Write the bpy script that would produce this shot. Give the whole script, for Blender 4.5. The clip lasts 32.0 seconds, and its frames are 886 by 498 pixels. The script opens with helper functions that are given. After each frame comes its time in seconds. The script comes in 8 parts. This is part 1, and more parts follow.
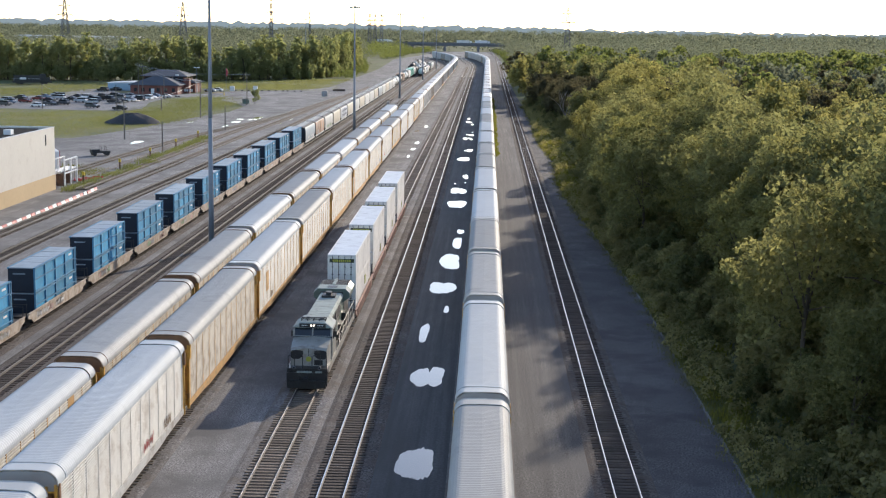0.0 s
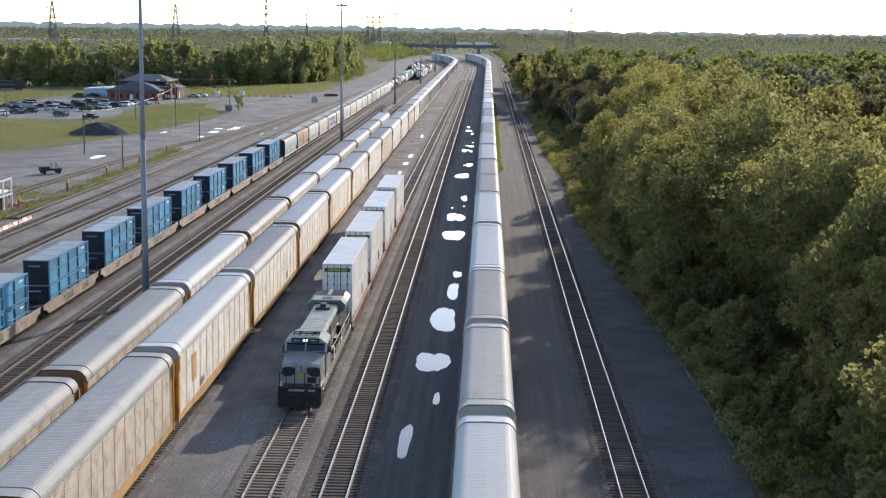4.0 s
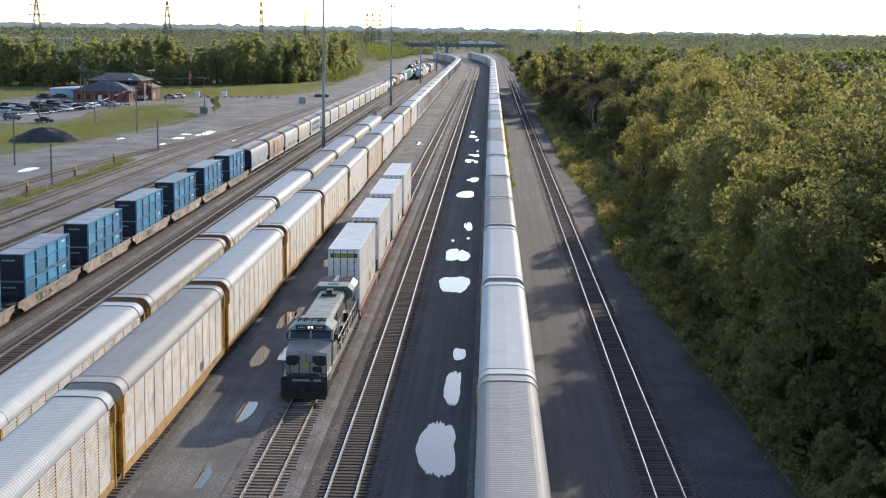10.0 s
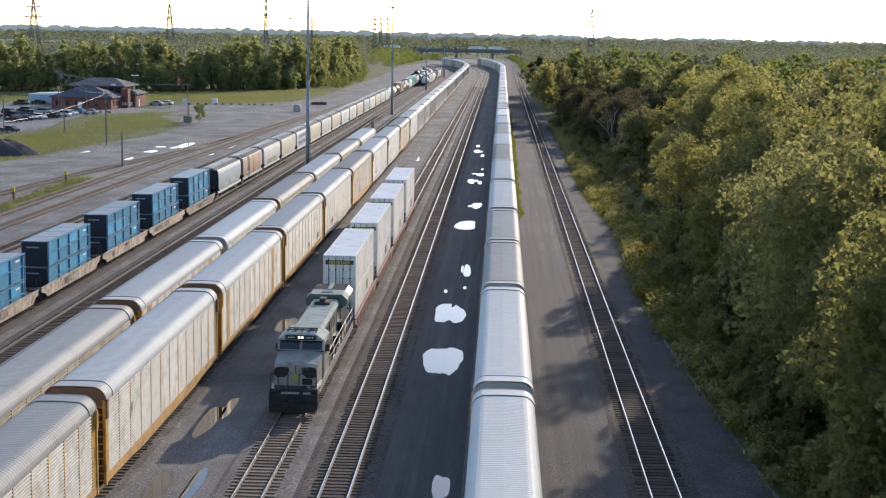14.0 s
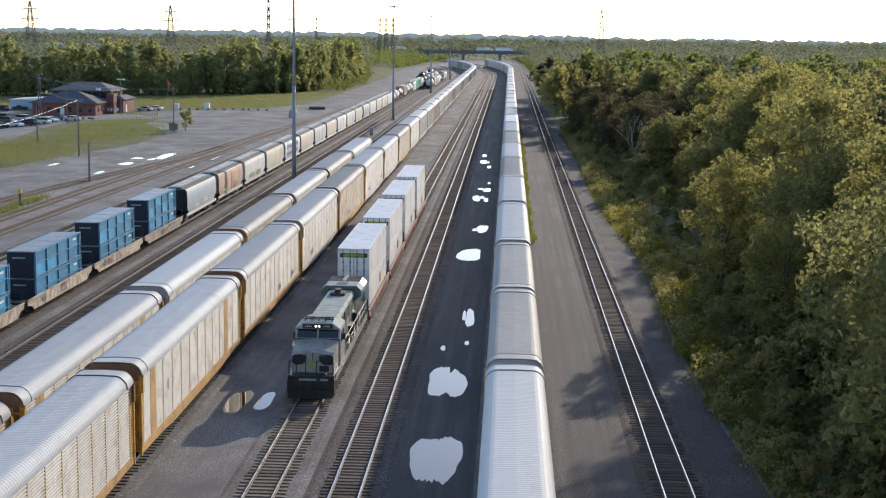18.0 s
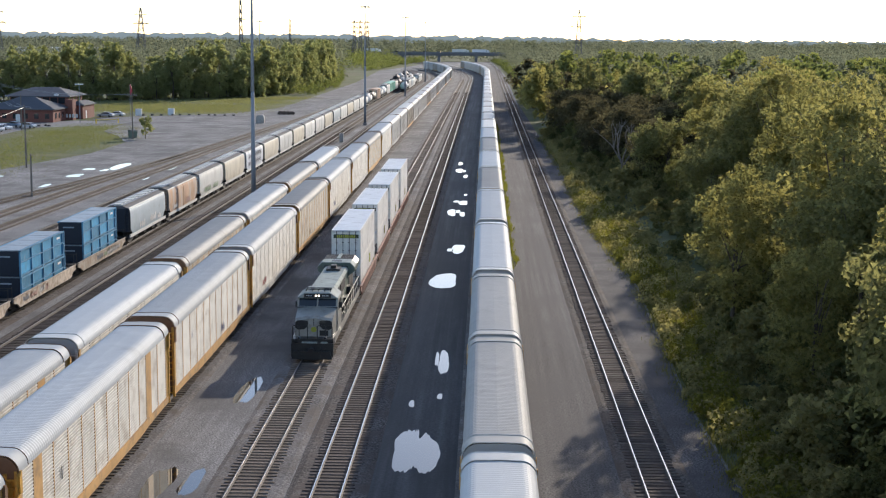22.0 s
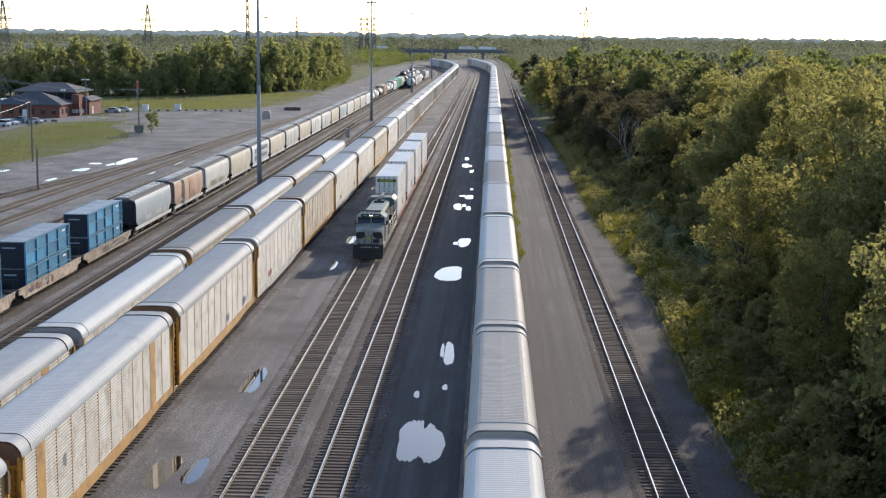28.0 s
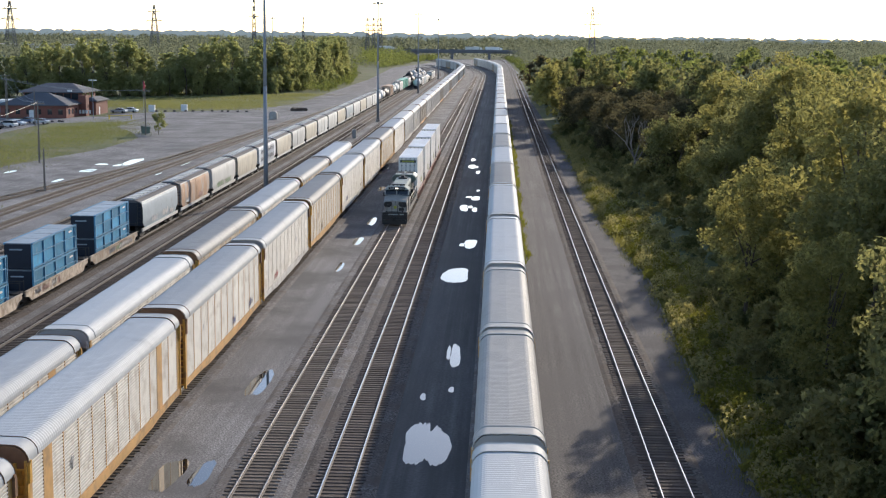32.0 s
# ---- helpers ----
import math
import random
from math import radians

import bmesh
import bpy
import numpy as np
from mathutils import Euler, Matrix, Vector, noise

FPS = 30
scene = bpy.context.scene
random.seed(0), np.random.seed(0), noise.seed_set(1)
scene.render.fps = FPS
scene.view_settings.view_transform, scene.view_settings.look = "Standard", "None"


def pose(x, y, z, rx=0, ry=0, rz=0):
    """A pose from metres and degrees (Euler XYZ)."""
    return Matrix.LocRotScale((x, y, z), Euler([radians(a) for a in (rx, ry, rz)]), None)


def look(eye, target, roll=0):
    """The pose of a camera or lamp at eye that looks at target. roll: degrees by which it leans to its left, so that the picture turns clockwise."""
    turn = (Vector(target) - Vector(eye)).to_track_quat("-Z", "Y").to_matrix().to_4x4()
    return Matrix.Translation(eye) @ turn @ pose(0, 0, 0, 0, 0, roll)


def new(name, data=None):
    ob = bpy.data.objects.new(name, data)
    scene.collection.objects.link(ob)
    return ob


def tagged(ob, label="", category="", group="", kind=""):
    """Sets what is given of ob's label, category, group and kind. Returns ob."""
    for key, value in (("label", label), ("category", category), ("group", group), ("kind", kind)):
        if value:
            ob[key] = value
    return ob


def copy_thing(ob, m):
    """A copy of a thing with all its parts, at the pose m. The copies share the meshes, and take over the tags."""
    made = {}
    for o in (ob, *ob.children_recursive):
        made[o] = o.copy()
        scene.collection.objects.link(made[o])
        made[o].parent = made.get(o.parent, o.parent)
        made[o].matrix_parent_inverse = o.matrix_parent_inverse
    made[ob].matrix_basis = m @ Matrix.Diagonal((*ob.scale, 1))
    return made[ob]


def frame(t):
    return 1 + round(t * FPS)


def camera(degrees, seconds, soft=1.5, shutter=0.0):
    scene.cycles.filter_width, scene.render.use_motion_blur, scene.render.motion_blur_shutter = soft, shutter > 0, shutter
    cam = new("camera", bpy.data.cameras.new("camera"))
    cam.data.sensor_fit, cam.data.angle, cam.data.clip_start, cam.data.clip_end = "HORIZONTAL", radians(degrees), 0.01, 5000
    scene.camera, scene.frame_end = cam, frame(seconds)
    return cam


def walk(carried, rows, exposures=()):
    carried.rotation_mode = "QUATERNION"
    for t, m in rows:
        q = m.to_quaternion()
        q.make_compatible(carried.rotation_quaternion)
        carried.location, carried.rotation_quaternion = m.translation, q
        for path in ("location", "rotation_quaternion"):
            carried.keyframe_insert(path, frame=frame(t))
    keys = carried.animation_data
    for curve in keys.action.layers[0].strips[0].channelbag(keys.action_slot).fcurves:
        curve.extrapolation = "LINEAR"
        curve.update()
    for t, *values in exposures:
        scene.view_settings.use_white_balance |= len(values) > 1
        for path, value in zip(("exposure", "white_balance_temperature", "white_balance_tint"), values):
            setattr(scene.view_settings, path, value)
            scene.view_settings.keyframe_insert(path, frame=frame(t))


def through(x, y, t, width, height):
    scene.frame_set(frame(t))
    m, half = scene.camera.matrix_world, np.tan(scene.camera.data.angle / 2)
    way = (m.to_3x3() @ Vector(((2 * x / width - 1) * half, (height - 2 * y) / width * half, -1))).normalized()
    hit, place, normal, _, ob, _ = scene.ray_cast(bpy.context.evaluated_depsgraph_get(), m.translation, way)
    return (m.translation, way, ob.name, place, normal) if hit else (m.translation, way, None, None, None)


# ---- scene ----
# the camera: a drone that follows the engine up the yard, then hovers
cam = camera(34.434, 32.0, soft=1.2)


def aim(x, y, z, yaw, pitch, roll):
    return Matrix.Translation((x, y, z)) @ pose(0, 0, 0, 0, 0, yaw) @ pose(0, 0, 0, 90 + pitch) @ pose(0, 0, 0, 0, 0, roll)


FLIGHT = [
    (0.0, 2.09, -77.22, 26.91, 1.640, -8.841, 0.901), (0.5, 1.77, -72.55, 26.99, 1.577, -8.854, 0.900),
    (1.0, 1.60, -68.06, 26.96, 1.525, -8.842, 0.892), (1.5, 1.37, -63.60, 26.93, 1.442, -8.836, 0.876),
    (2.0, 1.27, -59.11, 26.88, 1.416, -8.838, 0.850), (2.5, 1.49, -54.62, 26.82, 1.508, -8.834, 0.804),
    (3.0, 1.80, -50.40, 26.73, 1.621, -8.814, 0.740), (3.5, 1.97, -46.52, 26.65, 1.681, -8.794, 0.671),
    (5.5, 1.78, -30.98, 25.83, 1.771, -8.715, 0.741), (6.0, 1.67, -26.93, 25.64, 1.782, -8.710, 0.760),
    (6.5, 1.56, -22.89, 25.45, 1.807, -8.697, 0.773), (7.0, 1.45, -18.83, 25.25, 1.837, -8.682, 0.776),
    (7.5, 1.33, -14.81, 25.04, 1.864, -8.675, 0.770), (8.0, 1.21, -10.85, 24.79, 1.879, -8.673, 0.767),
    (8.5, 1.07, -6.75, 24.52, 1.865, -8.671, 0.772), (9.0, 0.94, -2.54, 24.30, 1.837, -8.679, 0.759),
    (9.5, 0.90, 1.57, 24.21, 1.817, -8.707, 0.703), (10.0, 1.02, 5.75, 24.17, 1.814, -8.736, 0.641),
    (10.5, 1.24, 10.07, 24.13, 1.846, -8.752, 0.616), (11.0, 1.46, 14.40, 24.12, 1.907, -8.757, 0.635),
    (11.5, 1.62, 18.66, 24.15, 1.974, -8.744, 0.677), (12.0, 1.71, 22.90, 24.17, 2.041, -8.708, 0.730),
    (12.5, 1.76, 27.04, 24.12, 2.101, -8.651, 0.806), (13.0, 1.76, 30.96, 23.97, 2.143, -8.590, 0.902),
    (13.5, 1.72, 34.65, 23.80, 2.175, -8.547, 0.969), (14.0, 1.74, 38.01, 23.72, 2.216, -8.530, 0.962),
    (14.5, 1.81, 41.07, 23.79, 2.274, -8.535, 0.895), (16.5, 1.72, 53.47, 23.51, 2.383, -8.452, 0.791),
    (17.0, 1.72, 56.75, 23.48, 2.445, -8.463, 0.771), (17.5, 1.67, 60.04, 23.47, 2.496, -8.476, 0.755),
    (18.0, 1.58, 63.31, 23.46, 2.543, -8.480, 0.754), (18.5, 1.50, 66.61, 23.44, 2.595, -8.467, 0.764),
    (19.0, 1.50, 69.62, 23.47, 0.846, -8.425, 0.709), (19.5, 1.42, 72.85, 23.38, 0.015, -8.400, 0.684),
    (20.0, 1.38, 75.69, 23.37, 0.047, -8.382, 0.685), (20.5, 1.32, 78.33, 23.45, 0.074, -8.374, 0.638),
    (21.0, 1.28, 79.75, 23.44, 0.417, -8.373, 0.532), (21.5, 1.34, 80.12, 23.44, 1.255, -8.394, 0.478),
    (22.0, 1.44, 80.26, 23.24, 1.631, -8.394, 0.467), (22.5, 1.50, 80.14, 23.06, 1.622, -8.390, 0.503),
    (23.0, 1.52, 80.10, 22.92, 1.616, -8.394, 0.538), (23.5, 1.51, 80.12, 22.82, 1.622, -8.402, 0.569),
    (24.0, 1.49, 80.19, 22.72, 1.639, -8.410, 0.586), (24.5, 1.48, 80.27, 22.66, 1.658, -8.420, 0.584),
    (25.0, 1.47, 80.30, 22.64, 1.683, -8.431, 0.578), (25.5, 1.47, 80.29, 22.64, 1.713, -8.435, 0.577),
    (27.5, 1.52, 80.53, 22.69, 1.862, -8.478, 0.532), (28.0, 1.51, 80.49, 22.72, 1.893, -8.487, 0.527),
    (28.5, 1.51, 80.49, 22.72, 1.925, -8.484, 0.542), (29.0, 1.50, 80.45, 22.74, 1.955, -8.483, 0.562),
    (29.5, 1.49, 80.45, 22.77, 1.988, -8.484, 0.569), (30.0, 1.49, 80.53, 22.79, 2.022, -8.484, 0.564),
    (30.5, 1.49, 80.55, 22.81, 2.057, -8.481, 0.554), (31.0, 1.49, 80.48, 22.84, 2.091, -8.478, 0.543),
    (31.5, 1.50, 80.46, 22.86, 2.120, -8.480, 0.538), (32.0, 1.49, 80.51, 22.87, 2.143, -8.484, 0.539),
]
walk(cam, [(t, aim(*p)) for t, *p in FLIGHT], [(0.0, 0.82, 6150, 12.5), (6.0, 0.78, 6150, 12.5), (12.0, 0.71, 6150, 12.5), (22.0, 0.65, 6150, 12.5), (32.0, 0.65, 6150, 12.5)])

# late-afternoon sun, low, ahead of the camera and to its right
SUN_AZ, SUN_EL = 20.3, 17.4          # degrees from +y towards +x, and above the horizon
world = bpy.data.worlds.new("world")
scene.world = world
world.use_nodes = True
wn, wl = world.node_tree.nodes, world.node_tree.links
sky = wn.new("ShaderNodeTexSky")
sky.sky_type, sky.sun_disc = "NISHITA", False
sky.sun_elevation, sky.sun_rotation = radians(SUN_EL), radians(SUN_AZ)
sky.altitude, sky.air_density, sky.dust_density, sky.ozone_density = 180, 0.75, 0.45, 0.25
wn["Background"].inputs["Strength"].default_value = 0.15
wl.new(sky.outputs[0], wn["Background"].inputs["Color"])
sun = new("sun", bpy.data.lights.new("sun", "SUN"))
sun.data.energy, sun.data.angle, sun.data.color = 2.9, radians(0.6), (1.0, 0.86, 0.66)
az, el = radians(SUN_AZ), radians(SUN_EL)
sun.matrix_world = look((0, 0, 0), (-math.sin(az) * math.cos(el), -math.cos(az) * math.cos(el), -math.sin(el)))


# ---- building helpers ----
rng = random.Random(7)


def bm_box(bm, x0, x1, y0, y1, z0, z1):
    v = [bm.verts.new(p) for p in ((x0, y0, z0), (x1, y0, z0), (x1, y1, z0), (x0, y1, z0), (x0, y0, z1), (x1, y0, z1), (x1, y1, z1), (x0, y1, z1))]
    for f in ((0, 3, 2, 1), (4, 5, 6, 7), (0, 1, 5, 4), (1, 2, 6, 5), (2, 3, 7, 6), (3, 0, 4, 7)):
        bm.faces.new([v[i] for i in f])
    return bm


def bm_prism(bm, pts, a, b, axis="y"):
    """A closed profile, counter-clockwise, drawn out along an axis from a to b."""
    def at(p, s):
        return {"y": (p[0], s, p[1]), "x": (s, p[0], p[1]), "z": (p[0], p[1], s)}[axis]
    lo, hi = [bm.verts.new(at(p, a)) for p in pts], [bm.verts.new(at(p, b)) for p in pts]
    n = len(pts)
    faces = [bm.faces.new(lo), bm.faces.new(hi[::-1])]
    for i in range(n):
        faces.append(bm.faces.new((lo[i], hi[i], hi[(i + 1) % n], lo[(i + 1) % n])))
    bmesh.ops.recalc_face_normals(bm, faces=faces)
    return bm


def bm_rod(bm, p, q, r, seg=6, r2=None):
    p, q = Vector(p), Vector(q)
    d = (q - p).normalized()
    side = d.cross(Vector((0, 0, 1)) if abs(d.z) < 0.9 else Vector((1, 0, 0))).normalized()
    up = side.cross(d)
    r2 = r if r2 is None else r2
    ring = [(side * math.cos(a) + up * math.sin(a)) for a in (2 * math.pi * i / seg for i in range(seg))]
    lo, hi = [bm.verts.new(p + w * r) for w in ring], [bm.verts.new(q + w * r2) for w in ring]
    faces = [bm.faces.new(lo), bm.faces.new(hi[::-1])]
    for i in range(seg):
        faces.append(bm.faces.new((lo[i], hi[i], hi[(i + 1) % seg], lo[(i + 1) % seg])))
    bmesh.ops.recalc_face_normals(bm, faces=faces)
    return bm


def bm_tube(bm, points, r, seg=6):
    """One connected tube through the points."""
    pts = [Vector(p) for p in points]
    rings = []
    for i, p in enumerate(pts):
        d = (pts[min(i + 1, len(pts) - 1)] - pts[max(i - 1, 0)]).normalized()
        u = d.cross(Vector((0.31, 0.17, 0.93))).normalized()
        w = d.cross(u)
        rings.append([bm.verts.new(p + (u * math.cos(a) + w * math.sin(a)) * r) for a in (2 * math.pi * k / seg for k in range(seg))])
    for a, b in zip(rings, rings[1:]):
        for k in range(seg):
            bm.faces.new((a[k], b[k], b[(k + 1) % seg], a[(k + 1) % seg]))
    bm.faces.new(rings[0]), bm.faces.new(rings[-1][::-1])
    return bm


def squiggle(bm, r, x, y, z, n, step=0.3, tall=0.8, stroke=0.11):
    """A painted zigzag of strokes as one ribbon, on the plane at x."""
    pts = []
    for j in range(n):
        pts += [(y + step * j + r.uniform(-0.08, 0.08), z + r.uniform(0, 0.15)), (y + step * (j + 0.5) + r.uniform(-0.1, 0.1), z + tall * r.uniform(0.7, 1.1))]
    last = None
    for j, (a, b) in enumerate(pts):
        w = stroke * r.uniform(0.7, 1.4)
        now = (bm.verts.new((x, a - w, b)), bm.verts.new((x, a + w, b + 0.05)))
        if last:
            bm.faces.new((last[0], last[1], now[1], now[0]))
        last = now
    return bm


def bevelled(bm, width=0.03, segments=2):
    bmesh.ops.bevel(bm, geom=[e for e in bm.edges if len(e.link_faces) == 2 and e.calc_face_angle(0) > 0.5], offset=width, segments=segments, affect="EDGES", profile=0.6)
    return bm


def mesh_of(name, bm, material, smooth=False):
    me = bpy.data.meshes.new(name)
    bm.to_mesh(me)
    bm.free()
    for m in material if isinstance(material, (list, tuple)) else [material]:
        me.materials.append(m)
    if smooth:
        me.polygons.foreach_set("use_smooth", [True] * len(me.polygons))
    return me


def part(name, bm, material, parent, label="", smooth=False):
    ob = new(name, mesh_of(name, bm, material, smooth))
    ob.parent = parent
    return tagged(ob, label)


def piece(name, me, parent, x=0, y=0, z=0, rz=0):
    """An object of its own on a shared mesh, under its parent."""
    ob = new(name, me)
    ob.parent = parent
    ob.matrix_basis = pose(x, y, z, 0, 0, rz)
    return ob


def thing(name, m, label, category, group="", kind=""):
    ob = new(name)
    ob.empty_display_size = 0.3
    ob.matrix_basis = m
    return tagged(ob, label, category, group, kind)


def solid(name, bm, material, label, category, group="", kind="", m=None, smooth=False):
    ob = new(name, mesh_of(name, bm, material, smooth))
    if m is not None:
        ob.matrix_basis = m
    return tagged(ob, label, category, group, kind)


# ---- materials ----
def paint(name, colour, rough=0.6, metal=0.0, vary=0.25, fine=3.0, coarse=0.25, bump=0.15, dirt=None, dirt_amount=0.0, per_object=0.0, spec=0.5, island=0.0, stretch=(1, 1, 1), speck=0.0, speck_scale=11.0, streak=0.0):
    """A surface with two scales of variation, optional dirt, and a fine relief. fine, coarse: spots per metre."""
    m = bpy.data.materials.new(name)
    m.use_nodes = True
    n, l = m.node_tree.nodes, m.node_tree.links
    b = n["Principled BSDF"]
    b.inputs["Roughness"].default_value, b.inputs["Metallic"].default_value = rough, metal
    b.inputs["Specular IOR Level"].default_value = spec
    co = n.new("ShaderNodeTexCoord")
    mp = n.new("ShaderNodeMapping")
    mp.inputs["Scale"].default_value = stretch
    l.new(co.outputs["Object"], mp.inputs["Vector"])
    if per_object:
        info = n.new("ShaderNodeObjectInfo")
        sh = n.new("ShaderNodeMath")
        sh.operation = "MULTIPLY"
        sh.inputs[1].default_value = 57.0
        l.new(info.outputs["Random"], sh.inputs[0])
        l.new(sh.outputs[0], mp.inputs["Location"])
    n1, n2 = n.new("ShaderNodeTexNoise"), n.new("ShaderNodeTexNoise")
    n1.inputs["Scale"].default_value, n1.inputs["Detail"].default_value = fine, 5
    n2.inputs["Scale"].default_value, n2.inputs["Detail"].default_value = coarse, 4
    l.new(mp.outputs[0], n1.inputs["Vector"]), l.new(mp.outputs[0], n2.inputs["Vector"])
    mix = n.new("ShaderNodeMath")
    mix.operation = "MULTIPLY_ADD"
    mix.inputs[1].default_value, mix.inputs[2].default_value = 0.55, 0.0
    half = n.new("ShaderNodeMath")
    half.operation = "MULTIPLY_ADD"
    half.inputs[1].default_value = 0.45
    l.new(n1.outputs["Fac"], half.inputs[0])
    l.new(n2.outputs["Fac"], mix.inputs[0]), l.new(mix.outputs[0], half.inputs[2])
    ramp = n.new("ShaderNodeMapRange")
    ramp.inputs["From Min"].default_value, ramp.inputs["From Max"].default_value = 0.3, 0.7
    ramp.inputs["To Min"].default_value, ramp.inputs["To Max"].default_value = 1 - vary, 1 + vary
    l.new(half.outputs[0], ramp.inputs["Value"])
    last = ramp.outputs[0]
    for amount, node, socket in ((per_object, "ShaderNodeObjectInfo", "Random"), (island, "ShaderNodeNewGeometry", "Random Per Island")):
        if amount:
            src = n.new(node)
            r = n.new("ShaderNodeMapRange")
            r.inputs["To Min"].default_value, r.inputs["To Max"].default_value = 1 - amount, 1 + amount
            l.new(src.outputs[socket], r.inputs["Value"])
            mul = n.new("ShaderNodeMath")
            mul.operation = "MULTIPLY"
            l.new(last, mul.inputs[0]), l.new(r.outputs[0], mul.inputs[1])
            last = mul.outputs[0]
    if streak:
        mp2 = n.new("ShaderNodeMapping")
        mp2.inputs["Scale"].default_value = (1.7, 0.022, 1.0)
        l.new(co.outputs["Object"], mp2.inputs["Vector"])
        n5 = n.new("ShaderNodeTexNoise")
        n5.inputs["Scale"].default_value, n5.inputs["Detail"].default_value, n5.inputs["Roughness"].default_value = 1.0, 5, 0.6
        l.new(mp2.outputs[0], n5.inputs["Vector"])
        r5 = n.new("ShaderNodeMapRange")
        r5.inputs["From Min"].default_value, r5.inputs["From Max"].default_value = 0.34, 0.68
        r5.inputs["To Min"].default_value, r5.inputs["To Max"].default_value = 1 - streak, 1 + streak
        l.new(n5.outputs["Fac"], r5.inputs["Value"])
        m5 = n.new("ShaderNodeMath")
        m5.operation = "MULTIPLY"
        l.new(last, m5.inputs[0]), l.new(r5.outputs[0], m5.inputs[1])
        last = m5.outputs[0]
    if speck:
        n4 = n.new("ShaderNodeTexNoise")
        n4.inputs["Scale"].default_value, n4.inputs["Detail"].default_value, n4.inputs["Roughness"].default_value = speck_scale, 3, 0.7
        l.new(co.outputs["Object"], n4.inputs["Vector"])
        r4 = n.new("ShaderNodeMapRange")
        r4.inputs["From Min"].default_value, r4.inputs["From Max"].default_value = 0.36, 0.66
        r4.inputs["To Min"].default_value, r4.inputs["To Max"].default_value = 1 - speck, 1 + speck * 1.15
        l.new(n4.outputs["Fac"], r4.inputs["Value"])
        m4 = n.new("ShaderNodeMath")
        m4.operation = "MULTIPLY"
        l.new(last, m4.inputs[0]), l.new(r4.outputs[0], m4.inputs[1])
        last = m4.outputs[0]
    scale = n.new("ShaderNodeVectorMath")
    scale.operation = "SCALE"
    scale.inputs[0].default_value = colour
    l.new(last, scale.inputs["Scale"])
    out = scale.outputs[0]
    if dirt:
        n3 = n.new("ShaderNodeTexNoise")
        n3.inputs["Scale"].default_value, n3.inputs["Detail"].default_value, n3.inputs["Roughness"].default_value = coarse * 2.7, 8, 0.65
        l.new(mp.outputs[0], n3.inputs["Vector"])
        r3 = n.new("ShaderNodeMapRange")
        r3.inputs["From Min"].default_value, r3.inputs["From Max"].default_value = 0.62 - 0.35 * dirt_amount, 0.78 - 0.3 * dirt_amount
        r3.inputs["To Max"].default_value = min(1.0, 0.4 + dirt_amount)
        l.new(n3.outputs["Fac"], r3.inputs["Value"])
        mc = n.new("ShaderNodeMix")
        mc.data_type = "RGBA"
        l.new(r3.outputs[0], mc.inputs["Factor"]), l.new(out, mc.inputs["A"])
        mc.inputs["B"].default_value = (*dirt, 1)
        out = mc.outputs["Result"]
    l.new(out, b.inputs["Base Color"])
    if bump:
        bp = n.new("ShaderNodeBump")
        bp.inputs["Strength"].default_value, bp.inputs["Distance"].default_value = bump, 0.02
        l.new(n1.outputs["Fac"], bp.inputs["Height"]), l.new(bp.outputs[0], b.inputs["Normal"])
    return m


def glow(name, colour, strength):
    m = bpy.data.materials.new(name)
    m.use_nodes = True
    b = m.node_tree.nodes["Principled BSDF"]
    b.inputs["Base Color"].default_value = (*colour, 1)
    b.inputs["Emission Color"].default_value = (*colour, 1)
    b.inputs["Emission Strength"].default_value = strength
    return m


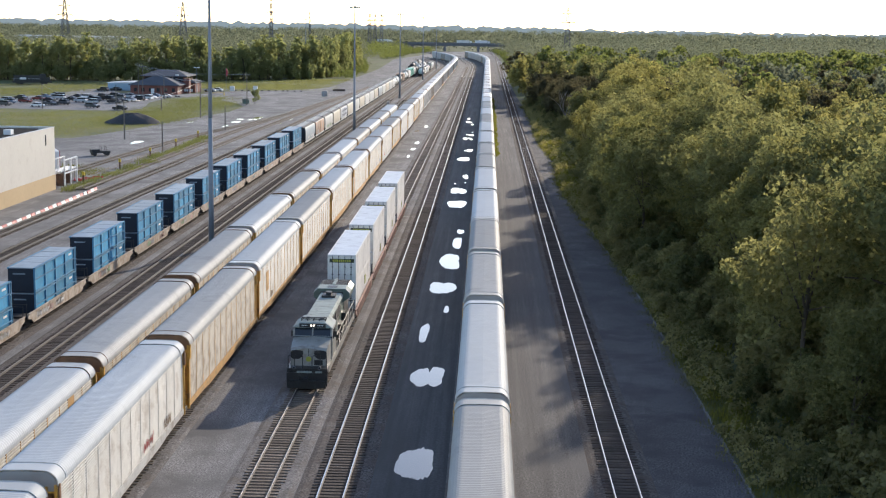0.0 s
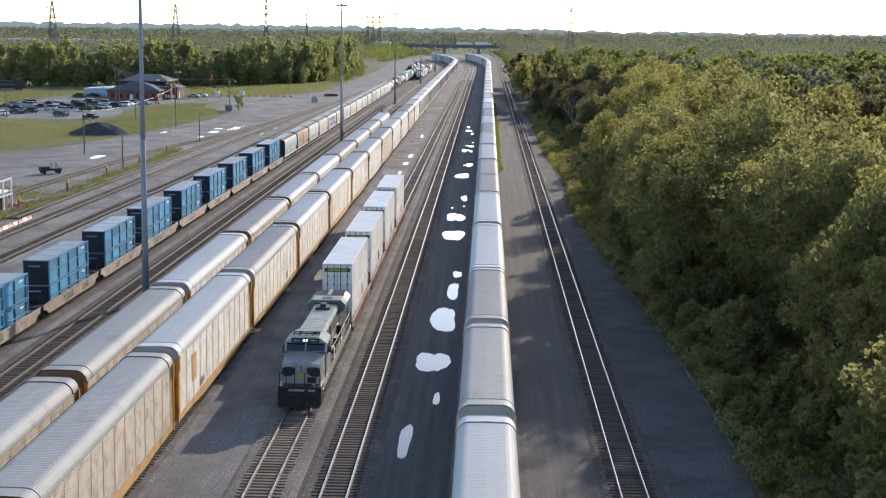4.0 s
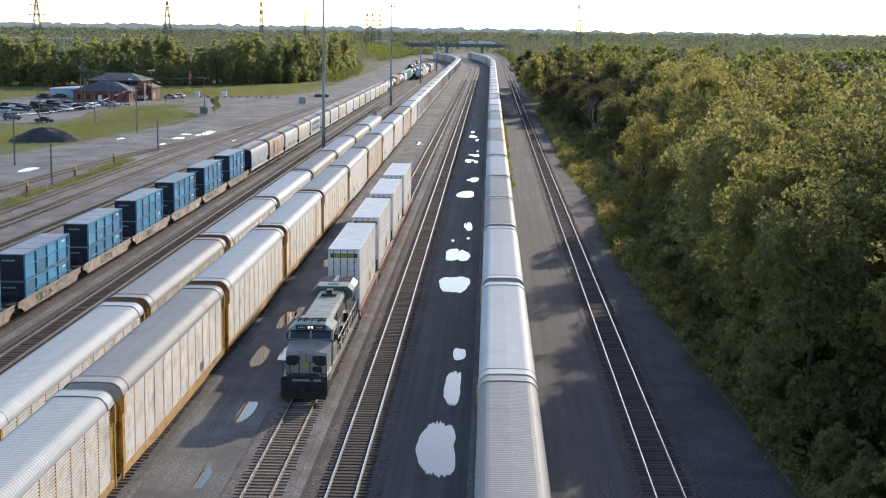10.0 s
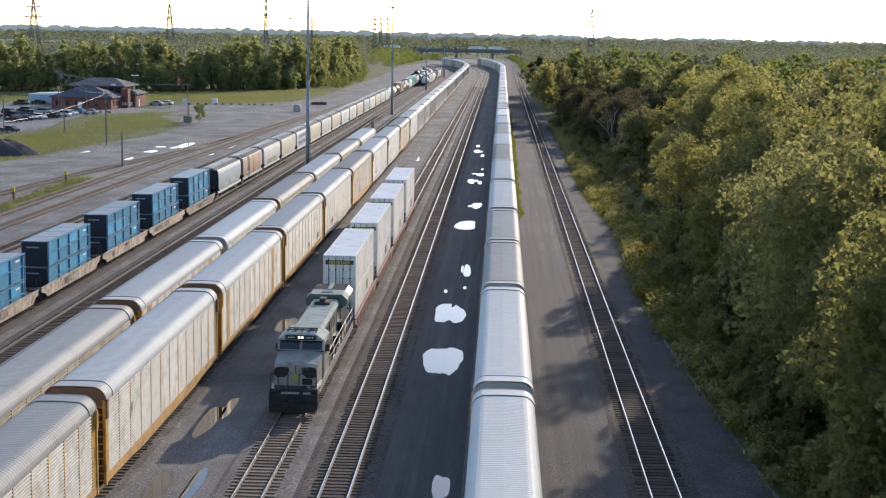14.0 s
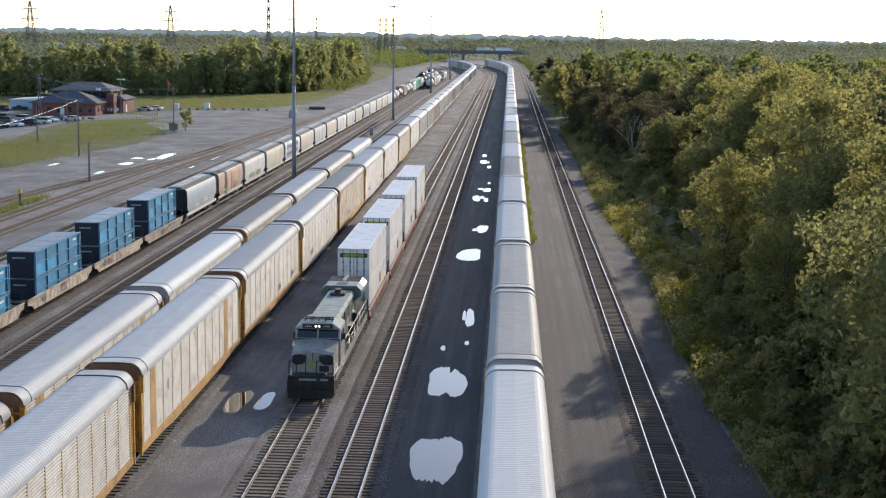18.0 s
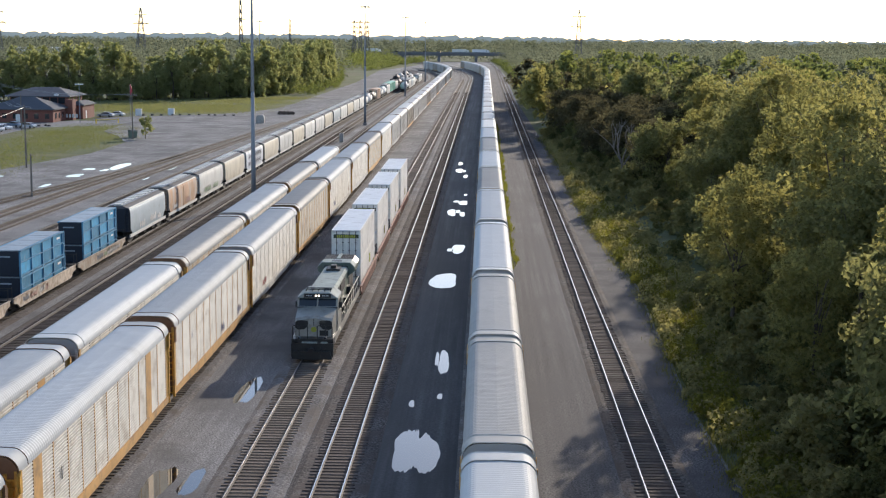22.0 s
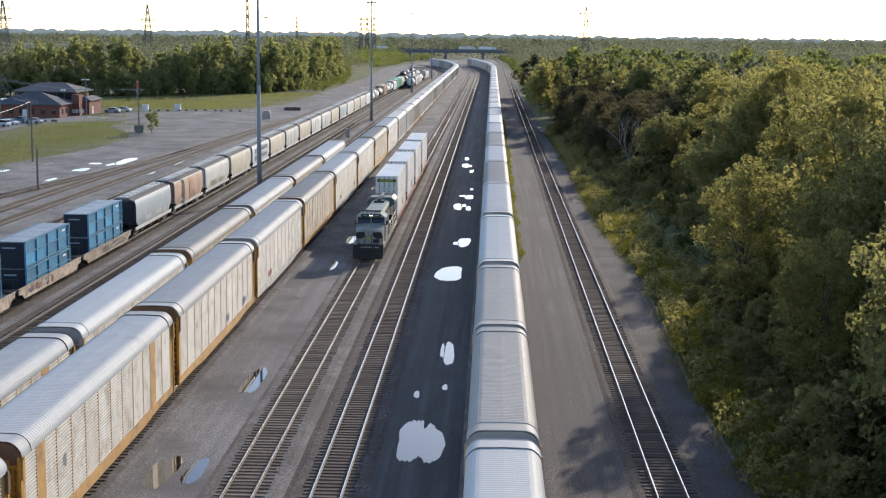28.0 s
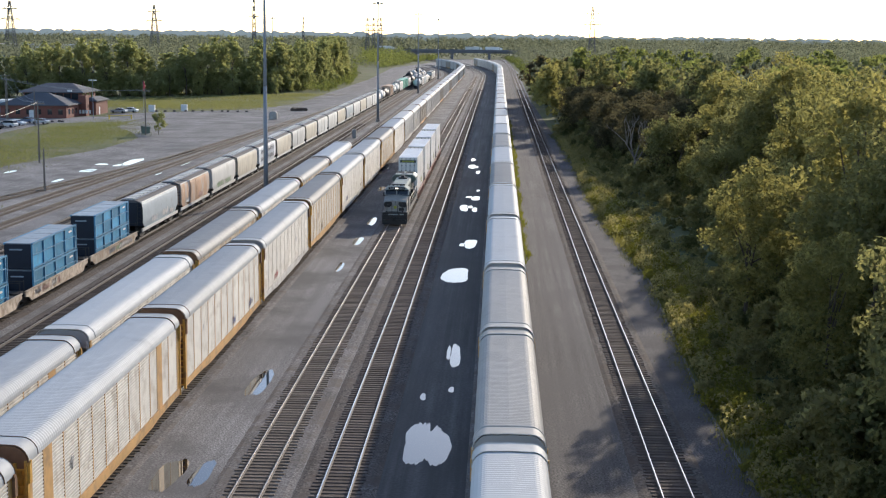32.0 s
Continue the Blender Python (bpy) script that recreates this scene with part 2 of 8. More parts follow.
def leafy(name, colour, other, through=(1.25, 1.25, 0.6)):
    """Leaves: diffuse with some light passing through, tinted clump by clump."""
    m = bpy.data.materials.new(name)
    m.use_nodes = True
    n, l = m.node_tree.nodes, m.node_tree.links
    b = n["Principled BSDF"]
    b.inputs["Roughness"].default_value, b.inputs["Specular IOR Level"].default_value = 0.8, 0.1
    geo, info, co, noise_node = n.new("ShaderNodeNewGeometry"), n.new("ShaderNodeObjectInfo"), n.new("ShaderNodeTexCoord"), n.new("ShaderNodeTexNoise")
    noise_node.inputs["Scale"].default_value = 0.45
    l.new(co.outputs["Object"], noise_node.inputs["Vector"])
    add = n.new("ShaderNodeMath")
    add.operation = "MULTIPLY_ADD"
    add.inputs[1].default_value = 0.5
    l.new(geo.outputs["Random Per Island"], add.inputs[0]), l.new(noise_node.outputs["Fac"], add.inputs[2])
    add2 = n.new("ShaderNodeMath")
    add2.operation = "MULTIPLY_ADD"
    add2.inputs[1].default_value = 0.55
    l.new(info.outputs["Random"], add2.inputs[0]), l.new(add.outputs[0], add2.inputs[2])
    r = n.new("ShaderNodeMapRange")
    r.inputs["From Min"].default_value, r.inputs["From Max"].default_value = 0.55, 1.45
    l.new(add2.outputs[0], r.inputs["Value"])
    mc = n.new("ShaderNodeMix")
    mc.data_type = "RGBA"
    mc.inputs["A"].default_value, mc.inputs["B"].default_value = (*colour, 1), (*other, 1)
    l.new(r.outputs[0], mc.inputs["Factor"])
    l.new(mc.outputs["Result"], b.inputs["Base Color"])
    tr = n.new("ShaderNodeBsdfTranslucent")
    sc = n.new("ShaderNodeVectorMath")
    sc.operation = "MULTIPLY"
    sc.inputs[1].default_value = through
    l.new(mc.outputs["Result"], sc.inputs[0]), l.new(sc.outputs[0], tr.inputs["Color"])
    ms = n.new("ShaderNodeMixShader")
    ms.inputs[0].default_value = 0.68
    l.new(b.outputs[0], ms.inputs[1]), l.new(tr.outputs[0], ms.inputs[2])
    l.new(ms.outputs[0], n["Material Output"].inputs["Surface"])
    return m


def glassy(name, tint=(0.02, 0.025, 0.03)):
    m = bpy.data.materials.new(name)
    m.use_nodes = True
    b = m.node_tree.nodes["Principled BSDF"]
    b.inputs["Base Color"].default_value, b.inputs["Roughness"].default_value = (*tint, 1), 0.06
    b.inputs["Specular IOR Level"].default_value = 0.8
    return m


M_FIELD = paint("field_grass", (0.145, 0.162, 0.076), 0.95, vary=0.4, fine=0.9, coarse=0.02, bump=0.6, dirt=(0.2, 0.185, 0.11), dirt_amount=0.5, spec=0.1)
M_YARD = paint("yard_gravel", (0.228, 0.22, 0.214), 0.92, vary=0.3, fine=5.0, coarse=0.05, bump=0.2, dirt=(0.13, 0.124, 0.122), dirt_amount=0.5, spec=0.2, stretch=(1, 0.85, 1), speck=0.6, speck_scale=9, streak=0.13)
M_LANE = paint("lane_gravel", (0.125, 0.119, 0.119), 0.92, vary=0.3, fine=5.0, coarse=0.05, bump=0.2, dirt=(0.115, 0.11, 0.112), dirt_amount=0.5, spec=0.2, stretch=(1, 0.6, 1), speck=0.6, speck_scale=9, streak=0.24)
# dark stones, with the woods' shade on them added to the colour
M_SHOULDER = paint("dark_shoulder_stones", (0.125, 0.115, 0.115), 0.95, vary=0.4, fine=5, coarse=0.1, bump=0.8, dirt=(0.08, 0.074, 0.076), dirt_amount=0.5, spec=0.2, speck=0.75, speck_scale=9)
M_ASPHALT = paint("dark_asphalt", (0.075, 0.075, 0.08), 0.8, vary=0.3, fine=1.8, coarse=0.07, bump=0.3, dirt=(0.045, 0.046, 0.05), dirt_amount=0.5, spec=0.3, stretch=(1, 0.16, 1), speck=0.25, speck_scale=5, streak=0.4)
M_ROADW = paint("worn_asphalt", (0.22, 0.216, 0.216), 0.85, vary=0.25, fine=1.5, coarse=0.06, bump=0.3, dirt=(0.1, 0.1, 0.1), dirt_amount=0.4, spec=0.25, stretch=(1, 0.14, 1), speck=0.25, speck_scale=5, streak=0.22)
M_BALLAST = paint("ballast", (0.2, 0.186, 0.176), 0.95, vary=0.5, fine=9.0, coarse=0.15, bump=1.0, dirt=(0.16, 0.135, 0.115), dirt_amount=0.5, spec=0.15, speck=0.5, speck_scale=8)
M_BALLAST_RUST = paint("rusty_ballast", (0.128, 0.112, 0.103), 0.95, vary=0.45, fine=9.0, coarse=0.15, bump=1.0, dirt=(0.12, 0.095, 0.08), dirt_amount=0.5, spec=0.15, speck=0.7, speck_scale=8)
M_TIE = paint("tie_wood", (0.17, 0.135, 0.105), 0.9, vary=0.35, fine=8, coarse=1.0, bump=0.5, per_object=0.35, island=0.35, stretch=(0.3, 3, 1), spec=0.2)
M_TIE_DARK = paint("dark_tie_wood", (0.11, 0.085, 0.072), 0.9, vary=0.35, fine=8, coarse=1.0, bump=0.5, per_object=0.35, island=0.35, stretch=(0.3, 3, 1), spec=0.2)
M_RAIL = paint("rail_side", (0.095, 0.08, 0.07), 0.7, vary=0.3, fine=6, coarse=0.5, bump=0.2)
M_RAILTOP = paint("rail_head", (0.5, 0.49, 0.49), 0.3, metal=1.0, vary=0.12, fine=2, coarse=0.3, bump=0.0)
M_RUST = paint("rusty_steel", (0.16, 0.085, 0.05), 0.85, vary=0.4, fine=5, coarse=0.6, bump=0.3, dirt=(0.06, 0.045, 0.035), dirt_amount=0.5)
M_BLACK = paint("black_steel", (0.022, 0.021, 0.021), 0.6, vary=0.4, fine=6, coarse=0.8, bump=0.2, dirt=(0.06, 0.05, 0.042), dirt_amount=0.4)
M_WHEEL = paint("wheel_steel", (0.11, 0.085, 0.07), 0.5, metal=0.6, vary=0.3, fine=8, coarse=1, bump=0.1)
M_RACKROOF = paint("rack_roof_galvanised", (0.5, 0.515, 0.51), 0.66, metal=0.0, vary=0.08, fine=1.1, coarse=0.12, bump=0.05, dirt=(0.33, 0.34, 0.34), dirt_amount=0.15, per_object=0.12, spec=0.22)
M_RACKROOF_W = paint("rack_roof_bright", (0.585, 0.6, 0.59), 0.66, metal=0.0, vary=0.06, fine=1.1, coarse=0.12, bump=0.05, dirt=(0.45, 0.46, 0.46), dirt_amount=0.12, per_object=0.12, spec=0.22)
M_RACKROOF_D = paint("rack_roof_dull", (0.385, 0.38, 0.36), 0.66, metal=0.0, vary=0.08, fine=1.1, coarse=0.12, bump=0.05, dirt=(0.25, 0.24, 0.23), dirt_amount=0.2, per_object=0.12, spec=0.22)
M_RACKSIDE = paint("rack_side_galvanised", (0.64, 0.61, 0.545), 0.7, metal=0.0, vary=0.15, fine=2.0, coarse=0.3, bump=0.1, dirt=(0.36, 0.3, 0.23), dirt_amount=0.35, per_object=0.06)
M_RACKSIDE_D = paint("rack_side_dusty", (0.48, 0.42, 0.33), 0.7, vary=0.18, fine=1.6, coarse=0.3, bump=0.1, dirt=(0.27, 0.21, 0.15), dirt_amount=0.45, per_object=0.08)
M_RACKTAN = paint("rack_tan_paint", (0.62, 0.36, 0.13), 0.65, vary=0.18, fine=2.5, coarse=0.3, bump=0.1, dirt=(0.3, 0.2, 0.11), dirt_amount=0.35)
M_RACKWHITE = paint("rack_white_paint", (0.62, 0.6, 0.55), 0.6, vary=0.15, fine=2.5, coarse=0.3, bump=0.1, dirt=(0.36, 0.3, 0.23), dirt_amount=0.4)
M_RACKYEL = paint("rack_end_yellow", (0.68, 0.37, 0.06), 0.6, vary=0.2, fine=3, coarse=0.5, bump=0.1, dirt=(0.2, 0.12, 0.06), dirt_amount=0.4)
M_RACKBROWN = paint("rack_end_brown", (0.22, 0.115, 0.055), 0.75, vary=0.3, fine=3, coarse=0.5, bump=0.2)
M_BOXWHITE = paint("container_white", (0.8, 0.765, 0.7), 0.65, vary=0.12, fine=2, coarse=0.25, bump=0.06, dirt=(0.42, 0.36, 0.29), dirt_amount=0.25)
M_BOXROOF = paint("container_roof", (0.66, 0.67, 0.68), 0.45, vary=0.1, fine=1.5, coarse=0.3, bump=0.08, dirt=(0.42, 0.42, 0.42), dirt_amount=0.3)
M_BLUE = paint("container_blue", (0.075, 0.25, 0.39), 0.65, vary=0.2, fine=2, coarse=0.4, bump=0.08, dirt=(0.1, 0.13, 0.15), dirt_amount=0.2, per_object=0.2)
M_BLUEPANEL = paint("container_blue_panel", (0.045, 0.28, 0.47), 0.6, vary=0.22, fine=2, coarse=0.4, bump=0.08, dirt=(0.16, 0.28, 0.36), dirt_amount=0.2, per_object=0.35, spec=0.3)
# ends turned from the sun: their shade is put into this near-black blue
M_ENDSHADE = paint("shade_toned_end", (0.004, 0.011, 0.024), 0.6, vary=0.3, fine=3, coarse=0.5, bump=0.1)
M_BLUEROOF = paint("container_blue_roof", (0.27, 0.32, 0.36), 0.5, vary=0.2, fine=2, coarse=0.4, bump=0.08, dirt=(0.16, 0.18, 0.19), dirt_amount=0.3, per_object=0.2)
M_WELL = paint("well_car_sill", (0.5, 0.42, 0.33), 0.75, vary=0.3, fine=1.4, coarse=0.5, bump=0.15, dirt=(0.3, 0.2, 0.13), dirt_amount=0.5, per_object=0.25)
M_WELLPINK = paint("well_car_faded_red", (0.36, 0.2, 0.15), 0.75, vary=0.25, fine=1.4, coarse=0.5, bump=0.15, dirt=(0.16, 0.09, 0.06), dirt_amount=0.4)
M_LOCO = paint("engine_black", (0.02, 0.021, 0.021), 0.4, vary=0.3, fine=3, coarse=0.5, bump=0.05, dirt=(0.1, 0.09, 0.075), dirt_amount=0.2)
M_LOCOGREY = paint("engine_grey_cream", (0.37, 0.355, 0.305), 0.45, vary=0.15, fine=3, coarse=0.5, bump=0.05, dirt=(0.18, 0.15, 0.11), dirt_amount=0.3)
M_LOCOROOF = paint("engine_roof_pale", (0.37, 0.41, 0.375), 0.75, vary=0.16, fine=3, coarse=0.5, bump=0.05, dirt=(0.2, 0.2, 0.18), dirt_amount=0.3, spec=0.1)
M_LOCOGREEN = paint("engine_dull_green", (0.13, 0.17, 0.13), 0.5, vary=0.15, fine=3, coarse=0.5, bump=0.05, dirt=(0.1, 0.09, 0.07), dirt_amount=0.3)
M_YELLOWLOGO = paint("dull_yellow", (0.42, 0.42, 0.05), 0.5, vary=0.1)
M_GLASS = glassy("dark_glass")
M_WHITE_MARK = paint("pale_mark", (0.6, 0.62, 0.58), 0.6, vary=0.05)
M_LAMP = glow("lamp_lit", (1.0, 0.85, 0.65), 1.6)
M_RAILTAN = paint("rail_head_worn", (0.42, 0.36, 0.31), 0.4, metal=0.8, vary=0.15, fine=2, coarse=0.3, bump=0.0)
M_RAILDULL = paint("rail_head_dull", (0.17, 0.165, 0.16), 0.7, metal=0.2, vary=0.2, fine=2, coarse=0.3, bump=0.0)
M_CRIB = paint("oily_crib_stones", (0.135, 0.105, 0.085), 0.95, vary=0.35, fine=7, coarse=0.2, bump=0.8, dirt=(0.085, 0.068, 0.056), dirt_amount=0.5, spec=0.15, speck=0.4)
M_STEEL = paint("mast_steel", (0.26, 0.275, 0.3), 0.75, metal=0.0, vary=0.12, fine=3, coarse=0.2, bump=0.05)
M_CONCRETE = paint("concrete", (0.38, 0.36, 0.33), 0.85, vary=0.2, fine=3, coarse=0.3, bump=0.2, dirt=(0.22, 0.2, 0.17), dirt_amount=0.4)
M_BARK = paint("bark", (0.1, 0.08, 0.06), 0.95, vary=0.4, fine=4, coarse=0.5, bump=0.8, stretch=(2, 2, 0.4))
M_DEADWOOD = paint("dead_wood", (0.22, 0.19, 0.16), 0.95, vary=0.3, fine=4, coarse=0.5, bump=0.5)
M_LEAF = leafy("leaves_mixed", (0.136, 0.152, 0.074), (0.262, 0.256, 0.12), through=(1.3, 1.22, 0.9))
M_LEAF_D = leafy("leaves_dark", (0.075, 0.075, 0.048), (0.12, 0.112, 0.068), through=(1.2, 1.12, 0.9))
M_LEAF_Y = leafy("leaves_yellowing", (0.162, 0.172, 0.074), (0.285, 0.27, 0.112), through=(1.3, 1.22, 0.9))
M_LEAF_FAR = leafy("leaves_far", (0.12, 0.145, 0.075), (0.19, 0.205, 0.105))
# far leaves greyed in colour to stand for the haze before them
M_LEAF_HAZED = leafy("leaves_hazed", (0.125, 0.138, 0.1), (0.17, 0.18, 0.13), through=(1.1, 1.1, 0.95))
M_WATER = glassy("puddle_water", (0.02, 0.02, 0.02))
M_WATER.node_tree.nodes["Principled BSDF"].inputs["Roughness"].default_value = 0.02

# ---- the setting ----
def sheet(name, outline, z, material, label, category, kind="structure"):
    bm = bmesh.new()
    bm.faces.new([bm.verts.new((x, y, z)) for x, y in outline])
    bmesh.ops.recalc_face_normals(bm, faces=bm.faces)
    if bm.faces[:][0].normal.z < 0:
        bmesh.ops.reverse_faces(bm, faces=bm.faces)
    return solid(name, bm, material, label, category, kind=kind)


def bend(y, start=880.0, radius=2600.0):
    """How far the yard's tracks have swung over to the west at y."""
    return -max(0.0, y - start) ** 2 / (2 * radius)


def bend_late(y):
    return bend(y, 1080.0, 12000.0)


def bend_west(y):
    return bend(y, 885.0, 1500.0)


def along(y0, y1, step=40.0, curve_from=860.0):
    ys = [y0]
    if y1 > curve_from:
        ys += [curve_from + step * k for k in range(int((y1 - curve_from) / step) + 1) if curve_from + step * k > y0]
    if ys[-1] < y1 - 1:
        ys.append(y1)
    return ys


def ribbon(bm, profile, ys, cx, curve, mat=0):
    """A closed profile carried along a track."""
    rings = [[bm.verts.new((cx + curve(y) + px, y, pz)) for px, pz in profile] for y in ys]
    for a, b in zip(rings, rings[1:]):
        for i in range(len(profile)):
            j = (i + 1) % len(profile)
            bm.faces.new((a[i], a[j], b[j], b[i])).material_index = mat
    bm.faces.new(rings[0][::-1]), bm.faces.new(rings[-1])
    return bm


ground = sheet("ground", [(-9000, -3000), (9000, -3000), (9000, 12000), (-9000, 12000)], -0.10, M_FIELD, "flat land of dull green grass reaching the horizon", "ground")
yard = sheet("pavement", [(-62, -200), (18.4, -200), (18.3, 60), (17.6, 90), (15.2, 150), (14.9, 170), (16.2, 215), (15.0, 260), (15.2, 350), (13.2, 590), (14, 1000), (8, 1500), (-46, 1500), (-62, 1240), (-74, 1100), (-66, 830), (-66, 560), (-72, 520), (-62, 400)], -0.02, M_YARD, "grey gravel and cinder surface of the rail yard", "ground")
RAIL_TOP = 0.30
bm = bmesh.new()
left, right = [], []
for yy, xx in ((-200, 18.2), (60, 18.1), (90, 17.4), (150, 15.0), (170, 14.7), (215, 16.0), (260, 14.8), (350, 15.0), (590, 13.4)):
    left.append(bm.verts.new((12.2, yy, 0.0))), right.append(bm.verts.new((xx, yy, -0.01)))
for k in range(8):
    bm.faces.new((left[k], right[k], right[k + 1], left[k + 1]))
solid("verge", bm, M_SHOULDER, "dark stony shoulder between track and woods, darkened further for the woods' shade", "ground", kind="structure")


def rail_mesh(cx, ys, curve, side):
    bm = bmesh.new()
    x = side * 0.7525
    ribbon(bm, [(x - 0.07, 0.12), (x + 0.07, 0.12), (x + 0.07, 0.15), (x + 0.012, 0.17), (x + 0.012, 0.26), (x - 0.012, 0.26), (x - 0.012, 0.17), (x - 0.07, 0.15)], ys, cx, curve, 0)
    ribbon(bm, [(x - 0.037, 0.262), (x + 0.037, 0.262), (x + 0.037, 0.29), (x + 0.03, RAIL_TOP), (x - 0.03, RAIL_TOP), (x - 0.037, 0.29)], ys, cx, curve, 1)
    return bm


def tie_mesh(wood):
    bm = bmesh.new()
    bm_box(bm, -1.3, 1.3, -0.115, 0.115, -0.02, 0.125)
    bmesh.ops.bevel(bm, geom=[e for e in bm.edges if e.verts[0].co.z > 0.1 and e.verts[1].co.z > 0.1], offset=0.02, segments=1, affect="EDGES")
    return mesh_of("tie", bm, wood)


ME_TIE = {M_TIE: tie_mesh(M_TIE), M_TIE_DARK: tie_mesh(M_TIE_DARK)}
TIE_STEP = 0.56


def track(name, cx, y0, y1, label, ballast, curve=bend, near=None, ties_to=700.0, width=3.6, head=M_RAILTOP, fine=False, wood=M_TIE):
    """One track: a ballast bed, ties and two rails; the ties of the near stretch are single pieces."""
    t = thing(name, pose(0, 0, 0), label, "railway track", "tracks of the yard", "structure")
    stops = [y0 + 10.0 * k for k in range(int((y1 - y0) / 10) + 1)] if fine else along(y0, y1)
    short = [y for y in stops if y <= 900 or len(stops) < 3]
    bm = bmesh.new()
    w = width / 2
    ribbon(bm, [(-w - 0.5, -0.06), (w + 0.5, -0.06), (w, 0.075), (-w, 0.075)], stops, cx, curve)
    part("ballast_bed", bm, ballast, t)
    bm = bmesh.new()
    ribbon(bm, [(-1.2, 0.04), (1.2, 0.04), (1.05, 0.088), (-1.05, 0.088)], short if fine else along(y0, min(y1, 900)), cx, curve)
    part("crib", bm, M_CRIB, t, "oily brown stones between the rails")
    for side in (-1, 1):
        part("rail", rail_mesh(cx, stops, curve, side), [M_RAIL, head], t)
    r = random.Random(int(cx * 10) + int(y1))
    bm = bmesh.new()
    y, made = y0, []
    while y < min(y1, ties_to):
        skew, dx = r.uniform(-1.3, 1.3), r.uniform(-0.07, 0.07)
        if near and near[0] <= y < near[1]:
            made.append((cx + dx, y, skew))
        else:
            xx = cx + curve(y) + dx
            a = math.tan(radians(skew)) * 1.3
            lift = 0.125
            v = [bm.verts.new(p) for p in ((xx - 1.3, y - 0.115 - a, lift), (xx + 1.3, y - 0.115 + a, lift), (xx + 1.3, y + 0.115 + a, lift), (xx - 1.3, y + 0.115 - a, lift),
                                           (xx - 1.3, y - 0.115 - a, 0.03), (xx + 1.3, y - 0.115 + a, 0.03), (xx + 1.3, y + 0.115 + a, 0.03), (xx - 1.3, y + 0.115 - a, 0.03))]
            for f in ((0, 1, 2, 3), (0, 4, 5, 1), (1, 5, 6, 2), (3, 7, 4, 0)):
                bm.faces.new([v[i] for i in f])
        y += TIE_STEP + r.uniform(-0.03, 0.03)
    tagged(part("ties", bm, wood, t), kind="stuff")
    TIES.append((t, made, wood))
    return t


TIES = []
track_a = track("track_1", -10.75, -60, 1450, "rusty-sided rails on worn wooden ties, the way of the moving train", M_BALLAST, head=M_RAILTAN, near=(136, 250))
track_b = track("track_2", -6.40, -60, 1450, "bright rails on brown wooden ties in gravel", M_BALLAST_RUST, near=(136, 250), wood=M_TIE_DARK)
track_c = track("track_3", 2.2, -60, 1500, "track under the long line of car carriers", M_BALLAST, ties_to=-50)
track_d = track("track_4", 10.75, -60, 1500, "single running track beside the woods, bright rail heads on dark ties", M_BALLAST_RUST, curve=bend_late, near=(136, 250), width=3.2, wood=M_TIE_DARK)
track_e = track("track_5", -19.3, -60, 1200, "track under a line of car carriers", M_BALLAST, ties_to=330, curve=bend_west)
track_f = track("track_6", -23.4, -60, 1200, "track under a line of car carriers", M_BALLAST, ties_to=-50, curve=bend_west)
track_g = track("track_7", -27.7, -60, 1130, "empty yard track in brown gravel", M_BALLAST_RUST, head=M_RAILDULL, ties_to=450, wood=M_TIE_DARK, curve=bend_west)
track_h = track("track_8", -33.7, -60, 1130, "empty yard track in brown gravel", M_BALLAST_RUST, head=M_RAILDULL, ties_to=450, wood=M_TIE_DARK, curve=bend_west)
track_i = track("track_9", -38.9, -60, 1130, "track under stacked containers and hopper cars", M_BALLAST_RUST, ties_to=300, head=M_RAILDULL, curve=bend_west)
def by_points(points):
    """A lateral curve through (y, x) points, eased between them."""
    ys, xs = [p[0] for p in points], [p[1] for p in points]
    return lambda y: float(np.mean([np.interp(y + d, ys, xs) for d in (-24, -16, -8, 0, 8, 16, 24)])) + bend(y)


track_j = track("track_10", 0.0, -60, 1100, "old yard track sunk in worn asphalt", M_ROADW, curve=by_points([(-60, -53.6), (130, -53.0), (200, -51.2), (260, -50.4), (380, -49.6), (600, -47.0), (800, -45.0)]), head=M_RAILDULL, ties_to=300, width=2.4, fine=True)
track_k = track("track_11", 0.0, -60, 560, "old siding with weeds between its ties", M_YARD, curve=by_points([(-60, -61.0), (140, -58.8), (290, -56.3), (400, -53.6), (560, -49.6)]), head=M_RAILDULL, ties_to=200, width=2.2, fine=True)
track_l = track("track_12", 0.0, 150, 470, "old siding sunk in cinders", M_YARD, curve=by_points([(150, -63.2), (220, -62.0), (290, -61.1), (345, -58.6), (400, -55.6), (470, -52.6)]), head=M_RAILDULL, ties_to=160, width=2.0, fine=True)
track_m = track("track_13", 0.0, 120, 360, "old curved spur merging with a siding", M_YARD, curve=by_points([(100, -75.0), (190, -72.0), (230, -70.5), (265, -68.0), (286, -65.6), (304, -62.6), (326, -59.9), (344, -58.6), (380, -56.6)]), head=M_RAILDULL, ties_to=200, width=1.8, fine=True)

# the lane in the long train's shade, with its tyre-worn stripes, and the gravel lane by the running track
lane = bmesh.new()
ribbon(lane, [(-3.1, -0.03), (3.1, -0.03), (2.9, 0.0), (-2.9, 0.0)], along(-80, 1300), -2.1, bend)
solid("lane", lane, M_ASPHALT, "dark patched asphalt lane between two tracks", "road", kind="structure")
lane = bmesh.new()
ribbon(lane, [(-2.6, -0.03), (2.4, -0.03), (2.2, 0.006), (-2.4, 0.006)], along(-80, 1300), 6.6, bend_late)
solid("lane", lane, M_LANE, "grey gravel lane beside the running track", "road", kind="structure")
lane = bmesh.new()
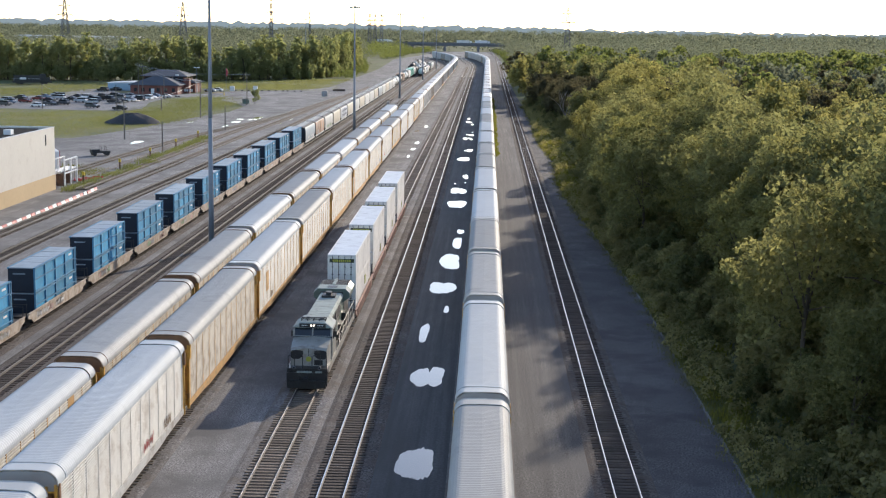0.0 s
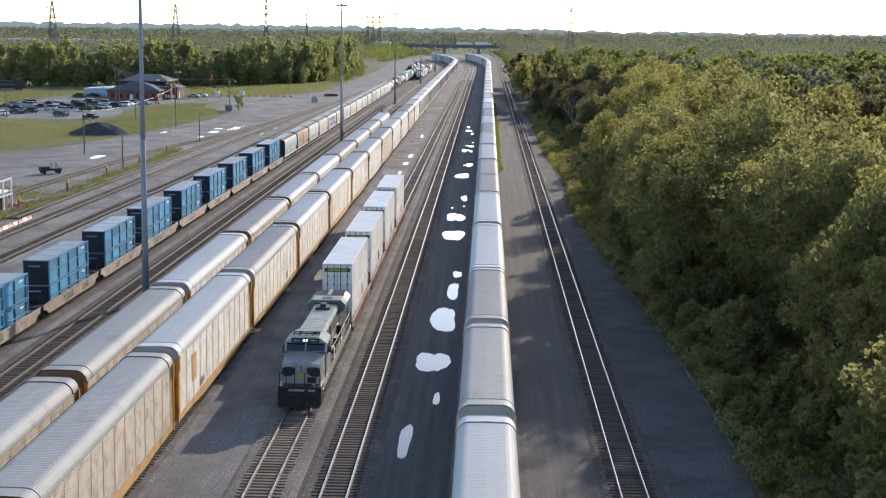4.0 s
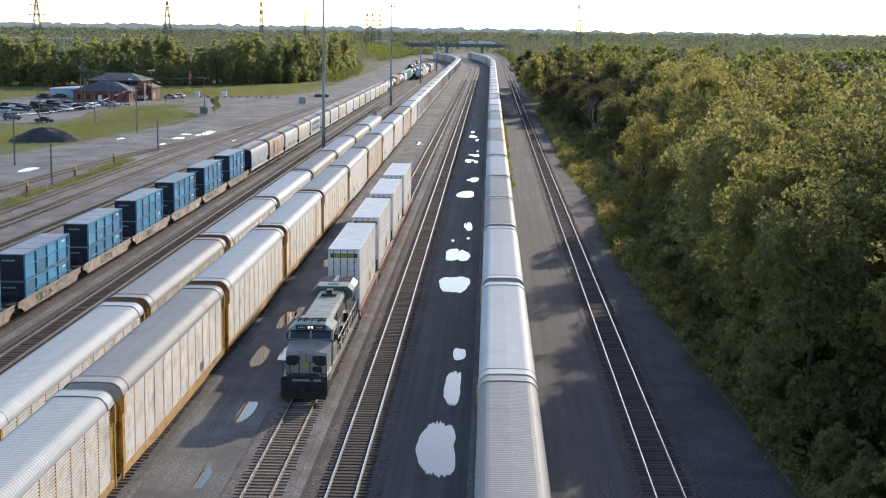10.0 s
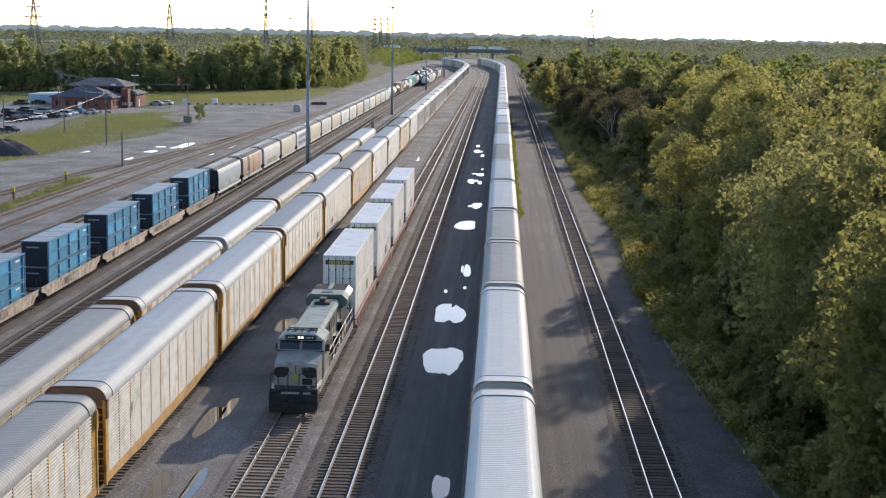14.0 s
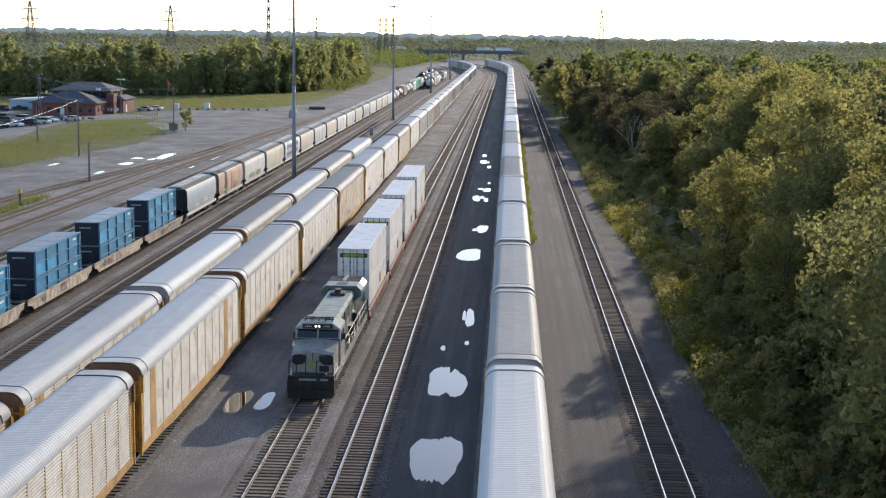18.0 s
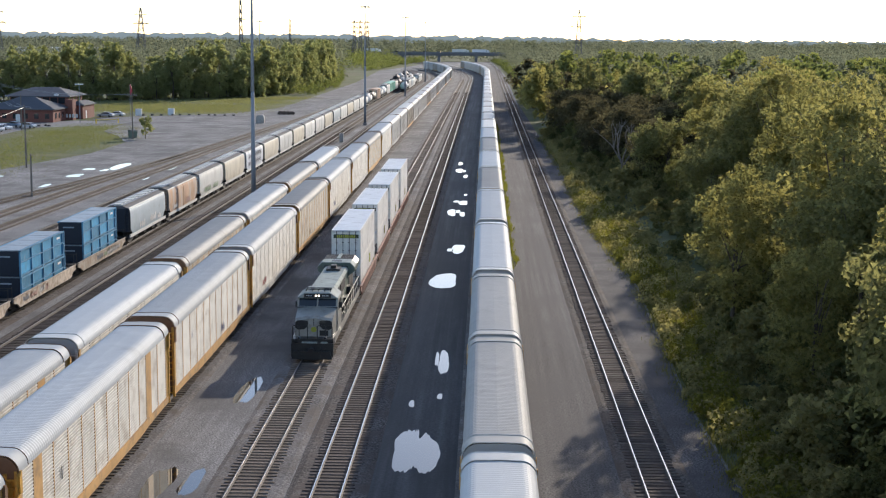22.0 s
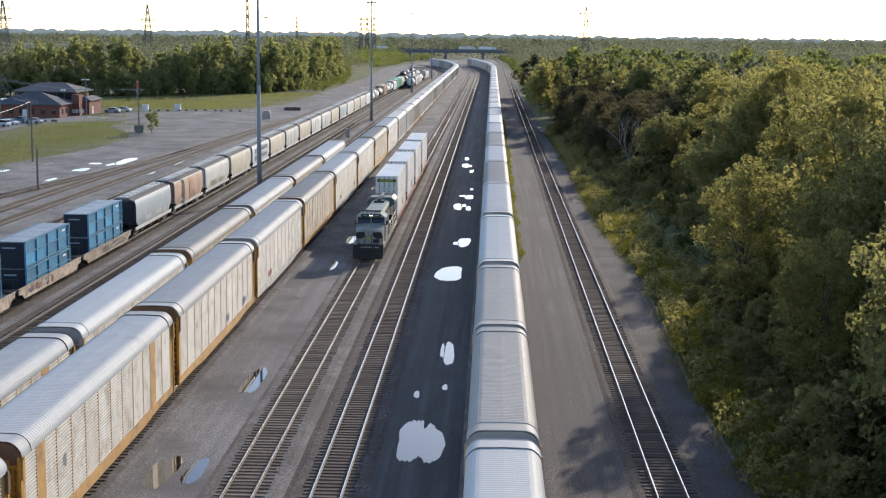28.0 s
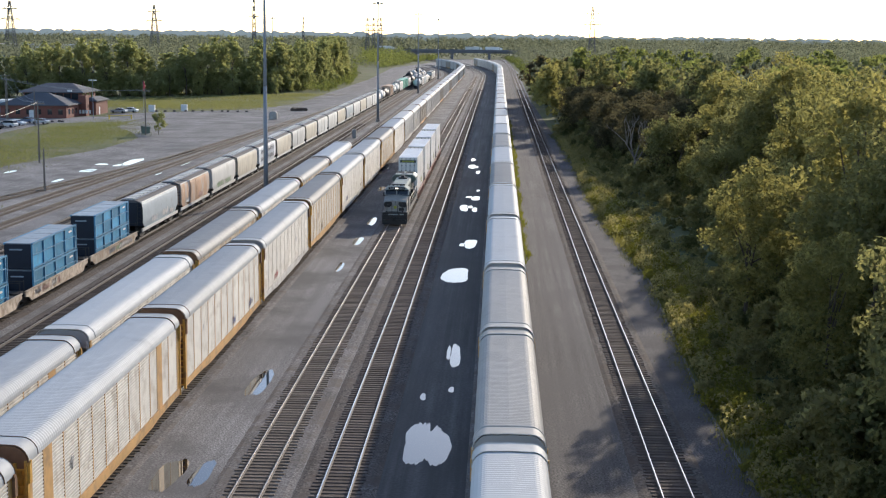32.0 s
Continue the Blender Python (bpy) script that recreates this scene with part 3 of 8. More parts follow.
ribbon(lane, [(-2.7, -0.03), (2.7, -0.03), (2.5, 0.003), (-2.5, 0.003)], along(-80, 1200), -15.0, bend)
solid("lane", lane, M_YARD, "grey gravel lane beside the parked car carriers", "road", kind="structure")
lane = bmesh.new()
ribbon(lane, [(-4.2, -0.03), (4.2, -0.03), (4.1, 0.004), (-4.1, 0.004)], along(-80, 900), -44.6, bend)
solid("lane", lane, M_ROADW, "pale worn asphalt road between the yard tracks", "road", kind="structure")

# ---- rolling stock ----
def bm_truck(bm, wheelbase=1.8, axles=2, z=RAIL_TOP, r=0.46):
    """A bogie about its own centre: side frames, bolster and springs."""
    h = wheelbase * (axles - 1) / 2
    for s in (-1, 1):
        x = s * 1.0
        bm_prism(bm, [(-h - 0.35, z + 0.42), (-h + 0.3, z + 0.3), (-0.3, z + 0.16), (0.3, z + 0.16), (h - 0.3, z + 0.3), (h + 0.35, z + 0.42), (h + 0.3, z + 0.72), (0.5, z + 0.84), (-0.5, z + 0.84), (-h - 0.3, z + 0.72)], x - 0.09, x + 0.09, "x")
    bm_box(bm, -1.05, 1.05, -0.22, 0.22, z + 0.4, z + 0.8)
    return bm


def wheelset_mesh(r=0.46):
    bm = bmesh.new()
    for s in (-1, 1):
        bm_rod(bm, (s * 0.69, 0, 0), (s * 0.82, 0, 0), r, 20)
        bm_rod(bm, (s * 0.66, 0, 0), (s * 0.69, 0, 0), r + 0.028, 20)
        bm_rod(bm, (s * 0.82, 0, 0), (s * 0.86, 0, 0), r * 0.45, 10)
    bm_rod(bm, (-1.05, 0, 0), (1.05, 0, 0), 0.08, 8)
    return mesh_of("wheelset", bm, M_WHEEL)


ME_WHEELSET = wheelset_mesh()


def add_trucks(car, ys, wheels=True, wheelbase=1.8, axles=2, r=0.46, me=None, moving=None):
    for y in ys:
        bm = bm_truck(bmesh.new(), wheelbase, axles, RAIL_TOP, r)
        if not wheels:
            for k in range(axles):
                for sx in (-0.75, 0.75):
                    yy = (k - (axles - 1) / 2) * wheelbase
                    bm_rod(bm, (sx - 0.06, yy, RAIL_TOP + r), (sx + 0.06, yy, RAIL_TOP + r), r, 10)
        t = part("truck", bm, M_BLACK, car)
        if not wheels:
            tagged(t, kind="stuff")
        t.matrix_basis = pose(0, y, 0)
        if wheels:
            for k in range(axles):
                w = piece("wheelset", me or ME_WHEELSET, t, 0, (k - (axles - 1) / 2) * wheelbase, RAIL_TOP + r)
                if moving is not None:
                    moving.append((w, r))


def coupler(car, y, s):
    bm = bmesh.new()
    bm_box(bm, -0.09, 0.09, min(y, y + s * 0.75), max(y, y + s * 0.75), 1.02, 1.24)
    bm_box(bm, -0.2, 0.2, min(y + s * 0.5, y + s * 0.8), max(y + s * 0.5, y + s * 0.8), 0.98, 1.28)
    part("coupler", bm, M_BLACK, car)


SHOULDER_ARC = [(1.565, 5.2), (1.56, 5.36), (1.52, 5.5), (1.42, 5.66), (1.27, 5.8), (1.13, 5.88), (1.0, 5.912), (0.93, 5.92)]
ROOF = [(-x, z) for x, z in SHOULDER_ARC] + [(0, 5.945)] + SHOULDER_ARC[::-1]


def rack_roof(length, ribbed):
    """The arched roof sheet; a ribbed one has shallow cross corrugations."""
    bm = bmesh.new()
    half = length / 2 - 1.25
    n = int(half * 2 / 0.26) if ribbed else 1
    rings = []
    for k in range(2 * n + 1 if ribbed else 2):
        y = -half + 2 * half * k / (2 * n if ribbed else 1)
        up = 0.017 if k % 2 and ribbed else 0.0
        rings.append([bm.verts.new((x * (1 + up * 0.3), y, z + (up if 0 < i < len(ROOF) - 1 else 0))) for i, (x, z) in enumerate(ROOF)])
    for a, b in zip(rings, rings[1:]):
        for i in range(len(ROOF) - 1):
            bm.faces.new((a[i], b[i], b[i + 1], a[i + 1]))
    return bm


def rack_cap(length, s):
    """The smooth raised roof sheet at a car's end."""
    bm = bmesh.new()
    y0, y1 = s * (length / 2 - 1.27), s * (length / 2)
    prof = [(x * 1.012, z + 0.035) for x, z in ROOF]
    rings = [[bm.verts.new((x * k, y, z - 6 * (1 - k) * 0.6)) for x, z in prof] for y, k in ((y0, 1.0), (y1, 1.0))]
    for a, b in zip(rings, rings[1:]):
        for i in range(len(prof) - 1):
            bm.faces.new((a[i], b[i], b[i + 1], a[i + 1]))
    bmesh.ops.recalc_face_normals(bm, faces=bm.faces)
    return bm


def rack_lip(length, s):
    """Two raised seams over a car's end: the drip edge and the joint of the end sheet."""
    bm = bmesh.new()
    for q, w in ((s * (length / 2 - 1.27), 0.022), (s * (length / 2 - 0.02), 0.024)):
        bm_tube(bm, [(x * 1.014, q, z + 0.045) for x, z in ROOF], w, 5)
    return bm


def rack_fascia(length, s):
    """The arched end sheet set back under the roof's edge."""
    bm = bmesh.new()
    y = s * (length / 2 - 0.1)
    bm_prism(bm, [(x * 0.985, z - 0.02) for x, z in ROOF[::-1]] + [(-1.4, 4.9), (1.4, 4.9)], min(y, y + s * 0.05), max(y, y + s * 0.05))
    return bm


PANEL_Z0, PANEL_Z1 = 1.36, 5.24


def panel_mesh(w, material):
    """A sheet with horizontal corrugations, in the plane x = 0, facing +x."""
    bm = bmesh.new()
    pts, z, n = [], PANEL_Z0, 24
    step = (PANEL_Z1 - PANEL_Z0) / n
    for k in range(n):
        zz = PANEL_Z0 + k * step
        pts += [(0.0, zz), (0.0, zz + step * 0.38), (0.034, zz + step * 0.5), (0.034, zz + step * 0.88)]
    pts.append((0.0, PANEL_Z1))
    a = [bm.verts.new((x, -w / 2, z)) for x, z in pts]
    b = [bm.verts.new((x, w / 2, z)) for x, z in pts]
    for i in range(len(pts) - 1):
        bm.faces.new((a[i], b[i], b[i + 1], a[i + 1]))
    bmesh.ops.recalc_face_normals(bm, faces=bm.faces)
    if sum(f.normal.x for f in bm.faces) < 0:
        bmesh.ops.reverse_faces(bm, faces=bm.faces)
    return mesh_of("side_panel", bm, material)


def autorack(label, roof, side, post, end, length=28.4, near=True, wide=(), sides=(1,), placard=None):
    """A closed car carrier: sill, posts and corrugated panels, arched roof, end doors and ladders."""
    car = thing("car_carrier", pose(0, 0, 0), label, "railway car", "parked car carriers")
    half = length / 2
    part("roof", rack_roof(length, near), roof, car)
    for s in (-1, 1):
        part("roof_end", rack_cap(length, s), roof, car, "smooth roof end sheet", smooth=True)
        if near:
            part("roof_lip", rack_lip(length, s), M_RACKBROWN if post is M_RACKTAN else M_RACKWHITE, car)
            part("end_fascia", rack_fascia(length, s), M_RACKBROWN if post is M_RACKTAN else M_RACKROOF_D, car, "arched end sheet")
    bm = bmesh.new()
    bm_box(bm, -1.46, 1.46, -half + 0.45, half - 0.45, 1.0, 1.30)
    bm_prism(bm, [(-half * 0.55, 0.62), (half * 0.55, 0.62), (half * 0.68, 1.0), (-half * 0.68, 1.0)], -0.7, 0.7, "x")
    part("underframe", bm, M_BLACK, car)
    for s in (-1, 1):
        shown = near and s in sides
        bm = bmesh.new()
        if shown:
            bm_box(bm, min(s * 1.42, s * 1.46), max(s * 1.42, s * 1.46), -half + 0.3, half - 0.3, 1.3, 5.3)
        else:
            pts = [(-half + 0.3, 1.42), (-half + 0.3, 1.5)]
            for k in range(13):
                y = -half + 0.36 + (length - 0.9) * k / 12
                pts += [(y, 1.5), (y, 1.55), (y + 0.16, 1.55), (y + 0.16, 1.5)]
            pts += [(half - 0.3, 1.5), (half - 0.3, 1.42)]
            pts = [(s * x, y) for y, x in pts]
            bm_prism(bm, pts, 1.3, 5.3, "z")
        part("inner_wall", bm, side, car)
        bm = bmesh.new()
        bm_prism(bm, [(-half + 0.2, 1.36), (-half + 0.2, 1.0), (-half * 0.62, 0.92), (-half * 0.5, 0.80), (half * 0.5, 0.80), (half * 0.62, 0.92), (half - 0.2, 1.0), (half - 0.2, 1.36)], min(s * 1.46, s * 1.55), max(s * 1.46, s * 1.55), "x")
        part("side_sill", bm, M_RACKTAN if post is M_RACKYEL else post, car)
        if not shown:
            continue
        bm = bmesh.new()
        bm_box(bm, min(s * 1.46, s * 1.53), max(s * 1.46, s * 1.53), -half + 0.2, half - 0.2, 5.2, 5.32)
        part("top_rail", bm, post, car)
        n = 12
        bay = (length - 1.0) / n
        me = panel_mesh(bay - 0.06, side)
        for k in range(n):
            y = -half + 0.5 + bay * (k + 0.5)
            p = piece("side_panel", me, car, s * 1.475, y, 0, 0 if s > 0 else 180)
        for k in range(n + 1):
            y = -half + 0.5 + bay * k
            ww = 0.62 if k in wide else (0.045 if 0 < k < n else 0.16)
            bm = bmesh.new()
            bm_box(bm, min(s * 1.47, s * 1.512), max(s * 1.47, s * 1.512), y - ww, y + ww, 1.3, 5.25)
            part("post", bm, post, car)
        for e in (-1, 1):
            bm = bmesh.new()
            ya, yb = e * (half - 0.34), e * (half - 0.02)
            bm_box(bm, min(s * 1.40, s * 1.525), max(s * 1.40, s * 1.525), min(ya, yb), max(ya, yb), 0.95, 5.3)
            part("corner_post", bm, M_RACKYEL if end is not M_RACKWHITE else post, car, "end corner post")
    for s in (-1, 1):
        y = s * (half - 0.32)
        bm = bmesh.new()
        bm_box(bm, -1.40, 1.40, min(y, y - s * 0.12), max(y, y - s * 0.12), 1.1, 5.42)
        bm_prism(bm, [(x, z) for x, z in ((-1.2, 1.3), (1.2, 1.3), (1.2, 5.3), (0.8, 5.6), (-0.8, 5.6), (-1.2, 5.3))], min(y - s * 0.02, y + s * 0.06), max(y - s * 0.02, y + s * 0.06))
        part("end_door", bm, end if near else M_RACKBROWN, car)
        if near:
            for sx in (-1, 1):
                bm = bmesh.new()
                x0, x1 = sx * 1.02, sx * 1.52
                yy = s * (half + 0.02)
                for x in (x0, x1):
                    bm_box(bm, x - 0.06, x + 0.06, yy - 0.09, yy + 0.09, 0.9, 5.2)
                for k in range(11):
                    bm_box(bm, min(x0, x1), max(x0, x1), yy - 0.03, yy + 0.03, 1.1 + 0.38 * k, 1.17 + 0.38 * k)
                part("ladder", bm, end if end is not M_RACKBROWN else M_RACKYEL, car, "ladder")
            for sx in (-1, 1):
                bm = bmesh.new()
                bm_prism(bm, [(y + s * 0.05, 4.35), (y + s * 0.34, 4.35), (y + s * 0.34, 5.1), (y + s * 0.2, 5.3), (y + s * 0.05, 5.3)][::-s], min(sx * 1.53, sx * 1.66), max(sx * 1.53, sx * 1.66), "x")
                part("corner_bracket", bm, M_RACKTAN if end is M_RACKWHITE else end, car, "rust-stained corner bracket")
        coupler(car, s * (half - 0.35), s)
    if near and placard:
        for s in sides:
            bm = bmesh.new()
            bm_box(bm, min(s * 1.50, s * 1.53), max(s * 1.50, s * 1.53), placard - 0.75, placard + 0.75, 2.6, 4.4)
            part("placard", bm, M_RACKTAN, car, "tan route board with worn marks")
    add_trucks(car, (-half + 4.0, half - 4.0), wheels=near)
    return car


TEMPLATES = []


def line_up(templates, spots, cx, curve=bend):
    """Puts copies of the given cars on a track: (middle, template number)."""
    made = []
    for y, k in spots:
        slope = math.degrees(math.atan((curve(y + 10) - curve(y - 10)) / 20))
        made.append((y, copy_thing(templates[k], pose(cx + curve(y), y, 0, 0, 0, -slope))))
    return made


def drop_templates():
    for t in TEMPLATES:
        for o in list(t.children_recursive):
            bpy.data.objects.remove(o)
        bpy.data.objects.remove(t)


racks = [
    autorack("long galvanised car carrier with white posts and grey arched roof", M_RACKROOF, M_RACKSIDE, M_RACKWHITE, M_RACKBROWN),
    autorack("long dusty car carrier with tan side posts and grey roof", M_RACKROOF, M_RACKSIDE, M_RACKTAN, M_RACKYEL, wide=(1, 10), placard=None),
    autorack("long weathered beige car carrier with dull roof", M_RACKROOF_D, M_RACKSIDE_D, M_RACKTAN, M_RACKYEL),
    autorack("long pale car carrier with yellow end ladders and a tan board", M_RACKROOF_W, M_RACKSIDE, M_RACKYEL, M_RACKYEL, placard=-9.0),
    autorack("pale grey car carrier with smooth bright roof", M_RACKROOF_W, M_RACKSIDE, M_RACKWHITE, M_RACKWHITE),
    autorack("half of a two-part car carrier with dull grey ribbed roof", M_RACKROOF_D, M_RACKSIDE, M_RACKWHITE, M_RACKWHITE, length=22.2, sides=()),
    autorack("half of a two-part car carrier with bright ribbed roof", M_RACKROOF, M_RACKSIDE, M_RACKWHITE, M_RACKWHITE, length=22.2, sides=()),
    autorack("long pale car carrier with thin yellow posts and ladders", M_RACKROOF_D, M_RACKSIDE, M_RACKYEL, M_RACKYEL),
    autorack("long pale car carrier with thin tan posts", M_RACKROOF, M_RACKSIDE, M_RACKTAN, M_RACKBROWN),
    autorack("pale grey car carrier with bright ribbed roof", M_RACKROOF_W, M_RACKSIDE, M_RACKWHITE, M_RACKWHITE, sides=()),
    autorack("grey car carrier with dull ribbed roof", M_RACKROOF_D, M_RACKSIDE, M_RACKWHITE, M_RACKYEL, sides=()),
]
far_racks = [
    autorack("distant pale car carrier in a long line", M_RACKROOF, M_RACKSIDE, M_RACKWHITE, M_RACKBROWN, near=False),
    autorack("distant beige car carrier in a long line", M_RACKROOF, M_RACKSIDE_D, M_RACKTAN, M_RACKBROWN, near=False),
    autorack("distant bright-roofed car carrier in a long line", M_RACKROOF_W, M_RACKSIDE, M_RACKWHITE, M_RACKBROWN, near=False),
]
TEMPLATES += racks + far_racks
# the long line beside the moving train's lane
long_line = line_up(racks, [(-28.8, 0), (1.2, 0), (31.2, 2), (61.2, 3), (91.2, 7), (121.2, 8), (151.2, 1), (181.2, 8), (211.2, 0), (241.2, 2), (271.2, 0), (301.2, 0), (331.2, 2), (361.2, 0)], -19.3)
line_up(far_racks, [(391.2 + 30 * k, (0, 0, 1, 0, 2, 0, 1)[k % 7]) for k in range(26)], -19.3, bend_west)
# scrawls and weathered emblems on their sides
M_MARKS = [paint("scrawl_red", (0.4, 0.1, 0.09), 0.7), paint("emblem_dark", (0.3, 0.3, 0.3), 0.7), paint("scrawl_blue", (0.16, 0.17, 0.3), 0.7), paint("stain_brown", (0.28, 0.2, 0.13), 0.8)]
gm = random.Random(44)
for y, z, n, k in ((4.0, 1.6, 9, 0), (9.5, 1.5, 7, 3), (38.5, 3.4, 2, 1), (54.0, 1.5, 6, 3), (84.0, 3.2, 2, 1), (97.0, 1.6, 5, 2), (112.0, 3.2, 2, 1), (143.0, 3.0, 2, 1), (172.5, 3.3, 2, 1), (183.0, 1.6, 5, 2), (190.0, 1.6, 6, 2), (203.0, 1.6, 7, 0), (216.0, 3.0, 3, 1), (236.0, 1.6, 6, 3), (262.0, 1.7, 8, 2), (281.0, 1.6, 6, 3)):
    mid, car = min(long_line, key=lambda c: abs(c[0] - y - 1))
    part("scrawl", squiggle(bmesh.new(), gm, 1.525, y - mid, z, n, 0.3, 0.7, 0.06), M_MARKS[k], car, "faded painted scrawl")
# the shorter line behind it
line_up(racks, [(-5.6, 1), (24.4, 2), (54.4, 2), (84.4, 3), (114.4, 2), (144.4, 1), (174.4, 4), (204.4, 2), (234.4, 0), (264.4, 2), (294.4, 4)], -23.4)
# the long line under the camera
line_up(racks, [(-42, 10), (-12.1, 10), (17.7, 9), (45.2, 5), (69.1, 5), (94.6, 9), (124.6, 9), (151.2, 5), (174.1, 5), (201.0, 9), (231.3, 9), (260.3, 10), (289.0, 9), (318.0, 10), (347.5, 9)], 2.2)
line_up(far_racks, [(377 + 29.6 * k, (2, 0, 2, 1, 2, 0)[k % 6]) for k in range(28)], 2.2)


# ---- the moving train ----
SPEED, NOSE0 = 7.05, 25.3
MOVERS, SPINNERS = [], []


def locomotive():
    lo = thing("locomotive", pose(-10.75, NOSE0, 0), "black and cream diesel locomotive with lit headlights, backing away", "locomotive")
    R = RAIL_TOP
    bm = bmesh.new()
    bm_box(bm, -1.5, 1.5, 0.15, 22.1, 1.45, 1.78)
    bm_box(bm, -1.3, 1.3, 0.3, 21.9, 1.25, 1.45)
    part("platform", bm, M_LOCO, lo)
    for s in (-1, 1):
        bm = bmesh.new()
        bm_box(bm, min(s * 1.5, s * 1.53), max(s * 1.5, s * 1.53), 1.0, 21.3, 1.30, 1.80)
        part("side_sill", bm, M_LOCOGREY, lo, "cream side sill stripe")
        # steps
        for y in (0.15, 21.2):
            bm = bmesh.new()
            for k in range(4):
                bm_box(bm, min(s * 1.05, s * 1.52), max(s * 1.05, s * 1.52), y, y + 0.75, 0.55 + 0.32 * k, 0.6 + 0.32 * k)
            bm_box(bm, min(s * 1.05, s * 1.09), max(s * 1.05, s * 1.09), y, y + 0.75, 0.5, 1.5)
            part("steps", bm, M_LOCO, lo)
    bm = bmesh.new()
    bm_prism(bm, [(-1.5, 0.5), (1.5, 0.5), (1.52, 1.5), (-1.52, 1.5)], -0.02, 0.16)
    bm_prism(bm, [(-1.45, 0.42), (0, 0.36), (1.45, 0.42), (1.3, 0.95), (-1.3, 0.95)], -0.32, -0.02)
    part("pilot", bm, M_LOCO, lo, "black pilot plate with plough")
    bm = bmesh.new()
    for k in range(9):
        x = -0.95 + 0.09 * k
        bm_tube(bm, [(x, -0.05, 1.15), (x - 0.02, -0.22, 0.9), (x + 0.05, -0.1, 0.62)], 0.025, 5) if k % 3 == 0 else None
    bm_tube(bm, [(0.6, -0.05, 1.2), (0.75, -0.25, 0.95), (1.0, -0.1, 1.2)], 0.03, 5)
    bm_tube(bm, [(-0.55, -0.05, 1.22), (-0.3, -0.28, 1.0), (0.0, -0.1, 1.2)], 0.03, 5)
    part("air_hose", bm, M_BLACK, lo)
    coupler(lo, 0.0, -1), coupler(lo, 22.2, 1)
    bm = bmesh.new()
    bm_box(bm, -0.75, 0.35, -0.06, 0.14, 1.50, 1.60)
    bm_box(bm, 0.62, 1.1, -0.06, 0.14, 1.50, 1.60)
    part("anticlimber", bm, M_LOCOROOF, lo, "pale worn step edge")
    for s in (-1, 1):
        bm = bmesh.new()
        bm_rod(bm, (s * 0.95, 0.0, 1.9), (s * 0.95, -0.1, 1.9), 0.11, 12)
        d = part("ditch_light", bm, M_STEEL, lo)
        bm = bmesh.new()
        bm_rod(bm, (s * 0.95, -0.1, 1.9), (s * 0.95, -0.115, 1.9), 0.085, 12)
        part("lens", bm, M_GLASS, d)
    # nose: a tapered hood whose top is folded along a centre ridge
    bm = bmesh.new()
    ends = [[bm.verts.new((x * w, y, z)) for x, z in ((-1, 1.78), (1, 1.78), (1, side), (0, peak), (-1, side))] for y, w, side, peak in ((1.05, 1.34, 2.92, 3.14), (1.3, 1.37, 3.08, 3.26), (3.32, 1.42, 3.44, 3.56))]
    for a, b in zip(ends, ends[1:]):
        for k in range(5):
            bm.faces.new((a[k], a[(k + 1) % 5], b[(k + 1) % 5], b[k]))
    bm.faces.new(ends[0]), bm.faces.new(ends[-1][::-1])
    bmesh.ops.recalc_face_normals(bm, faces=bm.faces)
    nose = part("nose", bm, M_LOCOGREY, lo, "grey-cream short hood")
    for s in (-1, 1):
        bm = bmesh.new()
        pts = [(0.42, 2.92), (0.9, 2.98), (1.2, 2.95), (1.34, 2.8), (1.34, 2.42), (1.15, 2.28), (0.7, 2.3), (0.47, 2.5), (0.40, 2.72)]
        bm_prism(bm, [(s * x, z) for x, z in (pts if s > 0 else pts[::-1])], 1.035, 1.06)
        part("nose_marking", bm, M_LOCO, lo, "black rounded paint patch")
    bm = bmesh.new()
    bm_rod(bm, (0, 1.05, 2.3), (0, 1.02, 2.3), 0.2, 20)
    part("emblem", bm, M_YELLOWLOGO, lo, "round dull yellow emblem")
    bm = bmesh.new()
    bm_box(bm, -0.02, 0.02, 1.02, 1.05, 2.55, 3.08)
    part("grab_iron", bm, M_LOCO, lo)
    bm = bmesh.new()
    bm_box(bm, 0.42, 1.05, 1.03, 1.05, 1.85, 2.24)
    part("nose_door", bm, M_LOCO, lo, "dark nose door")
    for s in (-1, 1):
        bm = bmesh.new()
        bm_tube(bm, [(s * 0.35, 0.2, 1.78), (s * 0.35, 0.2, 2.72), (s * 0.42, 0.2, 2.75), (s * 1.38, 0.2, 2.75), (s * 1.42, 0.2, 2.7), (s * 1.42, 0.2, 1.78)], 0.035, 6)
        rail = part("front_handrail", bm, M_LOCO, lo)
        bm = bmesh.new()
        bm_rod(bm, (s * 0.95, 0.2, 1.78), (s * 0.95, 0.2, 2.75), 0.035, 6)
        part("stanchion", bm, M_LOCO, rail)
    # cab
    bm = bmesh.new()
    bm_prism(bm, [(3.3, 1.78), (6.1, 1.78), (6.1, 4.2), (3.75, 4.2), (3.35, 3.55)], -1.5, 1.5, "x")
    part("cab", bm, M_LOCOGREY, lo, "cream cab")
    bm = bmesh.new()
    for x0, x1 in ((-1.36, -0.06), (0.06, 1.36)):
        bm_prism(bm, [(3.335, 3.52), (3.36, 3.52), (3.72, 4.16), (3.70, 4.18)], x0, x1, "x")
    part("windshield", bm, M_GLASS, lo, "dark windscreen panes")
    bm = bmesh.new()
    bm_prism(bm, [(3.3, 3.42), (3.34, 3.42), (3.37, 3.54), (3.33, 3.54)], -1.5, 1.5, "x")
    bm_box(bm, -0.05, 0.05, 3.30, 3.36, 3.5, 3.56)
    part("window_sill", bm, M_LOCO, lo)
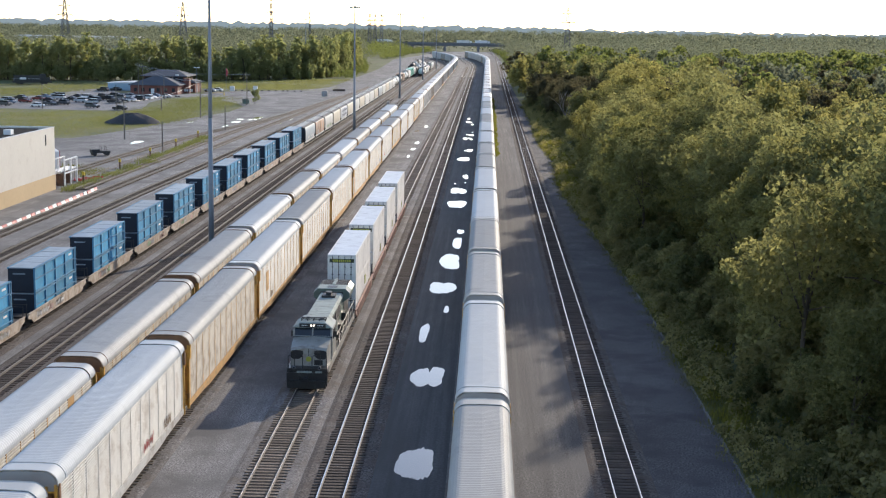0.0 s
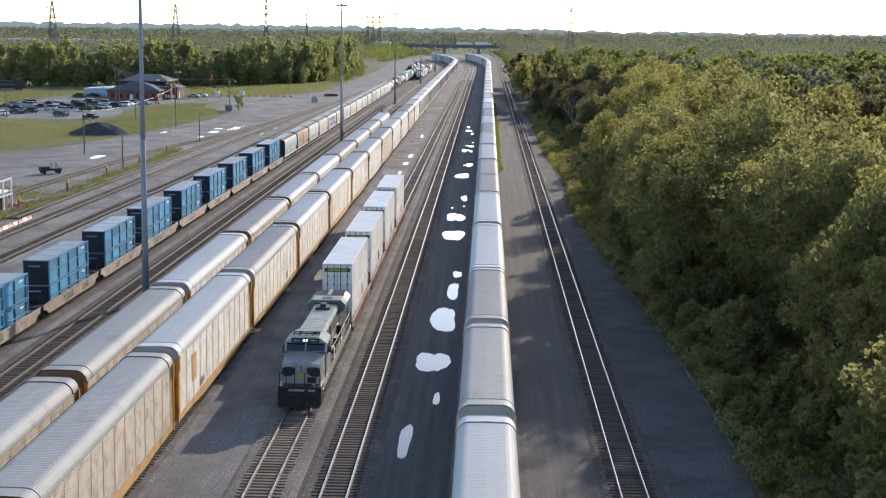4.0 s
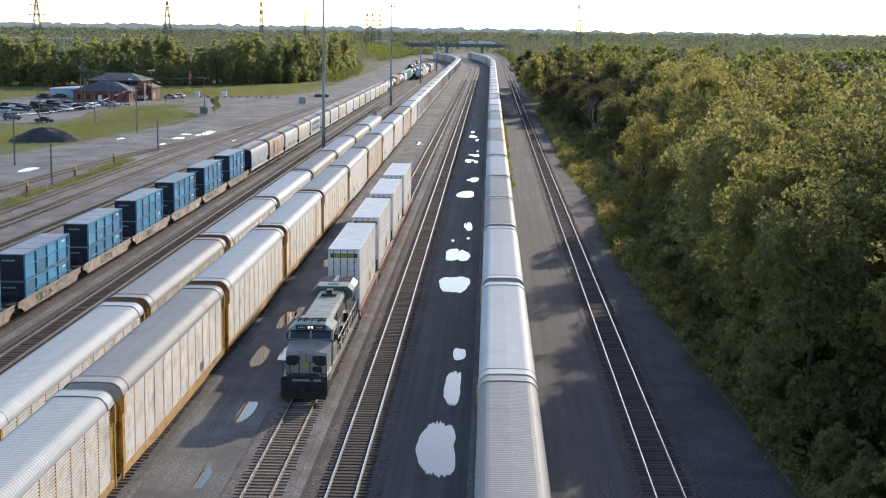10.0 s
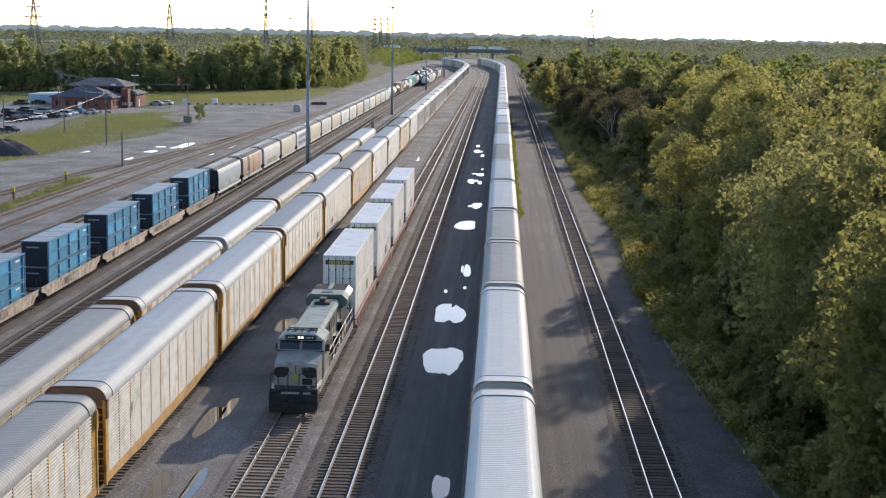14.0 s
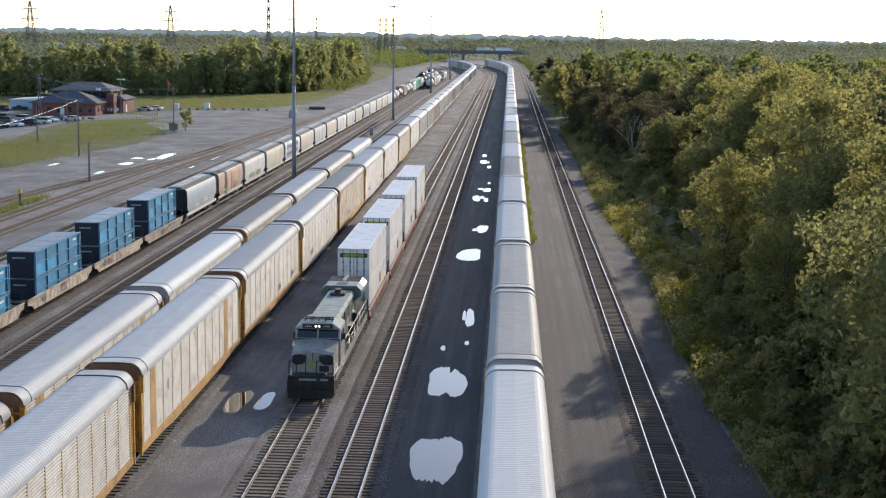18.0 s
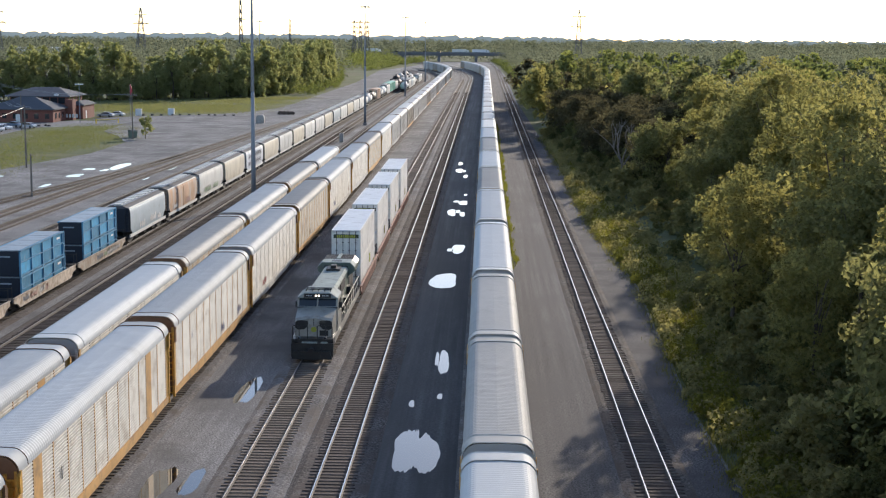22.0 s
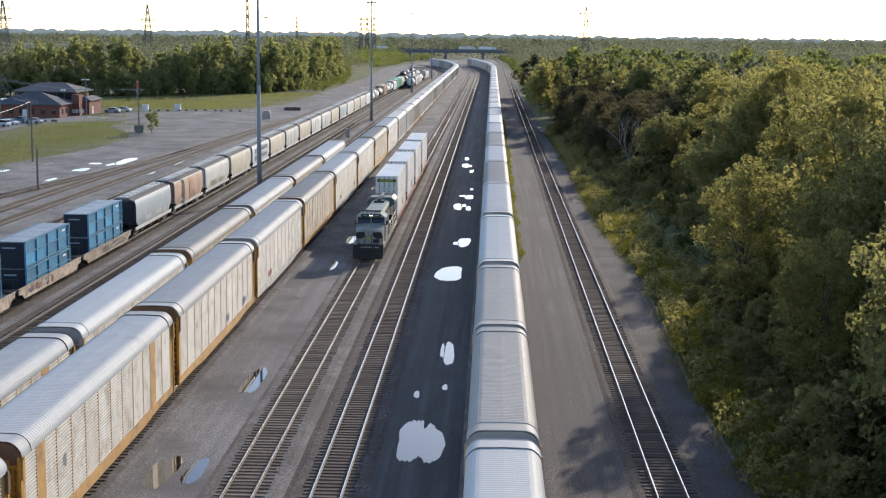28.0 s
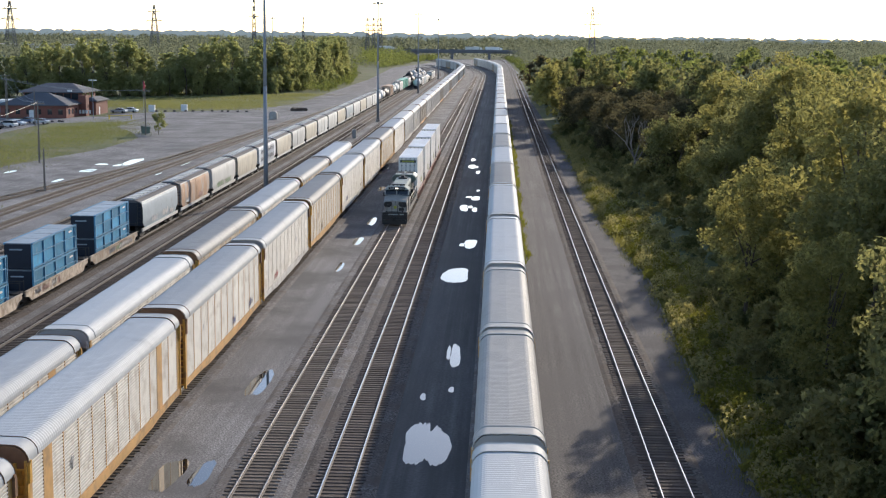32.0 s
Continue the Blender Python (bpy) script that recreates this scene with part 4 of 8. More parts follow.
    for s in (-1, 1):
        bm = bmesh.new()
        for y in (4.0, 4.95):
            bm_box(bm, min(s * 1.5, s * 1.515), max(s * 1.5, s * 1.515), y, y + 0.75, 3.2, 3.95)
        part("side_window", bm, M_GLASS, lo)
    bm = bmesh.new()
    bm_prism(bm, [(-1.55, 4.14), (1.55, 4.14), (0.95, 4.58), (-0.95, 4.58)], 3.45, 6.3)
    bevelled(bm, 0.04, 1)
    part("cab_roof", bm, M_LOCOROOF, lo, "pale green-white cab roof with sloped sides")
    bm = bmesh.new()
    bm_box(bm, -1.0, 1.0, 3.38, 3.6, 4.2, 4.5)
    part("number_board_housing", bm, M_LOCO, lo)
    for s in (-1, 1):
        bm = bmesh.new()
        bm_box(bm, s * 0.6 - 0.28, s * 0.6 + 0.28, 3.362, 3.38, 4.28, 4.44)
        board = part("number_board", bm, M_GLASS, lo)
        for k in range(4):
            bm = bmesh.new()
            bm_box(bm, s * 0.6 - 0.22 + 0.12 * k, s * 0.6 - 0.15 + 0.12 * k, 3.352, 3.362, 4.32, 4.40)
            part("mark", bm, M_WHITE_MARK, board, "small pale mark")
        bm = bmesh.new()
        bm_rod(bm, (s * 0.11, 3.38, 4.36), (s * 0.11, 3.355, 4.36), 0.075, 12)
        part("headlight", bm, M_LAMP, lo, "lit headlight")
    bm = bmesh.new()
    for y in (4.0, 4.55):
        bm_rod(bm, (-0.95, y, 4.74), (0.95, y, 4.74), 0.045, 6)
        for x in (-0.9, -0.45, 0, 0.45, 0.9):
            bm_rod(bm, (x, y, 4.56), (x, y, 4.74), 0.04, 6)
    bm_box(bm, -0.6, -0.35, 4.5, 4.8, 4.58, 4.78), bm_box(bm, 0.4, 0.75, 4.5, 4.75, 4.58, 4.75)
    part("antenna_rack", bm, M_LOCO, lo)
    # long hood
    bm = bmesh.new()
    bm_prism(bm, [(-0.98, 1.78), (0.98, 1.78), (0.98, 4.1), (0.85, 4.38), (-0.85, 4.38), (-0.98, 4.1)], 6.3, 16.8)
    part("long_hood", bm, M_LOCOGREEN, lo, "dull green engine hood side")
    bm = bmesh.new()
    for k in range(5):
        y0 = 6.4 + 2.05 * k
        bm_prism(bm, [(-1.02, 4.16), (-0.84, 4.39), (0.84, 4.39), (1.02, 4.16), (1.02, 4.19), (0.86, 4.43), (-0.86, 4.43), (-1.02, 4.19)][::-1], y0, y0 + 2.0)
    part("hood_roof", bm, M_LOCOROOF, lo, "pale hood roof plates")
    for s in (-1, 1):
        for k in range(6):
            bm = bmesh.new()
            y0 = 7.0 + 1.55 * k
            bm_box(bm, min(s * 0.98, s * 1.01), max(s * 0.98, s * 1.01), y0, y0 + 1.35, 1.95, 3.75)
            part("hood_door", bm, M_LOCOGREEN if k % 3 else M_LOCOGREY, lo)
        bm = bmesh.new()
        bm_box(bm, min(s * 0.98, s * 1.06), max(s * 0.98, s * 1.06), 8.2, 9.6, 3.0, 4.0)
        part("intake_grille", bm, M_LOCO, lo)
        bm = bmesh.new()
        for k in range(9):
            bm_rod(bm, (s * 1.46, 6.6 + 1.8 * k, 1.78), (s * 1.46, 6.6 + 1.8 * k, 2.85), 0.028, 5)
        bm_rod(bm, (s * 1.46, 6.6, 2.85), (s * 1.46, 21.4, 2.85), 0.03, 5)
        bm_rod(bm, (s * 1.46, 6.6, 2.32), (s * 1.46, 21.4, 2.32), 0.02, 5)
        part("handrail", bm, M_LOCO, lo, "side handrail")
        for y0, y1, z1 in ((6.7, 8.0, 2.7), (9.9, 10.7, 2.35), (12.6, 14.2, 2.55), (15.2, 16.4, 3.0)):
            bm = bmesh.new()
            bm_box(bm, min(s * 1.0, s * 1.34), max(s * 1.0, s * 1.34), y0, y1, 1.78, z1)
            bevelled(bm, 0.04, 1)
            part("equipment_box", bm, M_LOCO if y0 > 9 else M_LOCOGREEN, lo)
        bm = bmesh.new()
        bm_box(bm, min(s * 0.99, s * 1.05), max(s * 0.99, s * 1.05), 10.2, 13.6, 3.3, 4.0)
        part("hood_screen", bm, M_BLACK, lo, "dark mesh screen")
        bm = bmesh.new()
        bm_box(bm, min(s * 1.0, s * 1.04), max(s * 1.0, s * 1.04), 17.1, 20.9, 2.1, 3.5)
        part("radiator_screen", bm, M_BLACK, lo, "dark radiator screen")
    bm = bmesh.new()
    bm_box(bm, -0.55, 0.55, 14.2, 15.6, 4.4, 4.62)
    bm_box(bm, -0.22, 0.22, 14.5, 15.3, 4.6, 4.85)
    part("exhaust", bm, M_BLACK, lo)
    # radiator cab with flared wings
    bm = bmesh.new()
    bm_prism(bm, [(-1.0, 1.78), (1.0, 1.78), (1.0, 3.6), (1.53, 4.0), (1.53, 4.35), (1.15, 4.72), (-1.15, 4.72), (-1.53, 4.35), (-1.53, 4.0), (-1.0, 3.6)], 16.8, 21.2)
    part("radiator_housing", bm, M_LOCOGREEN, lo)
    bm = bmesh.new()
    bm_prism(bm, [(-1.55, 4.36), (-1.16, 4.73), (1.16, 4.73), (1.55, 4.36), (1.55, 4.40), (1.17, 4.77), (-1.17, 4.77), (-1.55, 4.40)][::-1], 16.7, 18.6)
    part("radiator_roof", bm, M_LOCOROOF, lo, "pale radiator roof")
    bm = bmesh.new()
    bm_box(bm, -0.42, 0.42, 17.2, 18.0, 4.77, 4.80)
    part("roof_hatch", bm, M_LOCO, lo)
    bm = bmesh.new()
    for k in range(14):
        bm_box(bm, -1.2, 1.2, 18.7 + 0.17 * k, 18.8 + 0.17 * k, 4.72, 4.78)
    part("radiator_grille", bm, M_BLACK, lo)
    bm = bmesh.new()
    bm_box(bm, -0.14, 0.14, 18.6, 21.2, 4.78, 4.84)
    part("roof_walk", bm, M_LOCOROOF, lo, "pale centre strip")
    bm = bmesh.new()
    bm_box(bm, -0.98, 0.98, 16.62, 16.8, 4.0, 4.5)
    part("duct", bm, M_LOCO, lo)
    bm = bmesh.new()
    bm_prism(bm, [(-1.35, 0.75), (-1.1, 0.52), (1.1, 0.52), (1.35, 0.75), (1.35, 1.3), (-1.35, 1.3)], 8.0, 14.4)
    bevelled(bm, 0.05, 2)
    part("fuel_tank", bm, M_LOCO, lo)
    for s in (-1, 1):
        bm = bmesh.new()
        bm_box(bm, min(s * 1.505, s * 1.52), max(s * 1.505, s * 1.52), 3.5, 6.0, 2.0, 3.1)
        part("cab_side_panel", bm, M_LOCOGREY, lo)
        bm = bmesh.new()
        bm_box(bm, min(s * 1.5, s * 1.75), max(s * 1.5, s * 1.75), 4.3, 4.36, 3.3, 3.75)
        part("mirror", bm, M_LOCO, lo)
    me = wheelset_mesh(0.53)
    add_trucks(lo, (4.3, 17.9), True, 1.85, 3, 0.53, me, SPINNERS)
    return lo


def container(name, length, wall, roof, label, height=2.85, width=2.59, mark=True):
    """A corrugated box with corner posts, roof, and doors with locking bars at its near end; base at z = 0, from y = 0 on."""
    c = thing(name, pose(0, 0, 0), label, "shipping container", "stacked containers")
    w = width / 2
    for s in (-1, 1):
        bm = bmesh.new()
        n = int(length / 0.62)
        pts = []
        for k in range(n):
            y = 0.12 + (length - 0.24) * k / n
            d = (length - 0.24) / n
            pts += [(y, 0.03), (y + d * 0.86, 0.03), (y + d * 0.9, 0.02), (y + d * 0.96, 0.02)]
        pts.append((length - 0.12, 0.0))
        lo = [bm.verts.new((s * (w - 0.05 + o), y, 0.15)) for y, o in pts]
        hi = [bm.verts.new((s * (w - 0.05 + o), y, height - 0.12)) for y, o in pts]
        for i in range(len(pts) - 1):
            bm.faces.new((lo[i], lo[i + 1], hi[i + 1], hi[i]) if s > 0 else (lo[i + 1], lo[i], hi[i], hi[i + 1]))
        part("side_wall", bm, wall, c)
        bm = bmesh.new()
        bm_box(bm, min(s * (w - 0.1), s * w), max(s * (w - 0.1), s * w), 0, length, height - 0.13, height)
        bm_box(bm, min(s * (w - 0.1), s * w), max(s * (w - 0.1), s * w), 0, length, 0, 0.16)
        for y in (0.0, length - 0.14):
            bm_box(bm, min(s * (w - 0.12), s * w), max(s * (w - 0.12), s * w), y, y + 0.14, 0.16, height - 0.13)
        part("side_frame", bm, wall, c)
    bm = bmesh.new()
    n = int(length / 0.5)
    d = (length - 0.08) / n
    top = [(0.04 + d * k + o, height - u) for k in range(n) for o, u in ((0.0, 0.035), (0.04, 0.012), (d - 0.04, 0.012), (d, 0.035))][1:-1]
    bm_prism(bm, [(0.04, height - 0.1), (length - 0.04, height - 0.1)] + top[::-1], -w + 0.08, w - 0.08, "x")
    part("roof", bm, roof, c)
    bm = bmesh.new()
    bm_box(bm, -w + 0.05, w - 0.05, length - 0.08, length - 0.03, 0.1, height - 0.05)
    bm_box(bm, -w + 0.05, w - 0.05, 0.02, length - 0.02, 0.02, 0.14)
    part("end_wall", bm, wall, c)
    for s in (-1, 1):
        bm = bmesh.new()
        bm_box(bm, min(s * 0.02, s * (w - 0.12)), max(s * 0.02, s * (w - 0.12)), 0.03, 0.09, 0.16, height - 0.14)
        d = part("door", bm, wall, c)
        bm = bmesh.new()
        for x in (0.28, 0.85):
            bm_rod(bm, (s * x, 0.0, 0.1), (s * x, 0.0, height - 0.1), 0.03, 6)
            for z in (0.4, 1.0, 1.7, 2.4):
                bm_box(bm, s * x - 0.08, s * x + 0.08, -0.02, 0.03, z, z + 0.06)
        part("locking_bar", bm, M_BLACK, d)
    if mark:
        bm = bmesh.new()
        bm_box(bm, -w + 0.18, w - 0.18, -0.005, 0.028, height - 0.72, height - 0.38)
        lab = part("door_sign", bm, M_SIGNDARK, c, "dull green-black name board")
        bm = bmesh.new()
        for k in range(9):
            x = -0.85 + 0.19 * k
            bm_box(bm, x, x + 0.13, -0.012, -0.005, height - 0.66, height - 0.44)
        tagged(part("sign_mark", bm, M_YELLOWLOGO, lab), kind="stuff")
    return c


M_SIGNDARK = paint("sign_dark_green", (0.05, 0.06, 0.03), 0.6, vary=0.1)


def well_car(length, sill, label, moving=None, ribs=True):
    w = thing("well_car", pose(0, 0, 0), label, "railway car", "container well cars")
    for s in (-1, 1):
        bm = bmesh.new()
        bm_prism(bm, [(1.8, 0.55), (length - 1.8, 0.55), (length - 1.2, 0.95), (length - 0.3, 1.1), (length - 0.3, 1.55), (0.3, 1.55), (0.3, 1.1), (1.2, 0.95)], min(s * 1.36, s * 1.46), max(s * 1.36, s * 1.46), "x")
        for k in range(int((length - 3) / 1.2) if ribs else 0):
            y = 1.6 + 1.2 * k
            bm_box(bm, min(s * 1.46, s * 1.51), max(s * 1.46, s * 1.51), y, y + 0.08, 0.6, 1.55)
        bm_box(bm, min(s * 1.36, s * 1.54), max(s * 1.36, s * 1.54), 0.3, length - 0.3, 1.5, 1.57)
        part("side_sill", bm, sill, w)
    bm = bmesh.new()
    bm_box(bm, -1.36, 1.36, 1.9, length - 1.9, 0.48, 0.56)
    for y in (0.3, length - 1.7):
        bm_box(bm, -1.36, 1.36, y, y + 1.4, 1.15, 1.35)
    part("well_floor", bm, M_BLACK, w)
    for s, y in ((-1, 0.3), (1, length - 0.3)):
        coupler(w, y, s)
        bm = bmesh.new()
        for x in (-1.3, 1.3):
            bm_rod(bm, (x, y, 1.3), (x, y, 2.5), 0.04, 5)
        bm_rod(bm, (-1.3, y, 2.4), (1.3, y, 2.4), 0.04, 5)
        part("end_rail", bm, M_BLACK, w)
    add_trucks(w, (1.25, length - 1.25), moving=moving)
    return w


engine = locomotive()
MOVERS.append((engine, -10.75, NOSE0, 0))
box53 = container("container", 16.15, M_BOXWHITE, M_BOXROOF, "white corrugated box with pale roof and locking bars on its doors")
box53b = container("container", 16.15, M_BOXWHITE, M_BOXROOF, "white corrugated box, lower of a stack", mark=False)
for k in range(4):
    y = NOSE0 + 23.4 + 20.1 * k
    car = well_car(19.6, M_WELLPINK, "low well car with faded red sills carrying two containers", SPINNERS)
    car.matrix_basis = pose(-10.75, y, 0)
    MOVERS.append((car, -10.75, y, 0))
    low, top = (box53b, box53) if k == 0 else (copy_thing(box53b, pose(0, 0, 0)), copy_thing(box53, pose(0, 0, 0)))
    for c, z in ((low, 0.57), (top, 3.45)):
        c.matrix_basis = pose(-10.75, y + 1.9, z)
        MOVERS.append((c, -10.75, y + 1.9, z))
    bm = bmesh.new()
    for s in (-1, 1):
        bm_box(bm, min(s * 1.25, s * 1.31), max(s * 1.25, s * 1.31), 9.5, 10.6, 1.4, 2.2)
        bm_box(bm, min(s * 1.25, s * 1.31), max(s * 1.25, s * 1.31), 14.2, 15.2, 0.3, 1.0)
    part("side_sign", bm, M_YELLOWLOGO, low, "small yellow board")

# ---- the western trains ----
def blue_box(label, H, rows):
    """A framed steel waste container, 12.3 m long, base at z = 0, from y = 0 on; rows: heights of its panels."""
    c = thing("waste_container", pose(0, 0, 0), label, "container", "blue stacked containers")
    L, W, n = 12.3, 1.25, 4
    bm = bmesh.new()
    bm_box(bm, -W + 0.14, W - 0.14, 0.08, L - 0.08, 0.06, H - 0.10)
    part("core", bm, M_BLUEPANEL, c)
    bay = L / n
    for z0, z1 in rows:
        bm = bmesh.new()
        bm_prism(bm, [(-bay / 2 + 0.09, z0), (bay / 2 - 0.09, z0), (bay / 2 - 0.09, z1), (-bay / 2 + 0.09, z1)], 0.0, 0.03, "x")
        me = mesh_of("side_panel", bm, M_BLUEPANEL)
        for s in (-1, 1):
            for k in range(n):
                piece("side_panel", me, c, s * (W - 0.14), bay * (k + 0.5), 0, 0 if s > 0 else 180)
        bm = bmesh.new()
        bm_box(bm, W - 0.1, W + 0.01, 0, L, z0 - 0.1, z0 - 0.02)
        part("cross_rail", bm, M_BLUE, c)
    for k in range(n + 1):
        bm = bmesh.new()
        y = min(max(bay * k, 0.07), L - 0.07)
        bm_box(bm, W - 0.15, W, y - 0.07, y + 0.07, 0, H)
        part("rib", bm, M_BLUE, c)
    for s in (-1, 1):
        bm = bmesh.new()
        bm_box(bm, min(s * (W - 0.16), s * (W + 0.03)), max(s * (W - 0.16), s * (W + 0.03)), 0, L, H - 0.13, H)
        part("side_rail", bm, M_BLUE, c)
    bm = bmesh.new()
    bm_box(bm, -W + 0.12, W - 0.12, 0.02, L - 0.02, H - 0.1, H - 0.02)
    for k in range(n):
        bm_box(bm, -W + 0.16, W - 0.16, bay * k + 0.1, bay * (k + 1) - 0.1, H - 0.02, H - 0.005)
    part("lid", bm, M_BLUEROOF, c, "faded blue-grey lid")
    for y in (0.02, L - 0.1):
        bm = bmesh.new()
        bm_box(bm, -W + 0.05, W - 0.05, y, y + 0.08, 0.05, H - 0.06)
        d = part("end_door", bm, M_ENDSHADE, c)
        yy = y - 0.03 if y < 1 else y + 0.08
        bm = bmesh.new()
        bm_box(bm, -0.75, 0.35, yy, yy + 0.03, H - 0.62, H - 0.5)
        part("label_bar", bm, M_BLUEROOF, d, "faint worn label")
    bm = bmesh.new()
    bm_box(bm, W - 0.11, W - 0.09, L - 1.7, L - 0.8, H - 0.58, H - 0.4)
    part("label_bar", bm, M_BOXWHITE, c, "small white label")
    bm = bmesh.new()
    bm_box(bm, W - 0.06, W + 0.03, L + 0.2, L + 0.3, 0.0, H)
    for z in (0.1, H * 0.5, H - 0.1):
        bm_box(bm, W - 0.05, W + 0.02, L - 0.05, L + 0.25, z - 0.04, z + 0.04)
    part("end_guard", bm, M_BLUE, c, "pale guard post at the container's end")
    return c


blue = blue_box("blue framed steel waste container in a stack of two", 2.3, ((0.2, 1.18), (1.3, 2.12)))
TEMPLATES.append(blue)
flat = well_car(18.6, M_WELL, ribs=False, label="pale rust-streaked flat car with painted scrawl, under blue containers")
TEMPLATES.append(flat)
GRAFFITI = [paint("scrawl_white", (0.62, 0.6, 0.57), 0.7), paint("scrawl_green", (0.3, 0.4, 0.24), 0.7), paint("scrawl_pink", (0.52, 0.33, 0.28), 0.7), paint("scrawl_grey", (0.25, 0.25, 0.27), 0.7)]
for k in range(14):
    far_end = 230.0 - 19.0 * k
    car = copy_thing(flat, pose(-38.9, far_end - 15.4, 0))
    for z in (0.565, 2.88):
        copy_thing(blue, pose(-38.9 + rng.uniform(-0.03, 0.03), far_end - 12.3, z))
    r = random.Random(k)
    for q in range(r.randint(3, 6)):
        part("scrawl", squiggle(bmesh.new(), r, 1.467 + 0.003 * q, r.uniform(2.5, 14.0), 0.72, r.randint(3, 8), 0.3, 0.6, 0.09), GRAFFITI[r.choice((0, 0, 0, 1, 2, 3))], car, "painted scrawl")


def hopper(label, body, roofmat, length=18.0, ribs=1, ends=None, scrawl=None):
    """A covered hopper: bulging sides over a pale sill, sloped ends, dark roof with a row of pale hatch covers."""
    c = thing("hopper_car", pose(0, 0, 0), label, "railway car", "parked hopper cars")
    h = length / 2
    prof = [(1.5, 1.5), (1.545, 1.9), (1.57, 2.5), (1.575, 3.2), (1.56, 3.8), (1.52, 4.18), (1.45, 4.36), (1.3, 4.5)]
    bm = bmesh.new()
    for s in (-1, 1):
        rings = [[bm.verts.new((s * x, y, max(z, cut))) for x, z in prof] for y, cut in ((-h + 0.45, 2.3), (-h + 1.6, 1.5), (h - 1.6, 1.5), (h - 0.45, 2.3))]
        for a, b in zip(rings, rings[1:]):
            for i in range(len(prof) - 1):
                bm.faces.new((a[i], a[i + 1], b[i + 1], b[i]) if s < 0 else (b[i], b[i + 1], a[i + 1], a[i]))
    bmesh.ops.recalc_face_normals(bm, faces=bm.faces)
    part("body", bm, body, c, smooth=True)
    bm = bmesh.new()
    bm_prism(bm, [(-1.32, 4.42), (1.32, 4.42), (1.3, 4.5), (0.75, 4.68), (0, 4.72), (-0.75, 4.68), (-1.3, 4.5)], -h + 0.4, h - 0.4)
    part("roof", bm, M_HOPROOF, c, "dark dusty roof sheet")
    for s in (-1, 1):
        bm = bmesh.new()
        bm_tube(bm, [(s * 1.4, -h + 0.42, 4.44), (s * 1.4, h - 0.42, 4.44)], 0.07, 6)
        part("roof_rail", bm, roofmat, c)
        bm = bmesh.new()
        bm_box(bm, min(s * 1.44, s * 1.56), max(s * 1.44, s * 1.56), -h + 0.3, h - 0.3, 1.24, 1.56)
        part("side_sill", bm, roofmat, c)
        bm = bmesh.new()
        bm_prism(bm, [(x * 0.99, max(z, 1.9)) for x, z in prof] + [(-x * 0.99, max(z, 1.9)) for x, z in prof[::-1]], min(s * (h - 0.5), s * (h - 0.42)), max(s * (h - 0.5), s * (h - 0.42)))
        part("end_wall", bm, ends or body, c)
        bm = bmesh.new()
        bm_box(bm, min(s * 0.5, s * 0.82), max(s * 0.5, s * 0.82), -h + 0.5, h - 0.5, 4.76, 4.8)
        part("roof_walk", bm, M_STEEL, c)
    for k in range(1, ribs + 1):
        y = -h + 1.7 + (length - 3.4) * k / (ribs + 1)
        for s in (-1, 1):
            bm = bmesh.new()
            bm_tube(bm, [(s * x * 1.004, y, z) for x, z in prof], 0.035, 5)
            part("side_rib", bm, body, c)
    for k in range(10):
        bm = bmesh.new()
        y = -h + 1.5 + (length - 3.0) * k / 9
        bm_box(bm, -0.42, 0.42, y - 0.5, y + 0.5, 4.7, 4.86)
        part("hatch", bm, roofmat, c)
    bm = bmesh.new()
    bm_box(bm, -1.4, 1.4, -h, h, 1.1, 1.3)
    part("underframe", bm, M_BLACK, c)
    for k in range(3):
        y = (k - 1) * 4.0
        bm = bmesh.new()
        bm_prism(bm, [(y - 1.7, 1.5), (y - 0.4, 0.7), (y + 0.4, 0.7), (y + 1.7, 1.5)], -1.1, 1.1, "x")
        part("chute", bm, M_BLACK, c)
    for s in (-1, 1):
        y = s * (h - 0.1)
        for x in (-1.4, 1.0):
            bm = bmesh.new()
            for xx in (x, x + 0.4):
                bm_rod(bm, (xx, y, 1.2), (xx, y - s * 0.3, 4.5), 0.035, 5)
            for k in range(8):
                bm_rod(bm, (x, y - s * 0.036 * k, 1.5 + 0.4 * k), (x + 0.4, y - s * 0.036 * k, 1.5 + 0.4 * k), 0.025, 4)
            part("end_ladder", bm, M_BLACK, c)
        coupler(c, s * h, s)
    if scrawl:
        rs = random.Random(len(label))
        for q, (y, z, n, m) in enumerate(scrawl):
            part("scrawl", squiggle(bmesh.new(), rs, 1.6 + 0.003 * q, y, z, n, 0.34, 0.8, 0.07), m, c, "faded painted scrawl")
    add_trucks(c, (-h + 2.0, h - 2.0), wheels=False)
    return c


M_HOPROOF = paint("hopper_roof", (0.1, 0.098, 0.098), 0.85, vary=0.25, fine=2, coarse=0.3, bump=0.1)
M_HOPGREY = paint("hopper_grey", (0.38, 0.44, 0.47), 0.7, vary=0.12, fine=2, coarse=0.3, bump=0.05, dirt=(0.25, 0.25, 0.24), dirt_amount=0.15)
M_HOPWHITE = paint("hopper_pale", (0.66, 0.65, 0.6), 0.75, vary=0.12, fine=2, coarse=0.3, bump=0.05, dirt=(0.42, 0.37, 0.3), dirt_amount=0.2, per_object=0.14, stretch=(1, 1, 0.35))
M_HOPRUST = paint("hopper_rusty", (0.5, 0.3, 0.18), 0.8, vary=0.25, fine=2, coarse=0.35, bump=0.1, dirt=(0.5, 0.43, 0.36), dirt_amount=0.5, stretch=(1, 1, 0.4))
